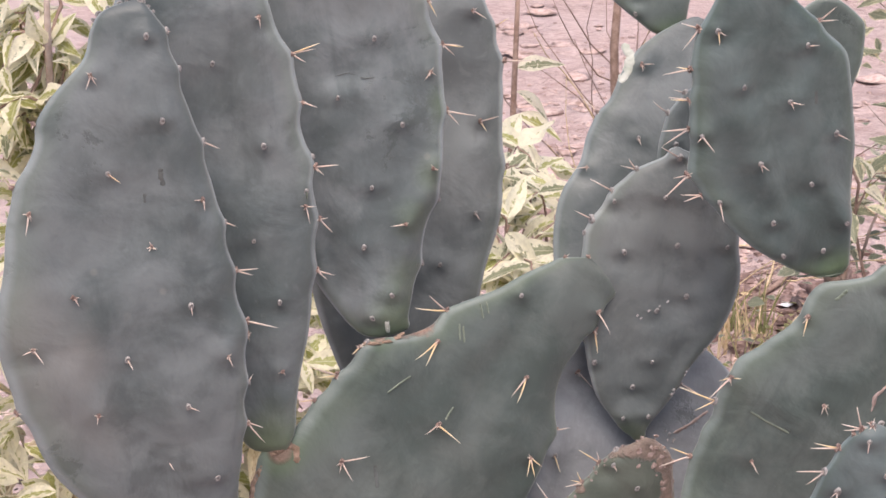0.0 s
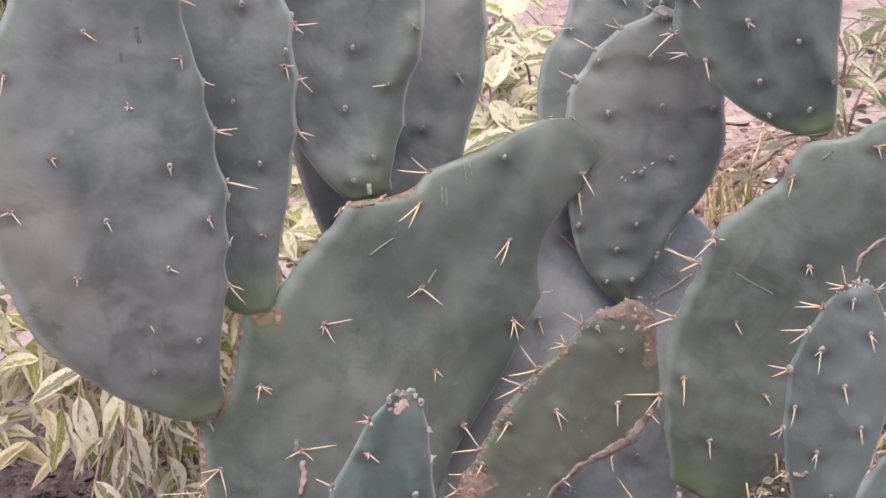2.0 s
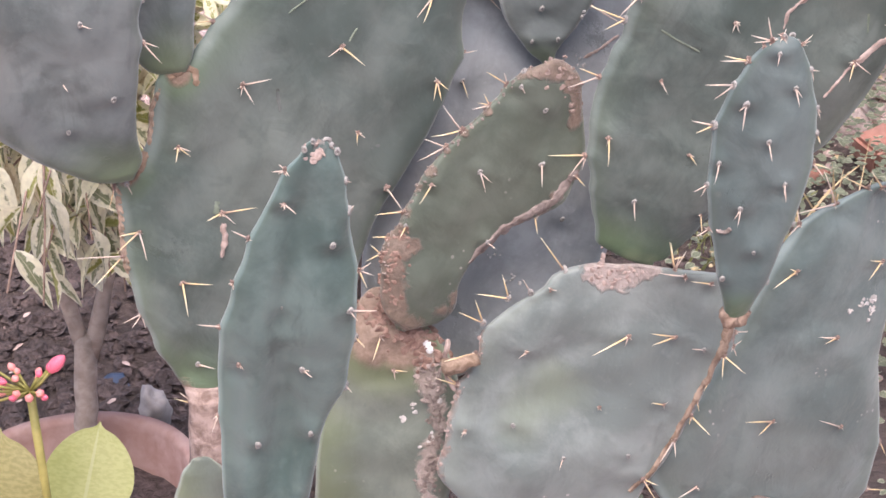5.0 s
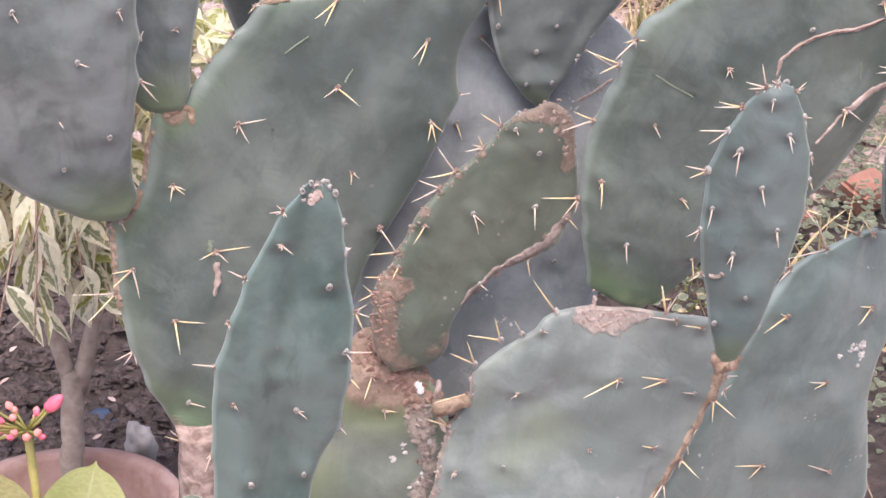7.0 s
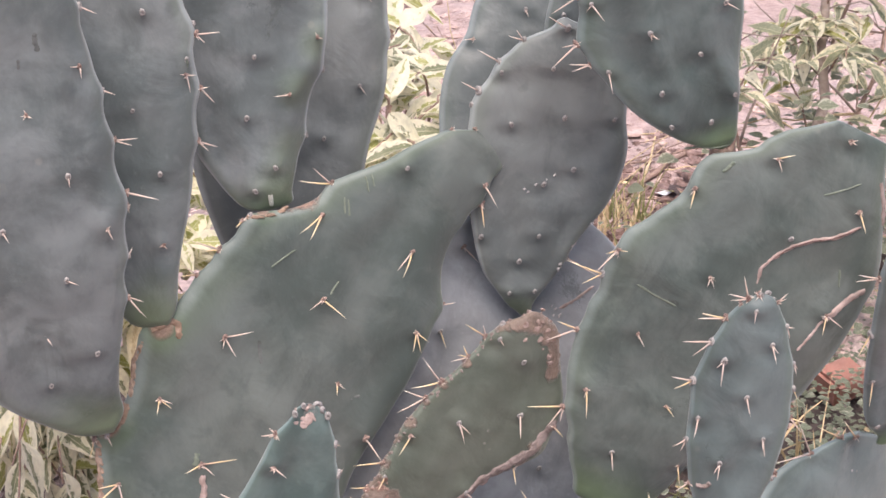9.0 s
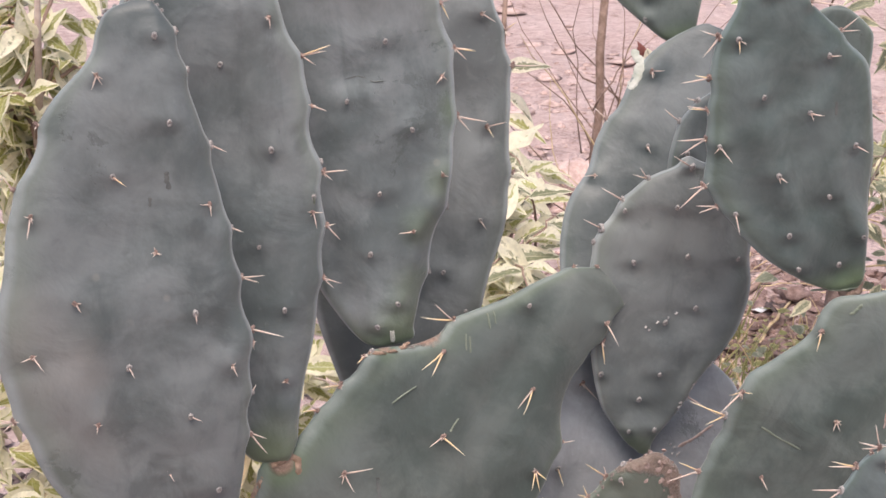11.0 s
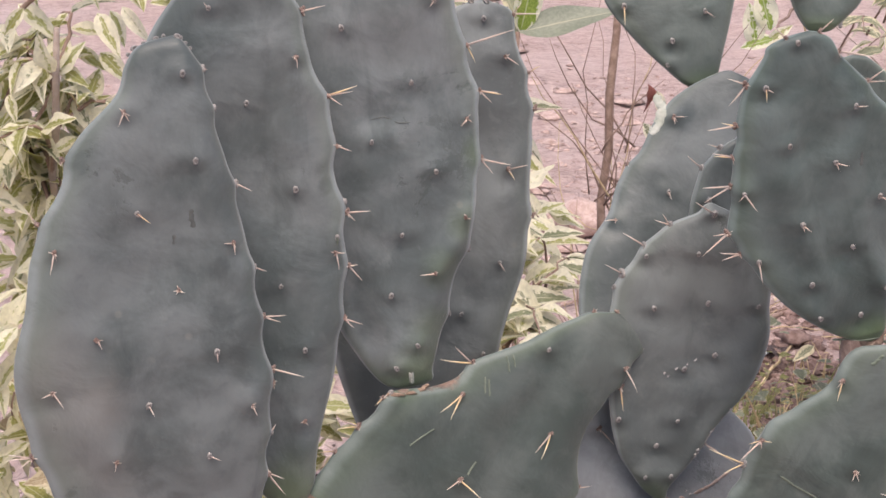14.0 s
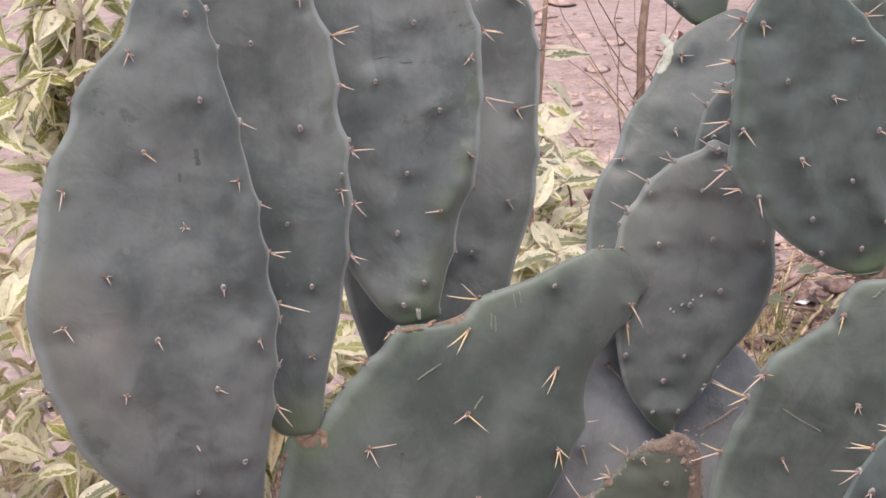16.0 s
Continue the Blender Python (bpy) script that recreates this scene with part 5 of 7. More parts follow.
def collar(key, half, r, shift=0.0):
    """Corky ring where a pad joins the one below."""
    ob = PADS[key]["object"]
    rr = random.Random(len(key) + int(half * 9000))
    pts, radii = [], []
    for i in range(17):
        f = i / 16
        x = -half + 2 * half * f + shift
        pts.append(Vector((x, -0.002 + 0.010 * (2 * f - 1) ** 2 + rr.uniform(-0.001, 0.001), 0.001 * PADS[key]["foot"])))
        radii.append(r * (0.55 + 0.5 * math.sin(math.pi * f)) * rr.uniform(0.85, 1.15))
    v, f = tube_geo(pts, radii, 10, 0.25, 3)
    return tagged(obj("joint_collar", v, f, CORK, ob), "brown corky ring at the joint")


collar("I", 0.010, 0.0075)


def flake_geo(r, rr):
    """A thin ragged scale of cork, a little domed."""
    n = rr.randint(6, 9)
    long, turn = rr.uniform(0.6, 1.0), rr.uniform(0, 6.28)
    verts = []
    for ring, z in ((1.0, -0.0008), (0.92, 0.0003), (0.5, 0.0006)):
        rim = random.Random(int(1e6 * r))
        for k in range(n):
            a = 2 * math.pi * k / n
            q = r * ring * rim.uniform(0.6, 1.25)
            x, y = q * math.cos(a), q * math.sin(a) * long
            verts.append(Vector((x * math.cos(turn) - y * math.sin(turn), x * math.sin(turn) + y * math.cos(turn), z)))
    faces = [(i * n + k, i * n + (k + 1) % n, (i + 1) * n + (k + 1) % n, (i + 1) * n + k) for i in range(2) for k in range(n)]
    faces.append(tuple(2 * n + k for k in range(n)))
    return verts, faces


def crust(key, spots, size, mat, label, seed):
    """Rough corky scales on a pad: spots are (x, y, spread, number) in millimetres from its foot."""
    spec = PADS[key]
    ob = spec["object"]
    co = np.empty(len(ob.data.vertices) * 3)
    ob.data.vertices.foreach_get("co", co)
    co = co.reshape(-1, 72, 3)
    rr = random.Random(seed)
    parts = []
    for x, y, spread, number in spots:
        for _ in range(number):
            px, py = 0.001 * (x + rr.gauss(0, spread)), 0.001 * (y + rr.gauss(0, spread))
            row = co[int(np.argmin(np.abs(co[:, 0, 1] - py)))][0:37]
            px = min(max(px, row[-1, 0]), row[0, 0])
            z = float(np.interp(px, row[::-1, 0], row[::-1, 2]))
            r = 0.001 * size * rr.uniform(0.5, 1.7)
            v, f = flake_geo(r, rr)
            lean = Matrix.Rotation(rr.uniform(-0.45, 0.45), 4, "X") @ Matrix.Rotation(rr.uniform(-0.45, 0.45), 4, "Y")
            parts.append(([lean @ p + Vector((px, py, z + 0.0002)) for p in v], f))
    v, f = merge(parts)
    return tagged(obj("corky_crust", v, f, mat, ob, smooth=False), label, kind="stuff")


def rim_spots(key, side, lo, hi, step, spread, number):
    """Spots along the rim of a pad, between two heights in millimetres."""
    spec = PADS[key]
    co = np.empty(len(spec["object"].data.vertices) * 3)
    spec["object"].data.vertices.foreach_get("co", co)
    co = co.reshape(-1, 72, 3)[:, 0 if side > 0 else 36]
    return [(1000 * float(np.interp(0.001 * y, co[:, 1], co[:, 0])), y, spread, number) for y in range(lo, hi, step)]


crust("J", [(0, 344, 3, 9), (-4, 338, 2, 4)], 1.6, SCAR, "dry chewed tip", 10)


def mark(key, name, pts, width, mat, label, proud=0.0012, ends=0.25):
    """A raised ribbon along points (millimetres) on the front of a pad."""
    spec = PADS[key]
    ob = spec["object"]
    co = np.empty(len(ob.data.vertices) * 3)
    ob.data.vertices.foreach_get("co", co)
    co = co.reshape(-1, 72, 3)
    path = []
    for a, b in zip(pts[:-1], pts[1:]):
        for f in np.linspace(0, 1, 10, endpoint=False):
            path.append((a[0] + (b[0] - a[0]) * f, a[1] + (b[1] - a[1]) * f))
    path.append(pts[-1])
    verts, faces, n = [], [], len(path)
    rr = random.Random(len(pts) * 7 + int(pts[0][0]))
    start = 0.37 * pts[0][0] + 0.11 * pts[0][1]
    for i, (x, yy) in enumerate(path):
        a, b = path[max(i - 1, 0)], path[min(i + 1, n - 1)]
        t = Vector((b[0] - a[0], b[1] - a[1])).normalized()
        side = Vector((-t.y, t.x))
        ragged = 0.75 if mat in (FLAKE, SCAR, GREY_CORK) else 0.45
        w = width * min(1.0, ends + 2.2 * math.sin(math.pi * (i + 0.4) / (n - 0.2)) ** 0.8)
        wl, wr = (w * (0.95 + ragged * noise.noise((0.31 * i, off, start)) + 0.1 * rr.uniform(-1, 1)) for off in (2.0, 9.0))
        for k, lift in ((-1, -0.001), (-0.75, 0.4 * proud), (-0.35, proud * (0.9 + 0.5 * noise.noise((0.4 * i, 1, start)))), (0, proud * (0.8 + 0.7 * noise.noise((0.4 * i, 5, start)))), (0.35, proud * (0.9 + 0.5 * noise.noise((0.4 * i, 8, start)))), (0.75, 0.4 * proud), (1, -0.001)):
            h = wl if k < 0 else wr
            px, py = 0.001 * (x + side.x * h * k), 0.001 * (yy + side.y * h * k)
            row = co[int(np.argmin(np.abs(co[:, 0, 1] - py)))]
            row = row[1:36]
            z = float(np.interp(px, row[::-1, 0], row[::-1, 2]))
            verts.append((px, py, z + lift))
        if i:
            for k in range(6):
                j = i * 7 + k
                faces.append((j - 7, j - 6, j + 1, j))
    return tagged(obj(name, verts, faces, mat, ob), label)
mark("H", "scar", [(-3, 250), (-6, 264), (-1, 275), (9, 291), (21, 303), (35, 312), (53, 331)], 2.3, SCAR, "pink healed crack", 0.0012, 0.25)
mark("H", "crack", [(-1, 275), (9, 291), (21, 303), (35, 312), (53, 331)], 0.7, CRACK, "dark split in the scar", 0.0018, 0.25)
mark("H", "scar", [(72, 339), (62, 356), (50, 372)], 2.5, SCAR, "rusty pink scar on the rim", 0.0012, 0.25)
mark("H", "scratch", [(-96, 207), (-79, 205), (-58, 204)], 1.2, CUT, "pale green scratch", 0.0006, 0.25)
mark("H", "scratch", [(55, 291), (62, 277)], 1.2, CUT, "pale scratch", 0.0012, 0.25)
mark("E", "scratch", [(-112, 340), (-107, 351), (-101, 362)], 0.8, CUT, "pale green scratch", 0.0012, 0.25)
mark("E", "scratch", [(-54, 343), (-54, 349), (-53, 356)], 1.1, CUT, "pale green scratch", 0.0012, 0.25)
mark("E", "scratch", [(-77, 445), (-69, 435)], 1.0, CUT, "pale green scratch", 0.0012, 0.25)
mark("E", "scratch", [(-73, 449), (-67, 441)], 0.8, CUT, "pale green scratch", 0.0012, 0.25)
mark("E", "dry_flake", [(-76, 159), (-67, 146), (-64, 132)], 3.2, SCAR, "hanging dry flake", 0.003, 0.25)
mark("E", "dent", [(-88, 280), (-76, 264)], 2.2, DENT, "dent drawn by its painted shade", 0.0003, 0.25)
mark("E", "dent", [(12, 271), (18, 277)], 2.0, DENT, "dent drawn by its painted shade", 0.0003, 0.25)
mark("A", "slit", [(-4, 338), (-5, 332), (-4, 324)], 2.3, DENT, "dark slit", 0.0004, 0.25)
mark("A", "slit", [(-19, 320), (-20, 313)], 1.5, DENT, "dark slit", 0.0004, 0.25)
mark("B", "scratch", [(54, 222), (53, 213)], 1.0, CUT, "yellowish mark", 0.0012, 0.25)
mark("G", "scratch", [(-32, 13), (-13, 8), (10, 3)], 0.9, CUT, "thin pale line", 0.0012, 0.25)
mark("G", "slit", [(20, 171), (17, 161)], 2.0, DENT, "dark slit", 0.0004, 0.25)
mark("F", "speck", [(-15, 121), (-14, 122), (-14, 123)], 1.0, FLAP, "pale corky speck", 0.0012, 0.7)
mark("F", "speck", [(-9, 128), (-8, 129), (-7, 130)], 1.0, FLAP, "pale corky speck", 0.0012, 0.7)
mark("F", "speck", [(1, 133), (2, 134), (2, 134)], 1.0, FLAP, "pale corky speck", 0.0012, 0.7)
mark("F", "speck", [(8, 136), (9, 137), (10, 138)], 1.0, FLAP, "pale corky speck", 0.0012, 0.7)
mark("F", "speck", [(-18, 123), (-18, 124), (-17, 125)], 1.0, FLAP, "pale corky speck", 0.0012, 0.7)
mark("J", "chewed_tip", [(-3, 337), (1, 343), (4, 345)], 3.4, SCAR, "dry beige chewed patch", 0.0012, 0.25)
mark("Q", "scar", [(38, 343), (44, 349), (51, 357), (62, 374)], 1.8, SCAR, "pink crack", 0.0012, 0.25)
mark("L", "corky_rim", [(-126, 231), (-126, 203), (-114, 180)], 2.5, SCAR, "pinkish corky rim", 0.001, 0.25)
mark("R", "torn_skin", [(-59, 282), (-49, 273), (-48, 256), (-52, 245)], 4.5, PEEL, "pale peeled strip of skin", 0.0006, 0.25)
mark("P", "flake", [(44, 283), (48, 279), (51, 273)], 4, PAPER, "white dry flake", 0.003, 0.25)

mark("E", "joint_scar", [(-161, 184), (-159, 178), (-158, 171), (-160, 160), (-164, 153)], 3.4, ORANGE_CORK, "orange-brown corky joint scar", 0.0012, 0.4)
mark("E", "joint_scar", [(-151, 252), (-157, 262), (-163, 262), (-168, 256), (-174, 247)], 3.4, ORANGE_CORK, "orange-brown corky joint scar", 0.0012, 0.4)
mark("E", "joint_scar", [(-150, 366), (-144, 370), (-136, 375), (-127, 383), (-122, 391)], 1.5, ORANGE_CORK, "orange-brown corky joint scar", 0.0012, 0.4)
mark("E", "corky_rim", [(-167, 146), (-158, 133), (-148, 118), (-137, 100), (-124, 84)], 2.6, TAN_CORK, "thin brown corky rim", 0.0008, 0.3)
mark("E", "corky_rim", [(-176, 236), (-173, 218), (-166, 204), (-161, 190)], 2.2, TAN_CORK, "thin brown corky rim", 0.0008, 0.3)
mark("E", "scratch", [(-81, 421), (-74, 409)], 1.1, CUT, "pale green scratch", 0.0008, 0.4)
mark("E", "scratch", [(-85, 421), (-78, 409)], 1.0, CUT, "pale green scratch", 0.0008, 0.4)
mark("E", "green_speck", [(-89, 173), (-86, 166), (-85, 162)], 2.6, CUT, "green scraped spot", 0.0008, 0.4)
mark("K", "corky_rim", [(64, 202), (62, 187), (56, 163), (41, 140), (30, 118), (22, 84)], 6.0, GREY_CORK, "pinkish grey corky rim", 0.0009, 0.3)
mark("L", "corky_rim", [(121, 262), (119, 241), (114, 220), (107, 196), (98, 170), (88, 140), (74, 110), (57, 88)], 4.2, TAN_CORK, "tan corky rim", 0.0022, 0.5)
mark("H", "scar", [(86, 283), (76, 270), (68, 256), (63, 245)], 4.0, SCAR, "broad rusty pink scar", 0.0010, 0.3)
mark("H", "scar", [(64, 247), (61, 234), (58, 222), (56, 212)], 1.6, SCAR, "thin rusty pink scar", 0.0008, 0.3)
mark("H", "scratch", [(-72, 337), (-74, 331), (-77, 325)], 1.8, CUT, "pale scraped skin", 0.0008, 0.4)
mark("H", "scratch", [(11, 342), (26, 355), (34, 364)], 0.9, CUT, "pale scratch", 0.0008, 0.3)
mark("I", "scab", [(-29, 80), (-23, 80), (-18, 84)], 2.0, GREY_CORK, "dry brown scab", 0.0022, 0.4)
mark("C", "pale_scale", [(0, 18), (0, 12), (0, 7)], 2.4, PEEL, "pale green pointed scale", 0.0030, 0.3)
mark("C", "crease", [(-16, 233), (-4, 234), (8, 228), (17, 228)], 0.5, DENT, "crease drawn by its painted shade", 0.0003, 0.25)
crust("K", rim_spots("K", -1, 40, 262, 7, 2.2, 3), 1.3, GREY_CORK, "flaky cork along the rim", 21)
crust("K", [(-12, 266, 5, 8), (5, 270, 6, 13), (22, 262, 6, 10), (34, 246, 5, 6)], 1.9, FLAKE, "reddish flaking cork on the crown", 22)
crust("K", [(-47, 80, 5, 12), (-44, 62, 6, 18), (-38, 44, 7, 18), (-28, 24, 7, 16)], 2.0, RUST, "rusty cracked cork near the foot", 23)
crust("P", [(2, 318, 9, 26), (16, 304, 10, 40), (34, 295, 10, 44), (52, 284, 9, 36), (28, 284, 8, 26), (46, 266, 7, 22)], 3.2, RUST, "rusty cracked bark around the joint", 24)
crust("P", [(53, 258, 5, 20), (57, 240, 5, 22), (61, 222, 5, 24), (63, 204, 5, 24), (64, 184, 5, 24), (63, 162, 5, 22), (62, 140, 5, 20)], 2.3, GREY_CORK, "pinkish peeling bark along the rim", 25)
crust("P", [(64, 223, 3, 5), (57, 183, 4, 7), (32, 202, 2, 4), (41, 217, 3, 5)], 2.0, FLAP, "whitish lichen flakes", 26)
crust("L", [(-2, 305, 6, 16), (12, 306, 7, 20), (28, 308, 6, 18)], 1.8, SCAR, "pink flaky scab on the crown", 27)
crust("L", rim_spots("L", -1, 100, 236, 8, 2.0, 2), 1.5, SCAR, "pinkish crumbs along the rim", 28)
crust("M", [(11, 303, 2.5, 12), (3, 299, 2.5, 7), (13, 292, 2, 6), (16, 301, 3, 8), (-12, 292, 1.2, 3), (12, 283, 1.5, 4)], 1.8, FLAP, "whitish lichen on the skin", 29)
crust("F", [(26, 50, 2, 5), (36, 72, 2, 6), (48, 92, 2, 5)], 1.2, FLAP, "pale crumbs along the fold", 30)


def stub(key, a, b, r0, r1, mat, label):
    """A short dead shoot on the rim of a pad, from a to b in millimetres."""
    ob = PADS[key]["object"]
    pts = bent((0.001 * a[0], 0.001 * a[1], 0.004), (0.001 * b[0], 0.001 * b[1], 0.010), 6, (0, 0, 0.002), 0.002, 7)
    v, f = tube_geo(pts, [r0 + (r1 - r0) * i / 6 for i in range(7)], 12, 0.25, 9)
    return tagged(obj("dead_shoot", v, f, mat, ob), label)


crust("Q", [(53, 127, 4, 6), (29, 145, 4, 5), (61, 132, 4, 5), (107, 160, 4, 4), (38, 343, 4, 5)], 1.3, FLAP, "whitish lichen flakes", 31)
mark("L", "corky_rim", [(124, 266), (122, 250), (118, 232)], 6.0, TAN_CORK, "tan corky neck below the upright pad", 0.0020, 0.5)
collar("G", 0.010, 0.0045)
collar("T", 0.012, 0.0045)

stub("L", (-126, 205), (-98, 218), 0.0085, 0.0050, TAN_CORK, "short brown dead shoot")

# ---- leaves ----


def leaf_geo(width, fold, curl, wave, tip=1.6, n=9):
    """A pointed leaf of length 1 along y: folded midrib, drooping tip, wavy margin."""
    verts, faces, uvs = [], [], []
    cols = (-1.0, -0.55, 0.0, 0.55, 1.0)
    for i in range(n + 1):
        f = i / n
        w = width * 0.5 * (math.sin(math.pi * f ** 0.8) ** 0.85) * (1 - 0.25 * f ** tip) + 0.004
        for c in cols:
            z = -curl * f * f + fold * abs(c) * w + wave * math.sin(f * 9 + c * 2) * abs(c) * w
            verts.append((c * w, f, z))
            uvs.append((c, f))
    for i in range(n):
        for k in range(4):
            j = i * 5 + k
            faces.append((j, j + 1, j + 6, j + 5))
    return verts, faces, uvs


def leaf_mesh(name, mat, *args):
    v, f, uv = leaf_geo(*args)
    me = bpy.data.meshes.new(name)
    me.from_pydata(v, [], f)
    layer = me.uv_layers.new(name="UVMap")
    index = np.empty(len(me.loops), dtype=np.int32)
    me.loops.foreach_get("vertex_index", index)
    layer.data.foreach_set("uv", np.asarray(uv, dtype=np.float32)[index].ravel())
    me.polygons.foreach_set("use_smooth", [True] * len(me.polygons))
    me.materials.append(mat)
    return me


def leaf_set(name, mat, width):
    return [leaf_mesh(name, mat, width * k, fold, curl, wave) for k, fold, curl, wave in
            ((1.0, 0.35, 0.18, 0.15), (0.85, 0.6, 0.35, 0.25), (1.12, 0.2, 0.08, 0.3), (0.7, 0.8, 0.45, 0.1))]


FIG = leaf_set("fig_leaf", FIG_LEAF, 0.42) + leaf_set("fig_leaf", CREAM_LEAF, 0.42)[:2]
FRESH = leaf_set("fresh_leaf", FRESH_LEAF, 0.50)
PALE = leaf_set("pale_leaf", PALE_LEAF, 0.42)
CREAM = leaf_set("cream_leaf", CREAM_LEAF, 0.40) + leaf_set("cream_leaf", FIG_LEAF, 0.42)[:2]
BROAD = leaf_set("broad_leaf", BROAD_LEAF, 0.36)


def aim(place, ahead, face, size):
    """A pose with y along ahead and z near face."""
    y = Vector(ahead).normalized()
    x = y.cross(Vector(face))
    x = (x if x.length > 1e-3 else y.cross(Vector((1, 0, 0.2)))).normalized()
    z = x.cross(y)
    m = Matrix((x, y, z)).transposed().to_4x4()
    m.translation = place
    return m @ Matrix.Scale(size, 4)


def put_leaf(parent, meshes, place, ahead, face, size):
    k = new("leaf", meshes)
    k.parent = parent
    k.matrix_basis = aim(Vector(place) - parent.location, ahead, face, size)
    return k


def leafy_twig(parent, start, end, count, size, meshes, rnd, r=0.003, droop=0.8, mat=None, bare=0.2):
    """A twig with leaves along its outer part."""
    sag = Vector((rnd.uniform(-0.03, 0.03), rnd.uniform(-0.03, 0.03), 0.05))
    pts = bent(start, end, 8, sag, 0.012, rnd.randint(0, 9999))
    tube("twig", pts, r, r * 0.35, mat or TWIG, parent, 6)
    for i in range(count):
        f = bare + (1 - bare) * (i + 0.5 * rnd.random()) / count
        j = min(int(f * 8), 7)
        p = pts[j].lerp(pts[j + 1], f * 8 - j)
        d = (pts[j + 1] - pts[j]).normalized()
        side = d.cross(Vector((0, 0, 1))).normalized() * (1 if i % 2 else -1)
        ahead = d * rnd.uniform(-0.1, 0.7) + side * rnd.uniform(0.3, 1.0) + Vector((rnd.uniform(-0.7, 0.7), rnd.uniform(-0.6, 0.3), rnd.uniform(-droop, 0.25)))
        face = Vector((rnd.uniform(-0.6, 0.6), rnd.uniform(-0.9, 0.3), 0.9))
        put_leaf(parent, rnd.choice(meshes), p, ahead, face, size * rnd.uniform(0.65, 1.15))


# ---- potted fig on the dug bed ----


def lathe(name, profile, sides, mat, parent, wobble=0.0):
    verts, faces = [], []
    for r, z in profile:
        for k in range(sides):
            t = 2 * math.pi * k / sides
            q = r * (1 + wobble * noise.noise((math.cos(t) * 2, math.sin(t) * 2, z * 9)))
            verts.append((q * math.cos(t), q * math.sin(t), z))
    for i in range(len(profile) - 1):
        for k in range(sides):
            n = (k + 1) % sides
            faces.append((i * sides + k, i * sides + n, (i + 1) * sides + n, (i + 1) * sides + k))
    return obj(name, verts, faces, mat, parent)


pot = thing("flower_pot", (-0.384, 0.485, -0.006), "weathered terracotta flower pot sunk into the soil", "flower pot")
lathe("body", [(0.02, -0.06), (0.125, -0.06), (0.150, 0.085), (0.166, 0.09), (0.170, 0.098), (0.170, 0.128), (0.165, 0.136), (0.152, 0.136), (0.147, 0.128), (0.140, 0.05), (0.125, -0.05), (0.02, -0.05)], 64, TERRACOTTA, pot, 0.02)
soil_v, soil_f = [], []
for i in range(13):
    for k in range(40):
        t, r = 2 * math.pi * k / 40, 0.1415 * i / 12
        x, y = r * math.cos(t), r * math.sin(t)
        soil_v.append((x, y, 0.066 + 0.012 * noise.noise((x * 22, y * 22, 2)) + 0.006 * noise.noise((x * 60, y * 60, 5))))
for i in range(12):
    for k in range(40):
        n = (k + 1) % 40
        soil_f.append((i * 40 + k, i * 40 + n, (i + 1) * 40 + n, (i + 1) * 40 + k))
obj("potting_soil", soil_v, soil_f, CLOD, pot)

fig = thing("fig_tree", (-0.385, 0.565, 0.06), "small variegated fig tree with cream-edged leaves in a pot", "tree")
rnd = random.Random(21)
FORK = (-0.369, 0.595, 0.275)


def limb(name, pts, r0, r1, parent, mat, seed):
    n = len(pts)
    radii = [(r0 + (r1 - r0) * i / (n - 1)) * (1 + 0.08 * math.sin(i * 1.9 + seed)) for i in range(n)]
    v, f = tube_geo([p - parent.location for p in pts], radii, 14, 0.06, seed)
    return obj(name, v, f, mat, parent)


trunk_pts = bent((-0.394, 0.568, 0.03), FORK, 10, (0.004, 0, 0), 0.006, 3)
trunk_pts += [Vector(FORK) + Vector((0, 0, z)) for z in (0.004, 0.008, 0.010)]
trunk_radii = [0.0160 - 0.00012 * i for i in range(11)] + [0.0148, 0.0095, 0.003]
tv, tf = tube_geo([p - fig.location for p in trunk_pts], trunk_radii, 18, 0.05, 1)
obj("trunk", tv, tf, BARK, fig)
ARMS = [((-0.3705, 0.594, 0.248), (-0.440, 0.60, 0.78), (-0.004, 0, 0), 0.0110),
        ((-0.3655, 0.596, 0.248), (-0.270, 0.60, 0.74), (0.016, 0, 0), 0.0118),
        ((-0.408, 0.600, 0.50), (-0.430, 0.50, 1.20), (-0.03, 0.02, 0), 0.008),
        ((-0.300, 0.600, 0.54), (-0.340, 0.40, 1.02), (0.03, 0.02, 0), 0.007)]
arm_points = []
for i, (a, b, sag, r) in enumerate(ARMS):
    pts = bent(a, b, 12, sag, 0.012, 40 + i)
    limb("limb", pts, r, r * 0.45, fig, BARK, 5 + i)
    arm_points += pts[5:]


def grow(parent, boxes, size, meshes, rnd, count, hubs, droop=0.8):
    """Leafy twigs that end inside boxes (x, y and z ranges, number of twigs)."""
    for (x0, x1), (y0, y1), (z0, z1), number in boxes:
        for _ in range(number):
            end = Vector((rnd.uniform(x0, x1), rnd.uniform(y0, y1), rnd.uniform(z0, z1)))
            hub = min(hubs, key=lambda h: (h - end).length + 0.25 * rnd.random())
            leafy_twig(parent, hub, end, count, size, meshes, rnd, 0.0028, droop)


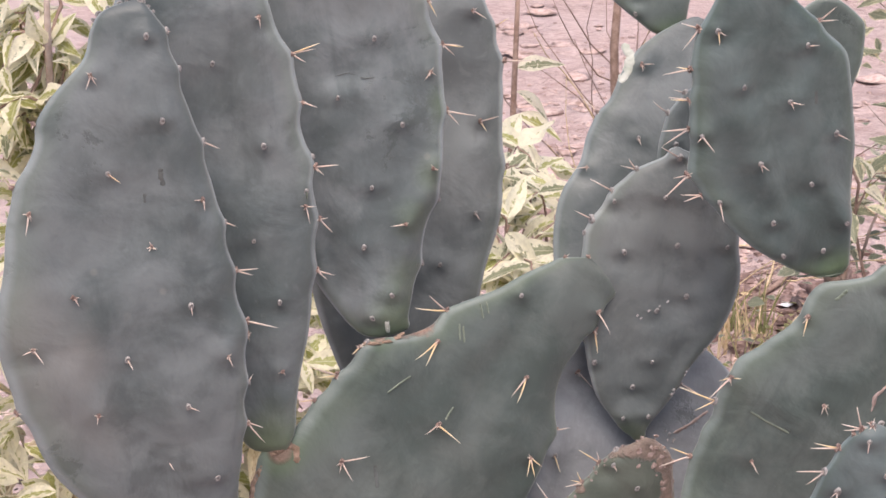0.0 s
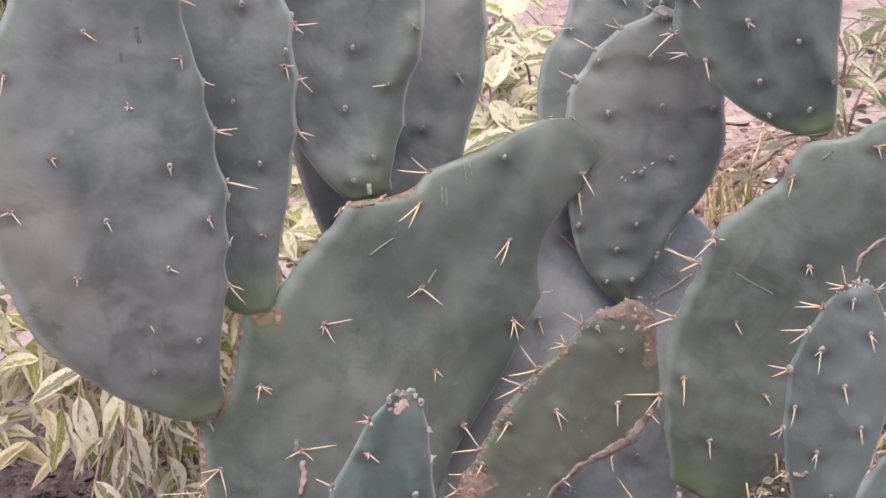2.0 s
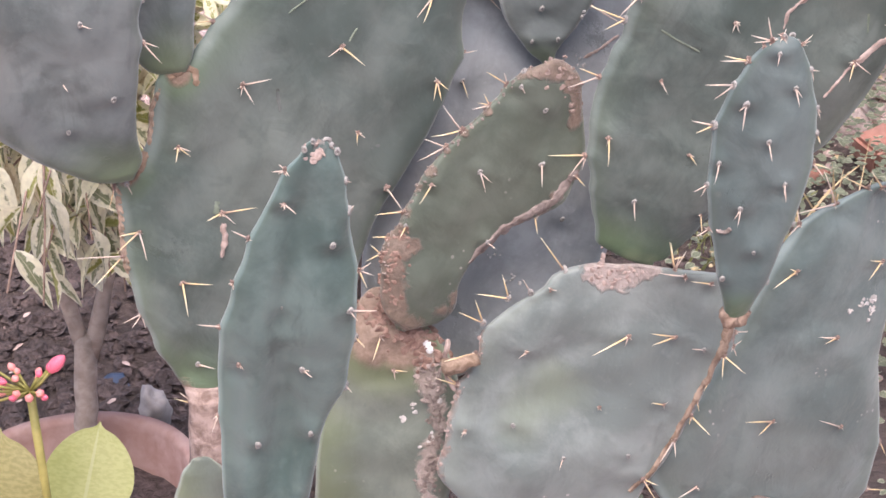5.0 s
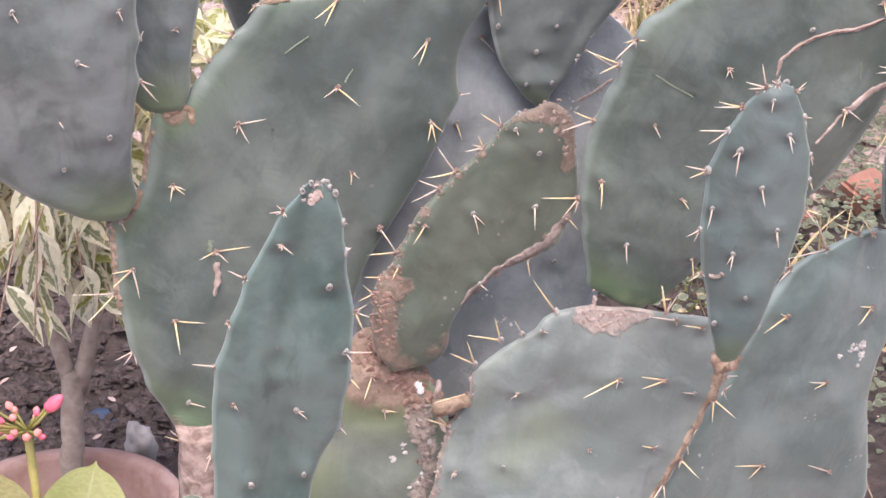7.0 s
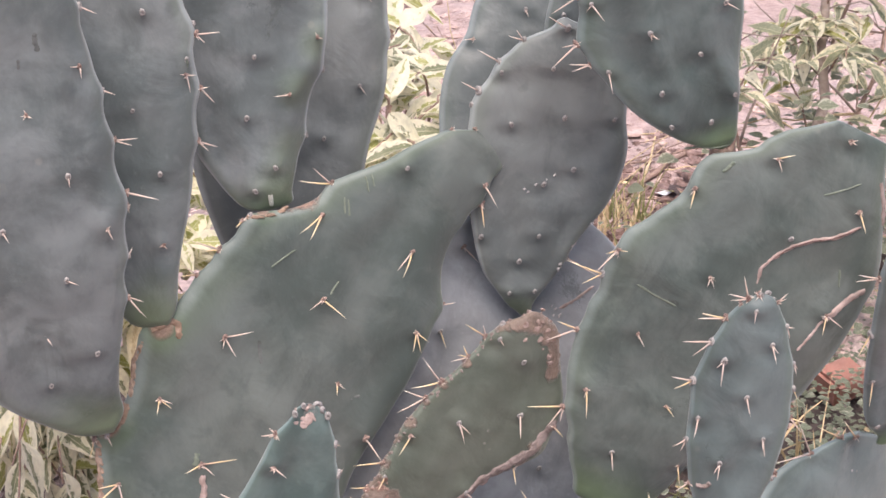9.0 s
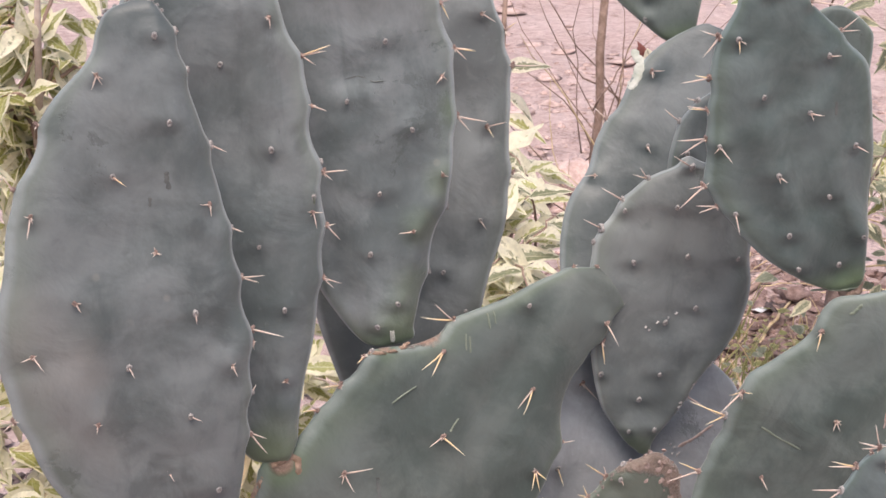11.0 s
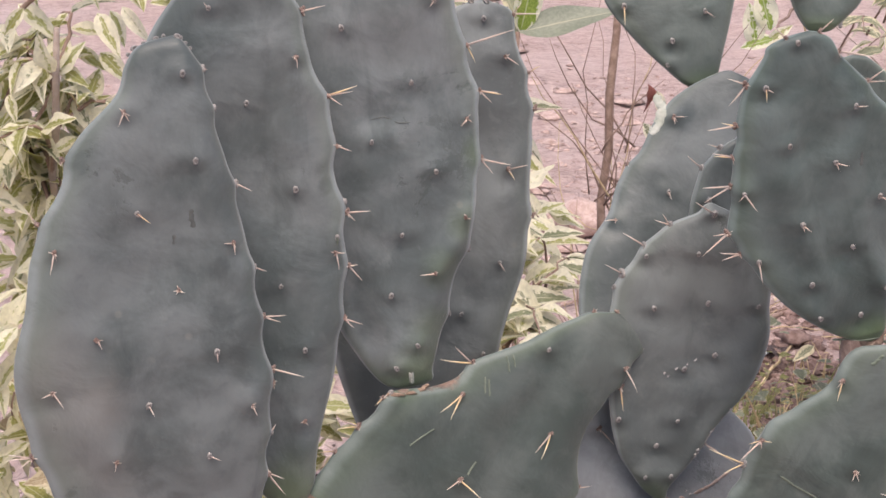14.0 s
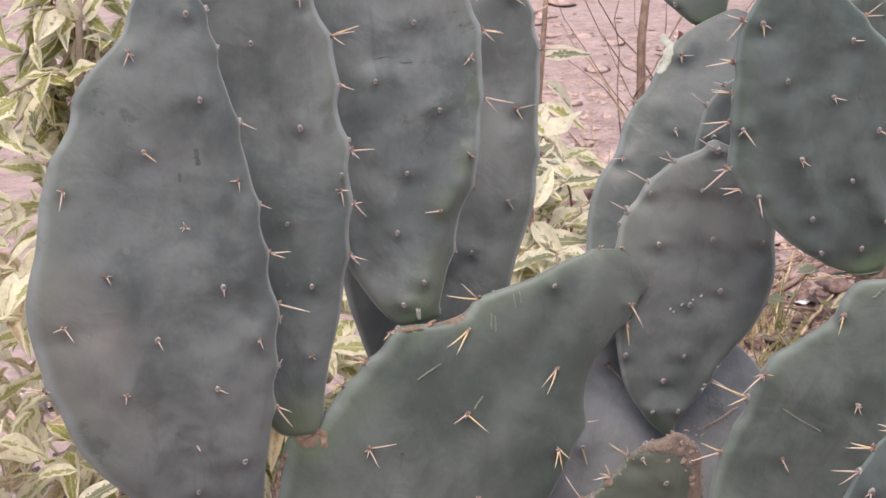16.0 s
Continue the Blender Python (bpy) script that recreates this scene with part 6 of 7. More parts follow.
def foliage(parent, label, boxes, size, mat, rnd, width):
    """The rest of a crown, past what can be counted, in one mesh."""
    shapes = [leaf_geo(width * k, fold, curl, wave, 1.6, 6) for k, fold, curl, wave in ((1.0, 0.35, 0.18, 0.15), (0.85, 0.6, 0.35, 0.25), (1.1, 0.2, 0.08, 0.3))]
    verts, faces, uvs = [], [], []
    for (x0, x1), (y0, y1), (z0, z1), number in boxes:
        for _ in range(number):
            p = Vector((rnd.uniform(x0, x1), rnd.uniform(y0, y1), rnd.uniform(z0, z1))) - parent.location
            ahead = (rnd.uniform(-1, 1), rnd.uniform(-0.9, 0.5), rnd.uniform(-0.8, 0.35))
            m = aim(p, ahead, (rnd.uniform(-0.6, 0.6), rnd.uniform(-0.9, 0.2), 0.8), size * rnd.uniform(0.6, 1.15))
            lv, lf, luv = rnd.choice(shapes)
            k = len(verts)
            verts += [m @ Vector(q) for q in lv]
            faces += [tuple(i + k for i in q) for q in lf]
            uvs += luv
    return tagged(obj("foliage", verts, faces, mat, parent, None, uvs), label, kind="stuff")


grow(fig, [((-0.54, -0.35), (0.45, 0.72), (0.88, 1.06), 16), ((-0.46, -0.35), (0.55, 0.66), (1.02, 1.12), 4), ((-0.55, -0.47), (0.50, 0.62), (1.04, 1.17), 4),
           ((-0.48, -0.34), (0.20, 0.50), (0.74, 1.0), 8),
           ((-0.28, -0.14), (0.45, 0.62), (0.66, 0.84), 6)], 0.063, FIG, rnd, 9, arm_points, 0.5)
grow(fig, [((-0.43, -0.29), (0.36, 0.55), (0.46, 0.62), 19), ((-0.35, -0.28), (0.40, 0.52), (0.44, 0.56), 9), ((-0.40, -0.26), (0.03, 0.30), (0.60, 0.71), 6)], 0.068, CREAM, rnd, 9, arm_points, 1.9)


def fig_leaf(meshes, foot, tip):
    """A leaf of the upper fig from its foot to its tip, its face turned to the light."""
    way = Vector(tip) - Vector(foot)
    put_leaf(fig, rnd.choice(meshes), foot, way, (rnd.uniform(-0.35, 0.35), -0.9, rnd.uniform(0.35, 0.8)), way.length * 1.06)


HALF = FIG[:3] + PALE[:2]
fig_leaf(FIG[:4], (-0.389, 0.519, 1.214), (-0.364, 0.494, 1.175))
fig_leaf(FIG[:4], (-0.357, 0.532, 1.244), (-0.342, 0.509, 1.224))
fig_leaf(HALF, (-0.360, 0.505, 1.223), (-0.334, 0.493, 1.190))
fig_leaf(PALE, (-0.384, 0.573, 1.209), (-0.368, 0.579, 1.168))
fig_leaf(PALE, (-0.338, 0.561, 1.219), (-0.294, 0.541, 1.227))
fig_leaf(HALF, (-0.479, 0.543, 1.219), (-0.434, 0.525, 1.187))
fig_leaf(PALE, (-0.440, 0.514, 1.147), (-0.450, 0.489, 1.191))
fig_leaf(PALE, (-0.440, 0.517, 1.145), (-0.408, 0.529, 1.180))
fig_leaf(FIG[:4], (-0.425, 0.566, 1.169), (-0.389, 0.573, 1.143))
fig_leaf(FIG[:4], (-0.395, 0.564, 1.163), (-0.360, 0.543, 1.135))
fig_leaf(HALF, (-0.434, 0.525, 1.153), (-0.403, 0.523, 1.134))
fig_leaf(FIG[:4], (-0.490, 0.559, 1.120), (-0.458, 0.567, 1.145))
fig_leaf(HALF, (-0.503, 0.570, 1.151), (-0.476, 0.544, 1.129))
fig_leaf(FIG[:4], (-0.436, 0.548, 1.129), (-0.421, 0.549, 1.095))
fig_leaf(HALF, (-0.433, 0.540, 1.134), (-0.448, 0.518, 1.088))
fig_leaf(HALF, (-0.418, 0.538, 1.071), (-0.444, 0.512, 1.061))
fig_leaf(FIG[:4], (-0.487, 0.575, 1.055), (-0.458, 0.584, 1.019))
fig_leaf(PALE, (-0.490, 0.544, 1.086), (-0.456, 0.527, 1.068))
fig_leaf(PALE, (-0.473, 0.573, 1.016), (-0.436, 0.568, 1.031))
fig_leaf(HALF, (-0.506, 0.571, 1.015), (-0.476, 0.579, 0.997))
fig_leaf(PALE, (-0.409, 0.541, 1.090), (-0.381, 0.529, 1.113))
fig_leaf(FIG[:4], (-0.464, 0.548, 1.243), (-0.460, 0.537, 1.219))
fig_leaf(FIG[:4], (-0.488, 0.513, 1.124), (-0.479, 0.497, 1.099))
fig_leaf(FIG[:4], (-0.422, 0.565, 1.100), (-0.398, 0.537, 1.119))
fig_leaf(FIG[:4], (-0.465, 0.504, 1.220), (-0.488, 0.502, 1.192))
fig_leaf(PALE, (-0.396, 0.522, 1.239), (-0.387, 0.516, 1.220))
fig_leaf(HALF, (-0.493, 0.538, 1.055), (-0.472, 0.523, 1.029))
fig_leaf(PALE, (-0.481, 0.580, 0.987), (-0.497, 0.559, 0.971))
tube("twig", [Vector(q) for q in ((-0.507, 0.54, 1.000), (-0.479, 0.54, 1.063), (-0.446, 0.54, 1.122), (-0.444, 0.54, 1.141))], 0.0034, 0.0018, TWIG, fig, 6)
tube("twig", [Vector(q) for q in ((-0.443, 0.54, 1.128), (-0.436, 0.54, 1.133), (-0.422, 0.54, 1.115), (-0.409, 0.54, 1.091))], 0.0016, 0.0010, STRAW, fig, 6)
tube("twig", [Vector(q) for q in ((-0.440, 0.54, 1.100), (-0.422, 0.54, 1.097), (-0.406, 0.54, 1.093))], 0.0014, 0.0009, STRAW, fig, 6)
# the twig that reaches out level above the bed
leafy_twig(fig, (-0.489, 0.534, 1.194), (-0.295, 0.536, 1.226), 5, 0.050, FIG, rnd, 0.0032, 0.9, None, 0.25)
foliage(fig, "dense inner leaves with cream margins", [((-0.60, -0.35), (0.45, 0.75), (0.85, 1.06), 30), ((-0.68, -0.46), (0.40, 0.75), (0.92, 1.14), 22), 
        ((-0.50, -0.33), (0.25, 0.60), (0.70, 0.90), 85), ((-0.30, -0.12), (0.46, 0.66), (0.62, 0.88), 60)], 0.066, FIG_LEAF, rnd, 0.42)
foliage(fig, "pale cream leaves low on the tree", [((-0.20, -0.12), (0.46, 0.60), (0.755, 0.84), 40), ((-0.62, -0.42), (0.30, 0.60), (0.55, 0.96), 150), ((-0.28, -0.13), (0.46, 0.66), (0.58, 0.86), 45)], 0.064, PALE_LEAF, rnd, 0.38)
foliage(fig, "withered straw-coloured leaves among the green", [((-0.58, -0.38), (0.25, 0.60), (0.58, 0.90), 120), ((-0.28, -0.13), (0.46, 0.66), (0.56, 0.82), 40)], 0.060, DRY_LEAF, rnd, 0.34)

# ---- shrubs behind ----
shrub = thing("variegated_shrub", (0.10, 0.95, 0.0), "pale yellow and cream variegated shrub behind the cactus", "shrub")
rnd = random.Random(33)
hubs = []
for i, top in enumerate(((0.08, 0.82, 0.72), (0.14, 0.98, 0.70), (0.10, 1.15, 0.80))):
    pts = bent((0.10 + 0.02 * i, 0.95 + 0.03 * i, -0.02), top, 8, (0.02, 0, 0), 0.02, 60 + i)
    limb("stem", pts, 0.009, 0.004, shrub, TWIG, i)
    hubs += pts[5:]
grow(shrub, [((0.03, 0.19), (0.66, 0.95), (0.74, 0.90), 9), ((0.08, 0.20), (0.85, 1.25), (0.78, 0.94), 6), ((0.05, 0.15), (0.70, 0.9), (0.60, 0.74), 4)], 0.075, PALE + CREAM[:2], rnd, 8, hubs, 0.6)

broad = thing("broad_leaved_shrub", (0.12, 1.48, 0.0), "shrub with long pointed cream-edged leaves", "shrub")
stem_pts = bent((0.12, 1.48, -0.02), (0.132, 1.462, 1.05), 10, (-0.015, 0, 0), 0.01, 5)
limb("stem", stem_pts, 0.009, 0.004, broad, TWIG, 4)
put_leaf(broad, leaf_mesh("sage_leaf", SAGE_LEAF, 0.34, 0.25, 0.05, 0.1, 1.6, 16), (0.134, 1.460, 1.050), (0.155, 0.0, 0.040), (0.0, -0.75, 0.7), 0.165)
put_leaf(broad, leaf_mesh("fresh_leaf", FRESH_LEAF, 0.42, 0.3, 0.1, 0.15, 1.6, 16), (0.136, 1.462, 1.050), (0.02, 0.0, 0.09), (0.25, -0.9, 0.3), 0.120)
put_leaf(broad, BROAD[1], (0.134, 1.464, 1.045), (-0.09, 0.03, 0.06), (0.0, -0.7, 0.7), 0.130)
put_leaf(broad, BROAD[3], (0.134, 1.464, 1.055), (-0.03, 0.05, 0.09), (0.0, -0.6, 0.5), 0.120)
rnd = random.Random(44)
for z in (0.88, 0.80, 0.92, 0.70, 0.84):
    put_leaf(broad, rnd.choice(CREAM), (0.127, 1.47, z), (rnd.uniform(0.3, 1), rnd.uniform(-0.5, 0.2), rnd.uniform(-0.5, 0.3)), (0.1, -0.6, 0.8), 0.085)

bare = thing("bare_shrub", (0.31, 1.62, 0.0), "leafless brown shrub with one stout stem and thin twigs", "shrub")
rnd = random.Random(55)
main = bent((0.262, 1.50, -0.03), (0.325, 1.70, 1.30), 14, (0.004, 0, 0), 0.014, 9)
limb("stem", main, 0.0095, 0.0065, bare, TWIG, 2)
for i in range(70):
    p = main[rnd.randint(1, 9)] + Vector((rnd.uniform(-0.02, 0.06), rnd.uniform(-0.05, 0.05), 0))
    d = Vector((rnd.uniform(-0.8, 1.0), rnd.uniform(-0.3, 0.3), rnd.uniform(0.3, 1.0))).normalized() * rnd.uniform(0.16, 0.48)
    q = bent(p, p + d, 6, (rnd.uniform(-0.03, 0.03), 0, rnd.uniform(-0.03, 0.03)), 0.018, 100 + i)
    tube("twig", q, rnd.uniform(0.0012, 0.0026), 0.0006, STRAW if i % 3 == 0 else TWIG, bare, 6)
put_leaf(bare, leaf_mesh("dry_leaf", RED_LEAF, 0.5, 0.6, 0.3, 0.3), (0.350, 1.473, 0.965), (0.15, 0, -1), (0.8, -0.6, 0.2), 0.050)
put_leaf(bare, CREAM[0], (0.365, 1.465, 0.955), (0.25, -0.1, -1), (0.1, -1, 0.2), 0.050)
put_leaf(bare, CREAM[0], (0.345, 1.470, 0.900), (0.5, -0.1, -0.8), (0.1, -1, 0.4), 0.050)

right = thing("variegated_shrub", (0.97, 2.2, 0.0), "open shrub with pale-edged green leaves and thin stems", "shrub")
rnd = random.Random(66)
hubs = []
for i, (a, b, r) in enumerate((((1.03, 2.17, -0.02), (1.09, 2.25, 1.05), 0.015), ((0.99, 2.19, -0.02), (1.18, 2.30, 0.95), 0.006),
                               ((0.93, 2.15, -0.02), (0.72, 2.0, 1.08), 0.0045), ((0.98, 2.16, -0.02), (1.36, 2.5, 0.70), 0.008))):
    pts = bent(a, b, 12, (0.02, 0, 0.02), 0.03, 70 + i)
    limb("stem", pts, r, r * 0.4, right, BARK if i == 0 else TWIG, i)
    hubs += pts[4:]
grow(right, [((0.82, 1.40), (1.95, 2.6), (0.30, 0.72), 9), ((0.84, 1.30), (1.95, 2.35), (0.36, 0.62), 8), ((0.80, 1.30), (2.0, 2.4), (0.72, 1.10), 9)], 0.078, BROAD + CREAM, rnd, 9, hubs, 0.3)
for i in range(20):
    # bare side twigs
    p = rnd.choice(hubs)
    q = p + Vector((rnd.uniform(-0.30, 0.35), rnd.uniform(-0.2, 0.2), rnd.uniform(-0.05, 0.35)))
    tube("twig", bent(p, q, 6, (rnd.uniform(-0.03, 0.03), 0, rnd.uniform(-0.03, 0.03)), 0.02, 300 + i), rnd.uniform(0.0018, 0.004), 0.0008, BARK if i % 3 else STRAW, right, 6)
# a shoot with three broad leaves, cream-edged, reaching out beside the cactus
tube("twig", bent((0.72, 2.0, 1.02), (0.60, 1.752, 0.985), 8, (0, 0, 0.02), 0.01, 41), 0.0035, 0.0018, TWIG, right, 6)
WIDE = [leaf_mesh("fresh_leaf", FRESH_LEAF, 0.62 * k, 0.2, 0.1, 0.2, 1.6, 14) for k in (1.0, 0.85)]
put_leaf(right, WIDE[0], (0.581, 1.752, 0.986), (-0.012, 0.0, 0.065), (0.15, -0.95, 0.2), 0.078)
put_leaf(right, WIDE[1], (0.606, 1.752, 1.012), (-0.022, 0.01, 0.080), (-0.1, -0.9, 0.3), 0.088)
put_leaf(right, WIDE[1], (0.612, 1.752, 0.998), (-0.054, -0.01, -0.012), (0.0, -0.8, 0.6), 0.062)
put_leaf(right, PALE[0], (0.602, 1.752, 0.992), (0.05, 0.0, 0.035), (0.0, -0.9, 0.3), 0.055)
leafy_twig(right, (0.80, 2.02, 0.93), (0.815, 1.90, 0.99), 9, 0.055, BROAD, rnd, 0.0026, 0.3)
leafy_twig(right, (0.86, 2.05, 0.96), (0.855, 1.90, 1.05), 10, 0.055, BROAD + FRESH[:1], rnd, 0.0026, 0.3)
leafy_twig(right, (0.90, 2.08, 0.98), (0.900, 1.92, 1.03), 9, 0.055, BROAD, rnd, 0.0026, 0.3)
foliage(right, "inner leaves with pale edges", [((0.80, 1.45), (2.0, 2.6), (0.25, 0.75), 70), ((0.85, 1.25), (2.1, 2.5), (0.75, 1.05), 40)], 0.070, BROAD_LEAF, rnd, 0.42)

# ---- low growth, straw and litter ----


def carpet(name, label, category, mat, count, area, size, seed, height, width=0.9, upright=0.3):
    """Many small leaves on short stalks in one mesh."""
    rnd = random.Random(seed)
    verts, faces, uvs = [], [], []
    lv, lf, luv = leaf_geo(width, 0.2, 0.12, 0.1, 0.3, 4)
    for _ in range(count):
        x, y = strewn(rnd, area)
        z = ground_height(x, y) + height * rnd.random() ** 1.6
        s = size * rnd.uniform(0.6, 1.3)
        a = rnd.random() * 6.28
        m = aim((x, y, z), (math.cos(a), math.sin(a), rnd.uniform(-0.2, upright)), (rnd.uniform(-0.4, 0.4), rnd.uniform(-0.6, 0.2), 1), s)
        k = len(verts)
        verts += [m @ Vector(p) for p in lv]
        faces += [tuple(i + k for i in q) for q in lf]
        uvs += luv
    return tagged(obj(name, verts, faces, mat, None, None, uvs), label, category, kind="stuff")


carpet("ground_cover", "low bluish-green round-leaved weeds between the stones", "weeds", CLOVER, 7500, (0.50, 1.8, 0.6, 2.1), 0.0165, 5, 0.16)
carpet("ground_cover", "dusty grey-green sprigs under the shrub", "weeds", CLOVER, 620, (0.85, 1.45, 1.85, 2.6), 0.036, 6, 0.55)
carpet("dry_litter", "dry leaf litter on the soil", "litter", STRAW, 700, (0.2, 2.2, 0.9, 3.4), 0.028, 7, 0.015, 0.45, 0.1)
carpet("ground_cover", "small green weeds beside the clay clods", "weeds", GRASS, 240, (0.72, 1.15, 2.3, 2.8), 0.026, 9, 0.05)
carpet("dry_litter", "dry leaf crumbs on the dark soil", "litter", PALE_CLOD, 90, (-1.0, 0.2, 0.45, 1.6), 0.020, 8, 0.02, 0.4, 0.1)


def tuft(name, label, place, count, length, seed, mat, spread=0.5):
    """A tuft of narrow blades, each a folded strip."""
    rnd = random.Random(seed)
    verts, faces, uvs = [], [], []
    for _ in range(count):
        a = rnd.random() * 6.28
        d = Vector((math.cos(a) * spread * rnd.random(), math.sin(a) * spread * rnd.random(), 1)).normalized()
        l = length * rnd.uniform(0.5, 1.1)
        base = Vector((rnd.uniform(-0.06, 0.06), rnd.uniform(-0.06, 0.06), -0.01))
        side = d.cross(Vector((rnd.random(), rnd.random(), 0.1))).normalized() * rnd.uniform(0.0022, 0.0045)
        fall = Vector((d.x, d.y, -0.5)) * l * rnd.uniform(0.1, 0.6)
        for i in range(6):
            f = i / 5
            c = base + d * l * f + fall * f * f
            for k in (-1, 0, 1):
                verts.append(c + side * k * (1 - 0.85 * f) + Vector((0, 0, 0.0015 * abs(k))))
                uvs.append((k, f))
            if i:
                j = len(verts) - 6
                faces += [(j, j + 1, j + 4, j + 3), (j + 1, j + 2, j + 5, j + 4)]
    ob = obj(name, verts, faces, mat, None, Matrix.Translation((place[0], place[1], ground_height(place[0], place[1]))), uvs)
    return tagged(ob, label, "grass", kind="stuff")


for i, (x, y) in enumerate(((0.70, 2.60), (0.75, 2.72), (0.55, 2.20), (0.70, 2.30), (0.78, 2.2), (0.80, 2.42), (0.92, 2.50), (1.04, 2.62), (0.98, 2.76), (1.12, 2.66))):
    tuft("straw_tuft", "tuft of dry yellow straw and green blades", (x, y), 22 if i < 5 else 9, 0.20 if i < 5 else 0.12, 80 + i, STRAW if i % 2 == 0 else GRASS)
for i, (x, y) in enumerate(((0.62, 1.05), (0.70, 1.15), (0.78, 1.28), (0.60, 1.3), (0.86, 1.1))):
    tuft("grass_tuft", "tuft of thin green grass blades", (x, y), 16, 0.20, 90 + i, GRASS if i % 2 else STRAW, 0.8)

brick = thing("broken_brick", (0.985, 1.63, 0.02), "broken salmon-red brick lying among weeds", "brick")


def block(name, size, mat, parent, seed, m=None, worn=0.12):
    """A chipped block with worn edges."""
    bm = bmesh.new()
    bmesh.ops.create_cube(bm, size=1.0)
    bmesh.ops.scale(bm, vec=size, verts=bm.verts)
    bmesh.ops.bevel(bm, geom=bm.edges[:], offset=min(size) * worn, segments=2, affect="EDGES")
    bmesh.ops.subdivide_edges(bm, edges=bm.edges[:], cuts=2, use_grid_fill=True)
    for v in bm.verts:
        v.co += v.co.normalized() * min(size) * 0.12 * noise.noise(v.co * 22 + Vector((seed, 0, 0)))
    me = bpy.data.meshes.new(name)
    bm.to_mesh(me)
    bm.free()
    me.materials.append(mat)
    ob = new(name, me)
    ob.parent = parent
    if m is not None:
        ob.matrix_basis = m
    return ob


block("chunk", (0.085, 0.07, 0.055), BRICK, brick, 3, pose(0, 0, 0.02, 14, -10, 25))
slab = thing("stone", (-0.318, 0.80, 0.0), "pale grey squarish stone standing on dark soil", "stone")
sv, sf = lump_geo(0.023, 5.3, 1.55, 0.45, 14, 18)
obj("body", sv, sf, STONE, slab, pose(0, 0, 0.035, 6, -5, 15))
block("chip", (0.04, 0.03, 0.025), BRICK, brick, 5, pose(-0.13, -0.06, -0.01, 5, 10, 50))

for i, (x, y, r, mat, label) in enumerate(((0.98, 2.95, 0.035, RED_CLOD, "reddish lump of clay"),
                                           (1.15, 2.7, 0.07, PALE_CLOD, "lump of dry clay"), (1.35, 3.1, 0.09, PALE_CLOD, "lump of dry clay"), (1.3, 2.2, 0.06, CLOD, "dark clod of damp soil"),
                                           (0.30, 3.9, 0.12, PALE_CLOD, "large lump of dry clay"), (0.52, 4.1, 0.10, PALE_CLOD, "large lump of dry clay"))):
    v, f = lump_geo(r, 31 + i, 0.7, 0.55, 12, 16)
    tagged(obj("stone", v, f, mat, None, pose(x, y, ground_height(x, y) + r * 0.4, 0, 0, 40 * i)), label, "stone")


def lying_stick(a, b, r, seed, mat=TWIG):
    a, b = Vector((*a, ground_height(*a) + r * 0.8)), Vector((*b, ground_height(*b) + r * 0.8))
    line = [a.lerp(b, i / 12) for i in range(13)]
    rest = 0.7 * max(ground_height(p.x, p.y) + r * 0.5 - p.z for p in line)
    a, b = a + Vector((0, 0, max(rest, 0))), b + Vector((0, 0, max(rest, 0)))
    base = thing("stick", a, "dry brown stick lying on the soil", "stick", "sticks on the ground")
    tube("branch", bent(a, b, 8, (0, 0, 0.006), 0.01, seed), r, r * 0.6, mat, base, 8)


for i, (x, y, r) in enumerate(((-0.545, 0.60, 0.055), (-0.575, 0.52, 0.05), (-0.50, 0.68, 0.05), (-0.60, 0.66, 0.06), (-0.56, 0.74, 0.05))):
    v, f = lump_geo(r, 61 + i, 0.8, 1.25, 22, 28)
    tagged(obj("soil_clod", v, f, CLOD, None, pose(x, y, ground_height(x, y) + r * 0.55, 0, 0, 70 * i)), "large dark clod of dug soil beside the pot", "clod", "clods of dug soil")
lying_stick((0.66, 2.73), (1.10, 3.37), 0.0095, 1)
lying_stick((0.72, 2.53), (0.98, 3.48), 0.0045, 2, STRAW)
lying_stick((0.82, 2.62), (0.98, 2.95), 0.005, 3, STRAW)
lying_stick((1.05, 2.2), (1.55, 2.45), 0.008, 4)
lying_stick((0.45, 3.4), (0.62, 3.9), 0.005, 5)
rnd = random.Random(91)
for i in range(26):
    x, y, a, l = rnd.uniform(0.25, 1.3) if i < 16 else rnd.uniform(0.7, 1.1), rnd.uniform(2.5, 4.6) if i < 16 else rnd.uniform(2.35, 3.1), rnd.uniform(-0.6, 1.6), rnd.uniform(0.12, 0.5)
    lying_stick((x, y), (x + l * math.cos(a), y + l * math.sin(a)), rnd.uniform(0.0015, 0.0035), 20 + i, TWIG if i % 3 else STRAW)
lying_stick((0.2, 3.0), (0.45, 3.3), 0.004, 6)


def scrap(place, size, mat, label, seed):
    """A crumpled scrap of sheet."""
    verts, faces = [], []
    for i in range(9):
        for k in range(9):
            x, y = (i / 8 - 0.5) * size, (k / 8 - 0.5) * size * 0.7
            verts.append((x, y, 0.35 * size * (0.5 + noise.noise((x * 30 + seed, y * 30, seed)))))
    for i in range(8):
        for k in range(8):
            j = i * 9 + k
            faces.append((j, j + 1, j + 10, j + 9))
    ob = obj("scrap", verts, faces, mat, None, pose(place[0], place[1], ground_height(*place) + 0.004, 0, 0, seed * 37))
    mod = ob.modifiers.new("thickness", "SOLIDIFY")
    mod.thickness = 0.0012
    return tagged(ob, label, "litter")


scrap((0.89, 2.90), 0.05, PAPER, "crumpled white scrap on the clay", 1)
scrap((0.915, 2.875), 0.07, CLOD, "crumpled black scrap on the clay", 2)
scrap((-0.40, 0.98), 0.045, PLASTIC, "dark blue plastic scrap on the soil", 3)
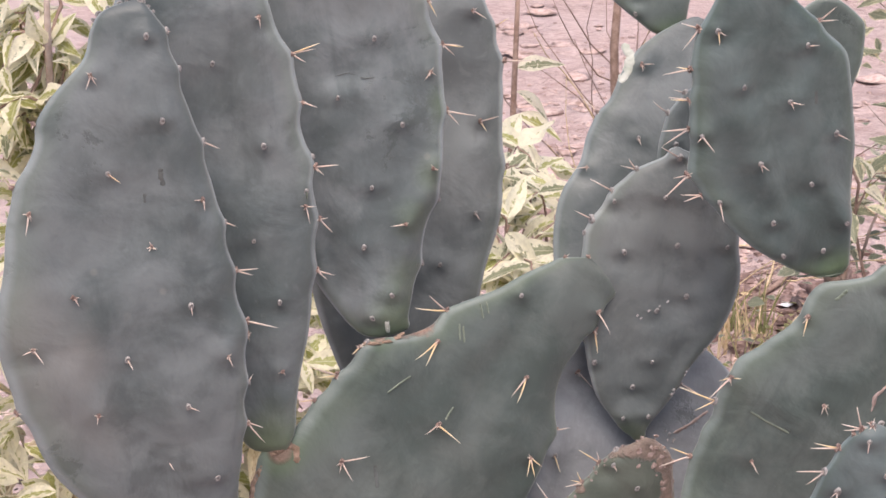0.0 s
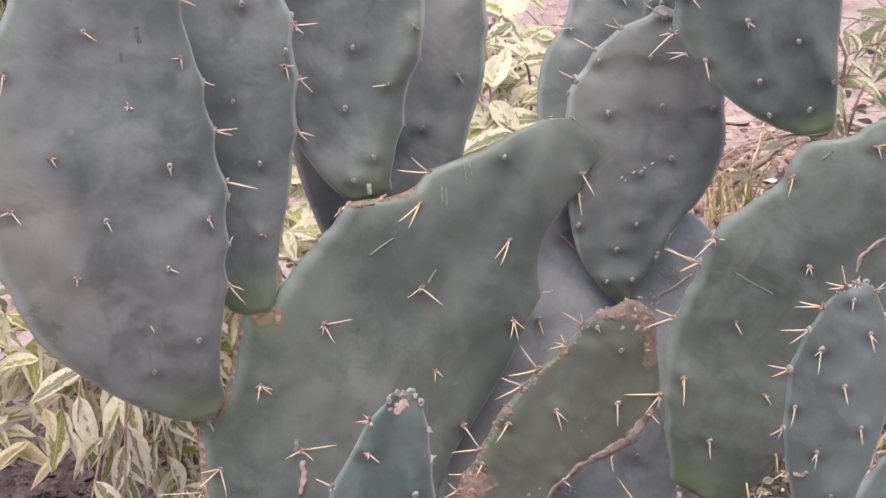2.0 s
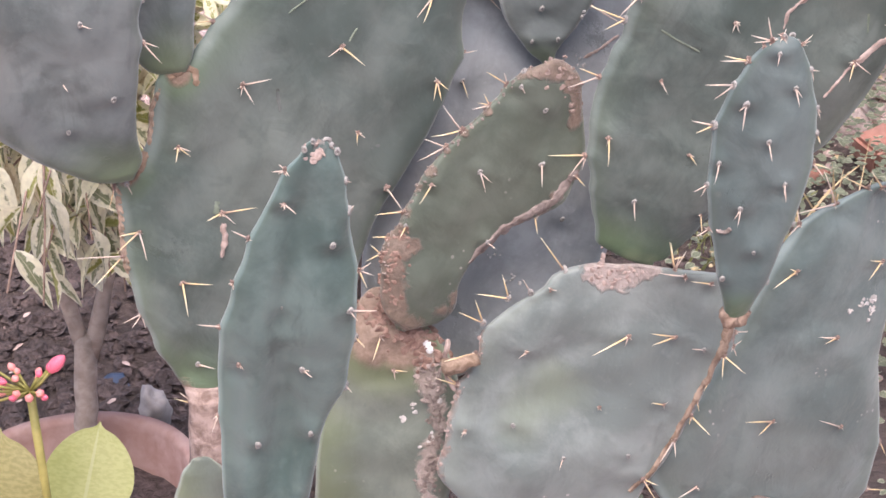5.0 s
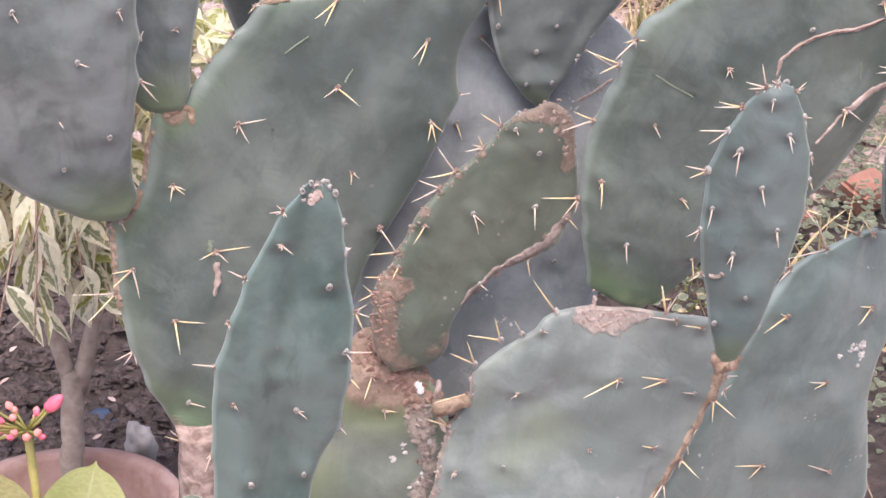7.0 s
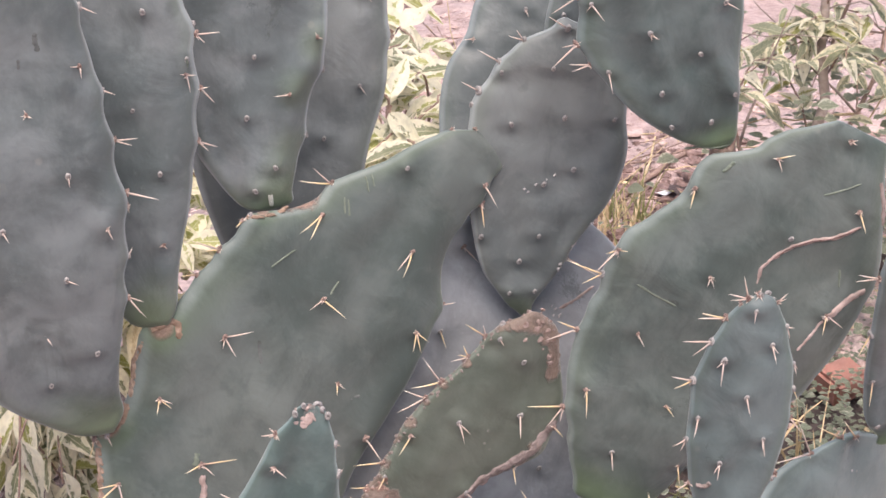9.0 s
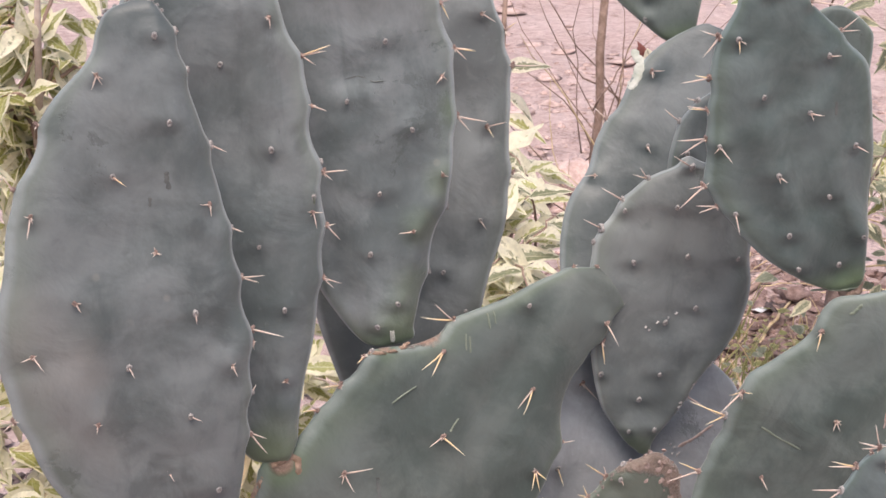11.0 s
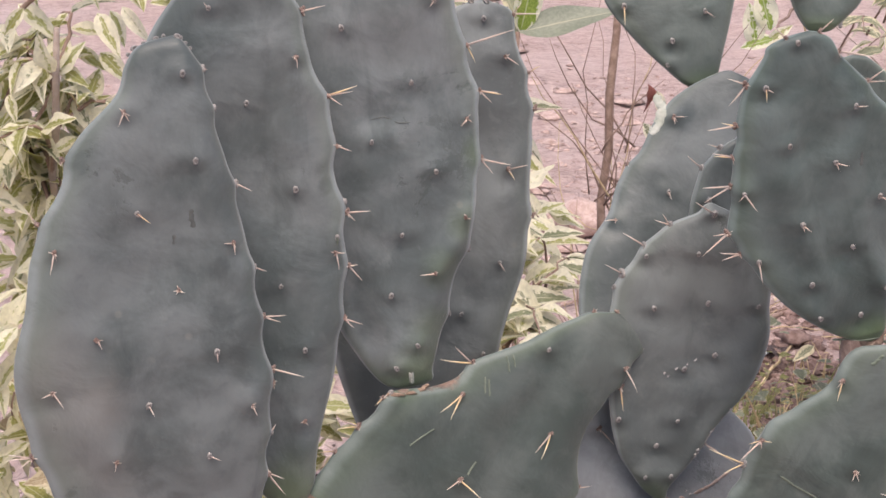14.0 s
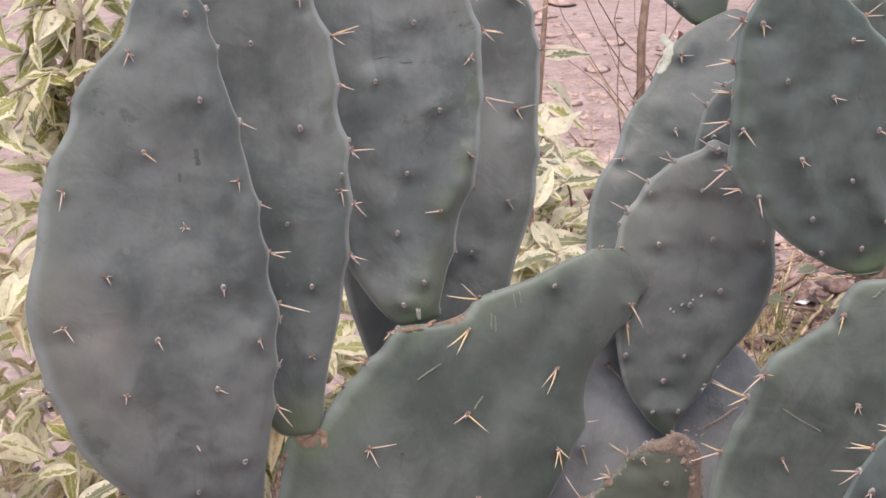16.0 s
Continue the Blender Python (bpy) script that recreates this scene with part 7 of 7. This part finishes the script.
scrap((-0.40, 0.84), 0.04, PLASTIC, "dark blue plastic scrap on the soil", 4)
scrap((0.085, 0.76), 0.035, PAPER, "small white scrap on the soil", 5)

# ---- pink-flowered plant close to the camera ----
flower = thing("flowering_plant", (-0.165, -0.66, 0.0), "young plant with pink flower buds and lime-green leaves", "plant")
stalk = bent((-0.165, -0.66, -0.02), (-0.1670, -0.640, 0.955), 14, (0.006, 0, 0), 0.004, 3)
limb("stem", stalk, 0.0036, 0.0022, flower, STEM, 1)


def bud(name, centre, axis, length, radius, mat):
    """A pointed bud along axis."""
    profile = [(0.12, 0.0), (0.55, 0.12), (0.95, 0.35), (1.0, 0.5), (0.8, 0.72), (0.45, 0.9), (0.05, 1.0)]
    verts, faces = [], []
    for r, z in profile:
        for k in range(10):
            t = 2 * math.pi * k / 10
            verts.append((r * math.cos(t) * (1 + 0.08 * math.cos(5 * t)), r * math.sin(t) * (1 + 0.08 * math.cos(5 * t)), z))
    for i in range(len(profile) - 1):
        for k in range(10):
            n = (k + 1) % 10
            faces.append((i * 10 + k, i * 10 + n, (i + 1) * 10 + n, (i + 1) * 10 + k))
    turn = Vector(axis).to_track_quat("Z", "Y").to_matrix().to_4x4()
    m = Matrix.Translation(Vector(centre) - flower.location) @ turn @ Matrix.Diagonal((radius, radius, length, 1))
    return obj(name, verts, faces, mat, flower, m)


rnd = random.Random(77)
HEAD = Vector((-0.1670, -0.640, 0.955))
for i in range(24):
    off = Vector((rnd.uniform(-0.021, 0.011), rnd.uniform(-0.010, 0.010), rnd.uniform(-0.003, 0.011)))
    tube("pedicel", [HEAD, HEAD + off * 0.6, HEAD + off], 0.0009, 0.0007, STEM, flower, 6)
    bud("bud", HEAD + off, off + Vector((0, 0, 0.004)), rnd.uniform(0.004, 0.0065), rnd.uniform(0.0016, 0.0024), BUDS if i % 3 else PETAL)
tube("pedicel", [HEAD, HEAD + Vector((0.006, 0, 0.005)), HEAD + Vector((0.0105, 0.002, 0.010))], 0.001, 0.0008, STEM, flower, 6)
tagged(bud("flower_bud", HEAD + Vector((0.0105, 0.002, 0.010)), (0.7, 0, 0.75), 0.0135, 0.0036, PETAL), "deep pink opening bud")
tagged(bud("flower_bud", HEAD + Vector((-0.011, 0.0, 0.006)), (-1, 0.1, 0.1), 0.013, 0.0032, PETAL), "deep pink opening bud")
big = leaf_mesh("lime_leaf", LIME_LEAF, 0.80, 0.16, 0.06, 0.06, 1.0, 26)
for v in big.vertices:
    # broad and rounded, then a narrow drip tip
    f = v.co.y
    full = 0.47 * max(0.0, math.sin(math.pi * min(1.0, f / 0.93) ** 0.72)) ** 0.48 if f < 0.93 else 0.0
    now = 0.40 * (math.sin(math.pi * f ** 0.8) ** 0.85) * (1 - 0.25 * f) + 0.004
    v.co.x *= max(full, 0.035 * min(1.0, (1.02 - f) / 0.1)) / now
olive = big.copy()
olive.materials[0] = OLIVE_LEAF
LEAF_A, LEAF_B = Vector((-0.1530, -0.618, 0.862)), Vector((-0.206, -0.618, 0.842))
for place, ahead, face, size in ((LEAF_A, (0.012, 0.049, 0.046), (0.15, -0.85, 0.5), 0.053), (LEAF_B, (0.006, 0.040, 0.052), (0.3, -0.7, 0.5), 0.066)):
    tube("leaf_stalk", bent((-0.163, -0.655, 0.76), place, 5, (0, 0, 0.004)), 0.0016, 0.0012, STEM, flower, 6)
    put_leaf(flower, big if place is LEAF_A else olive, place, ahead, face, size)
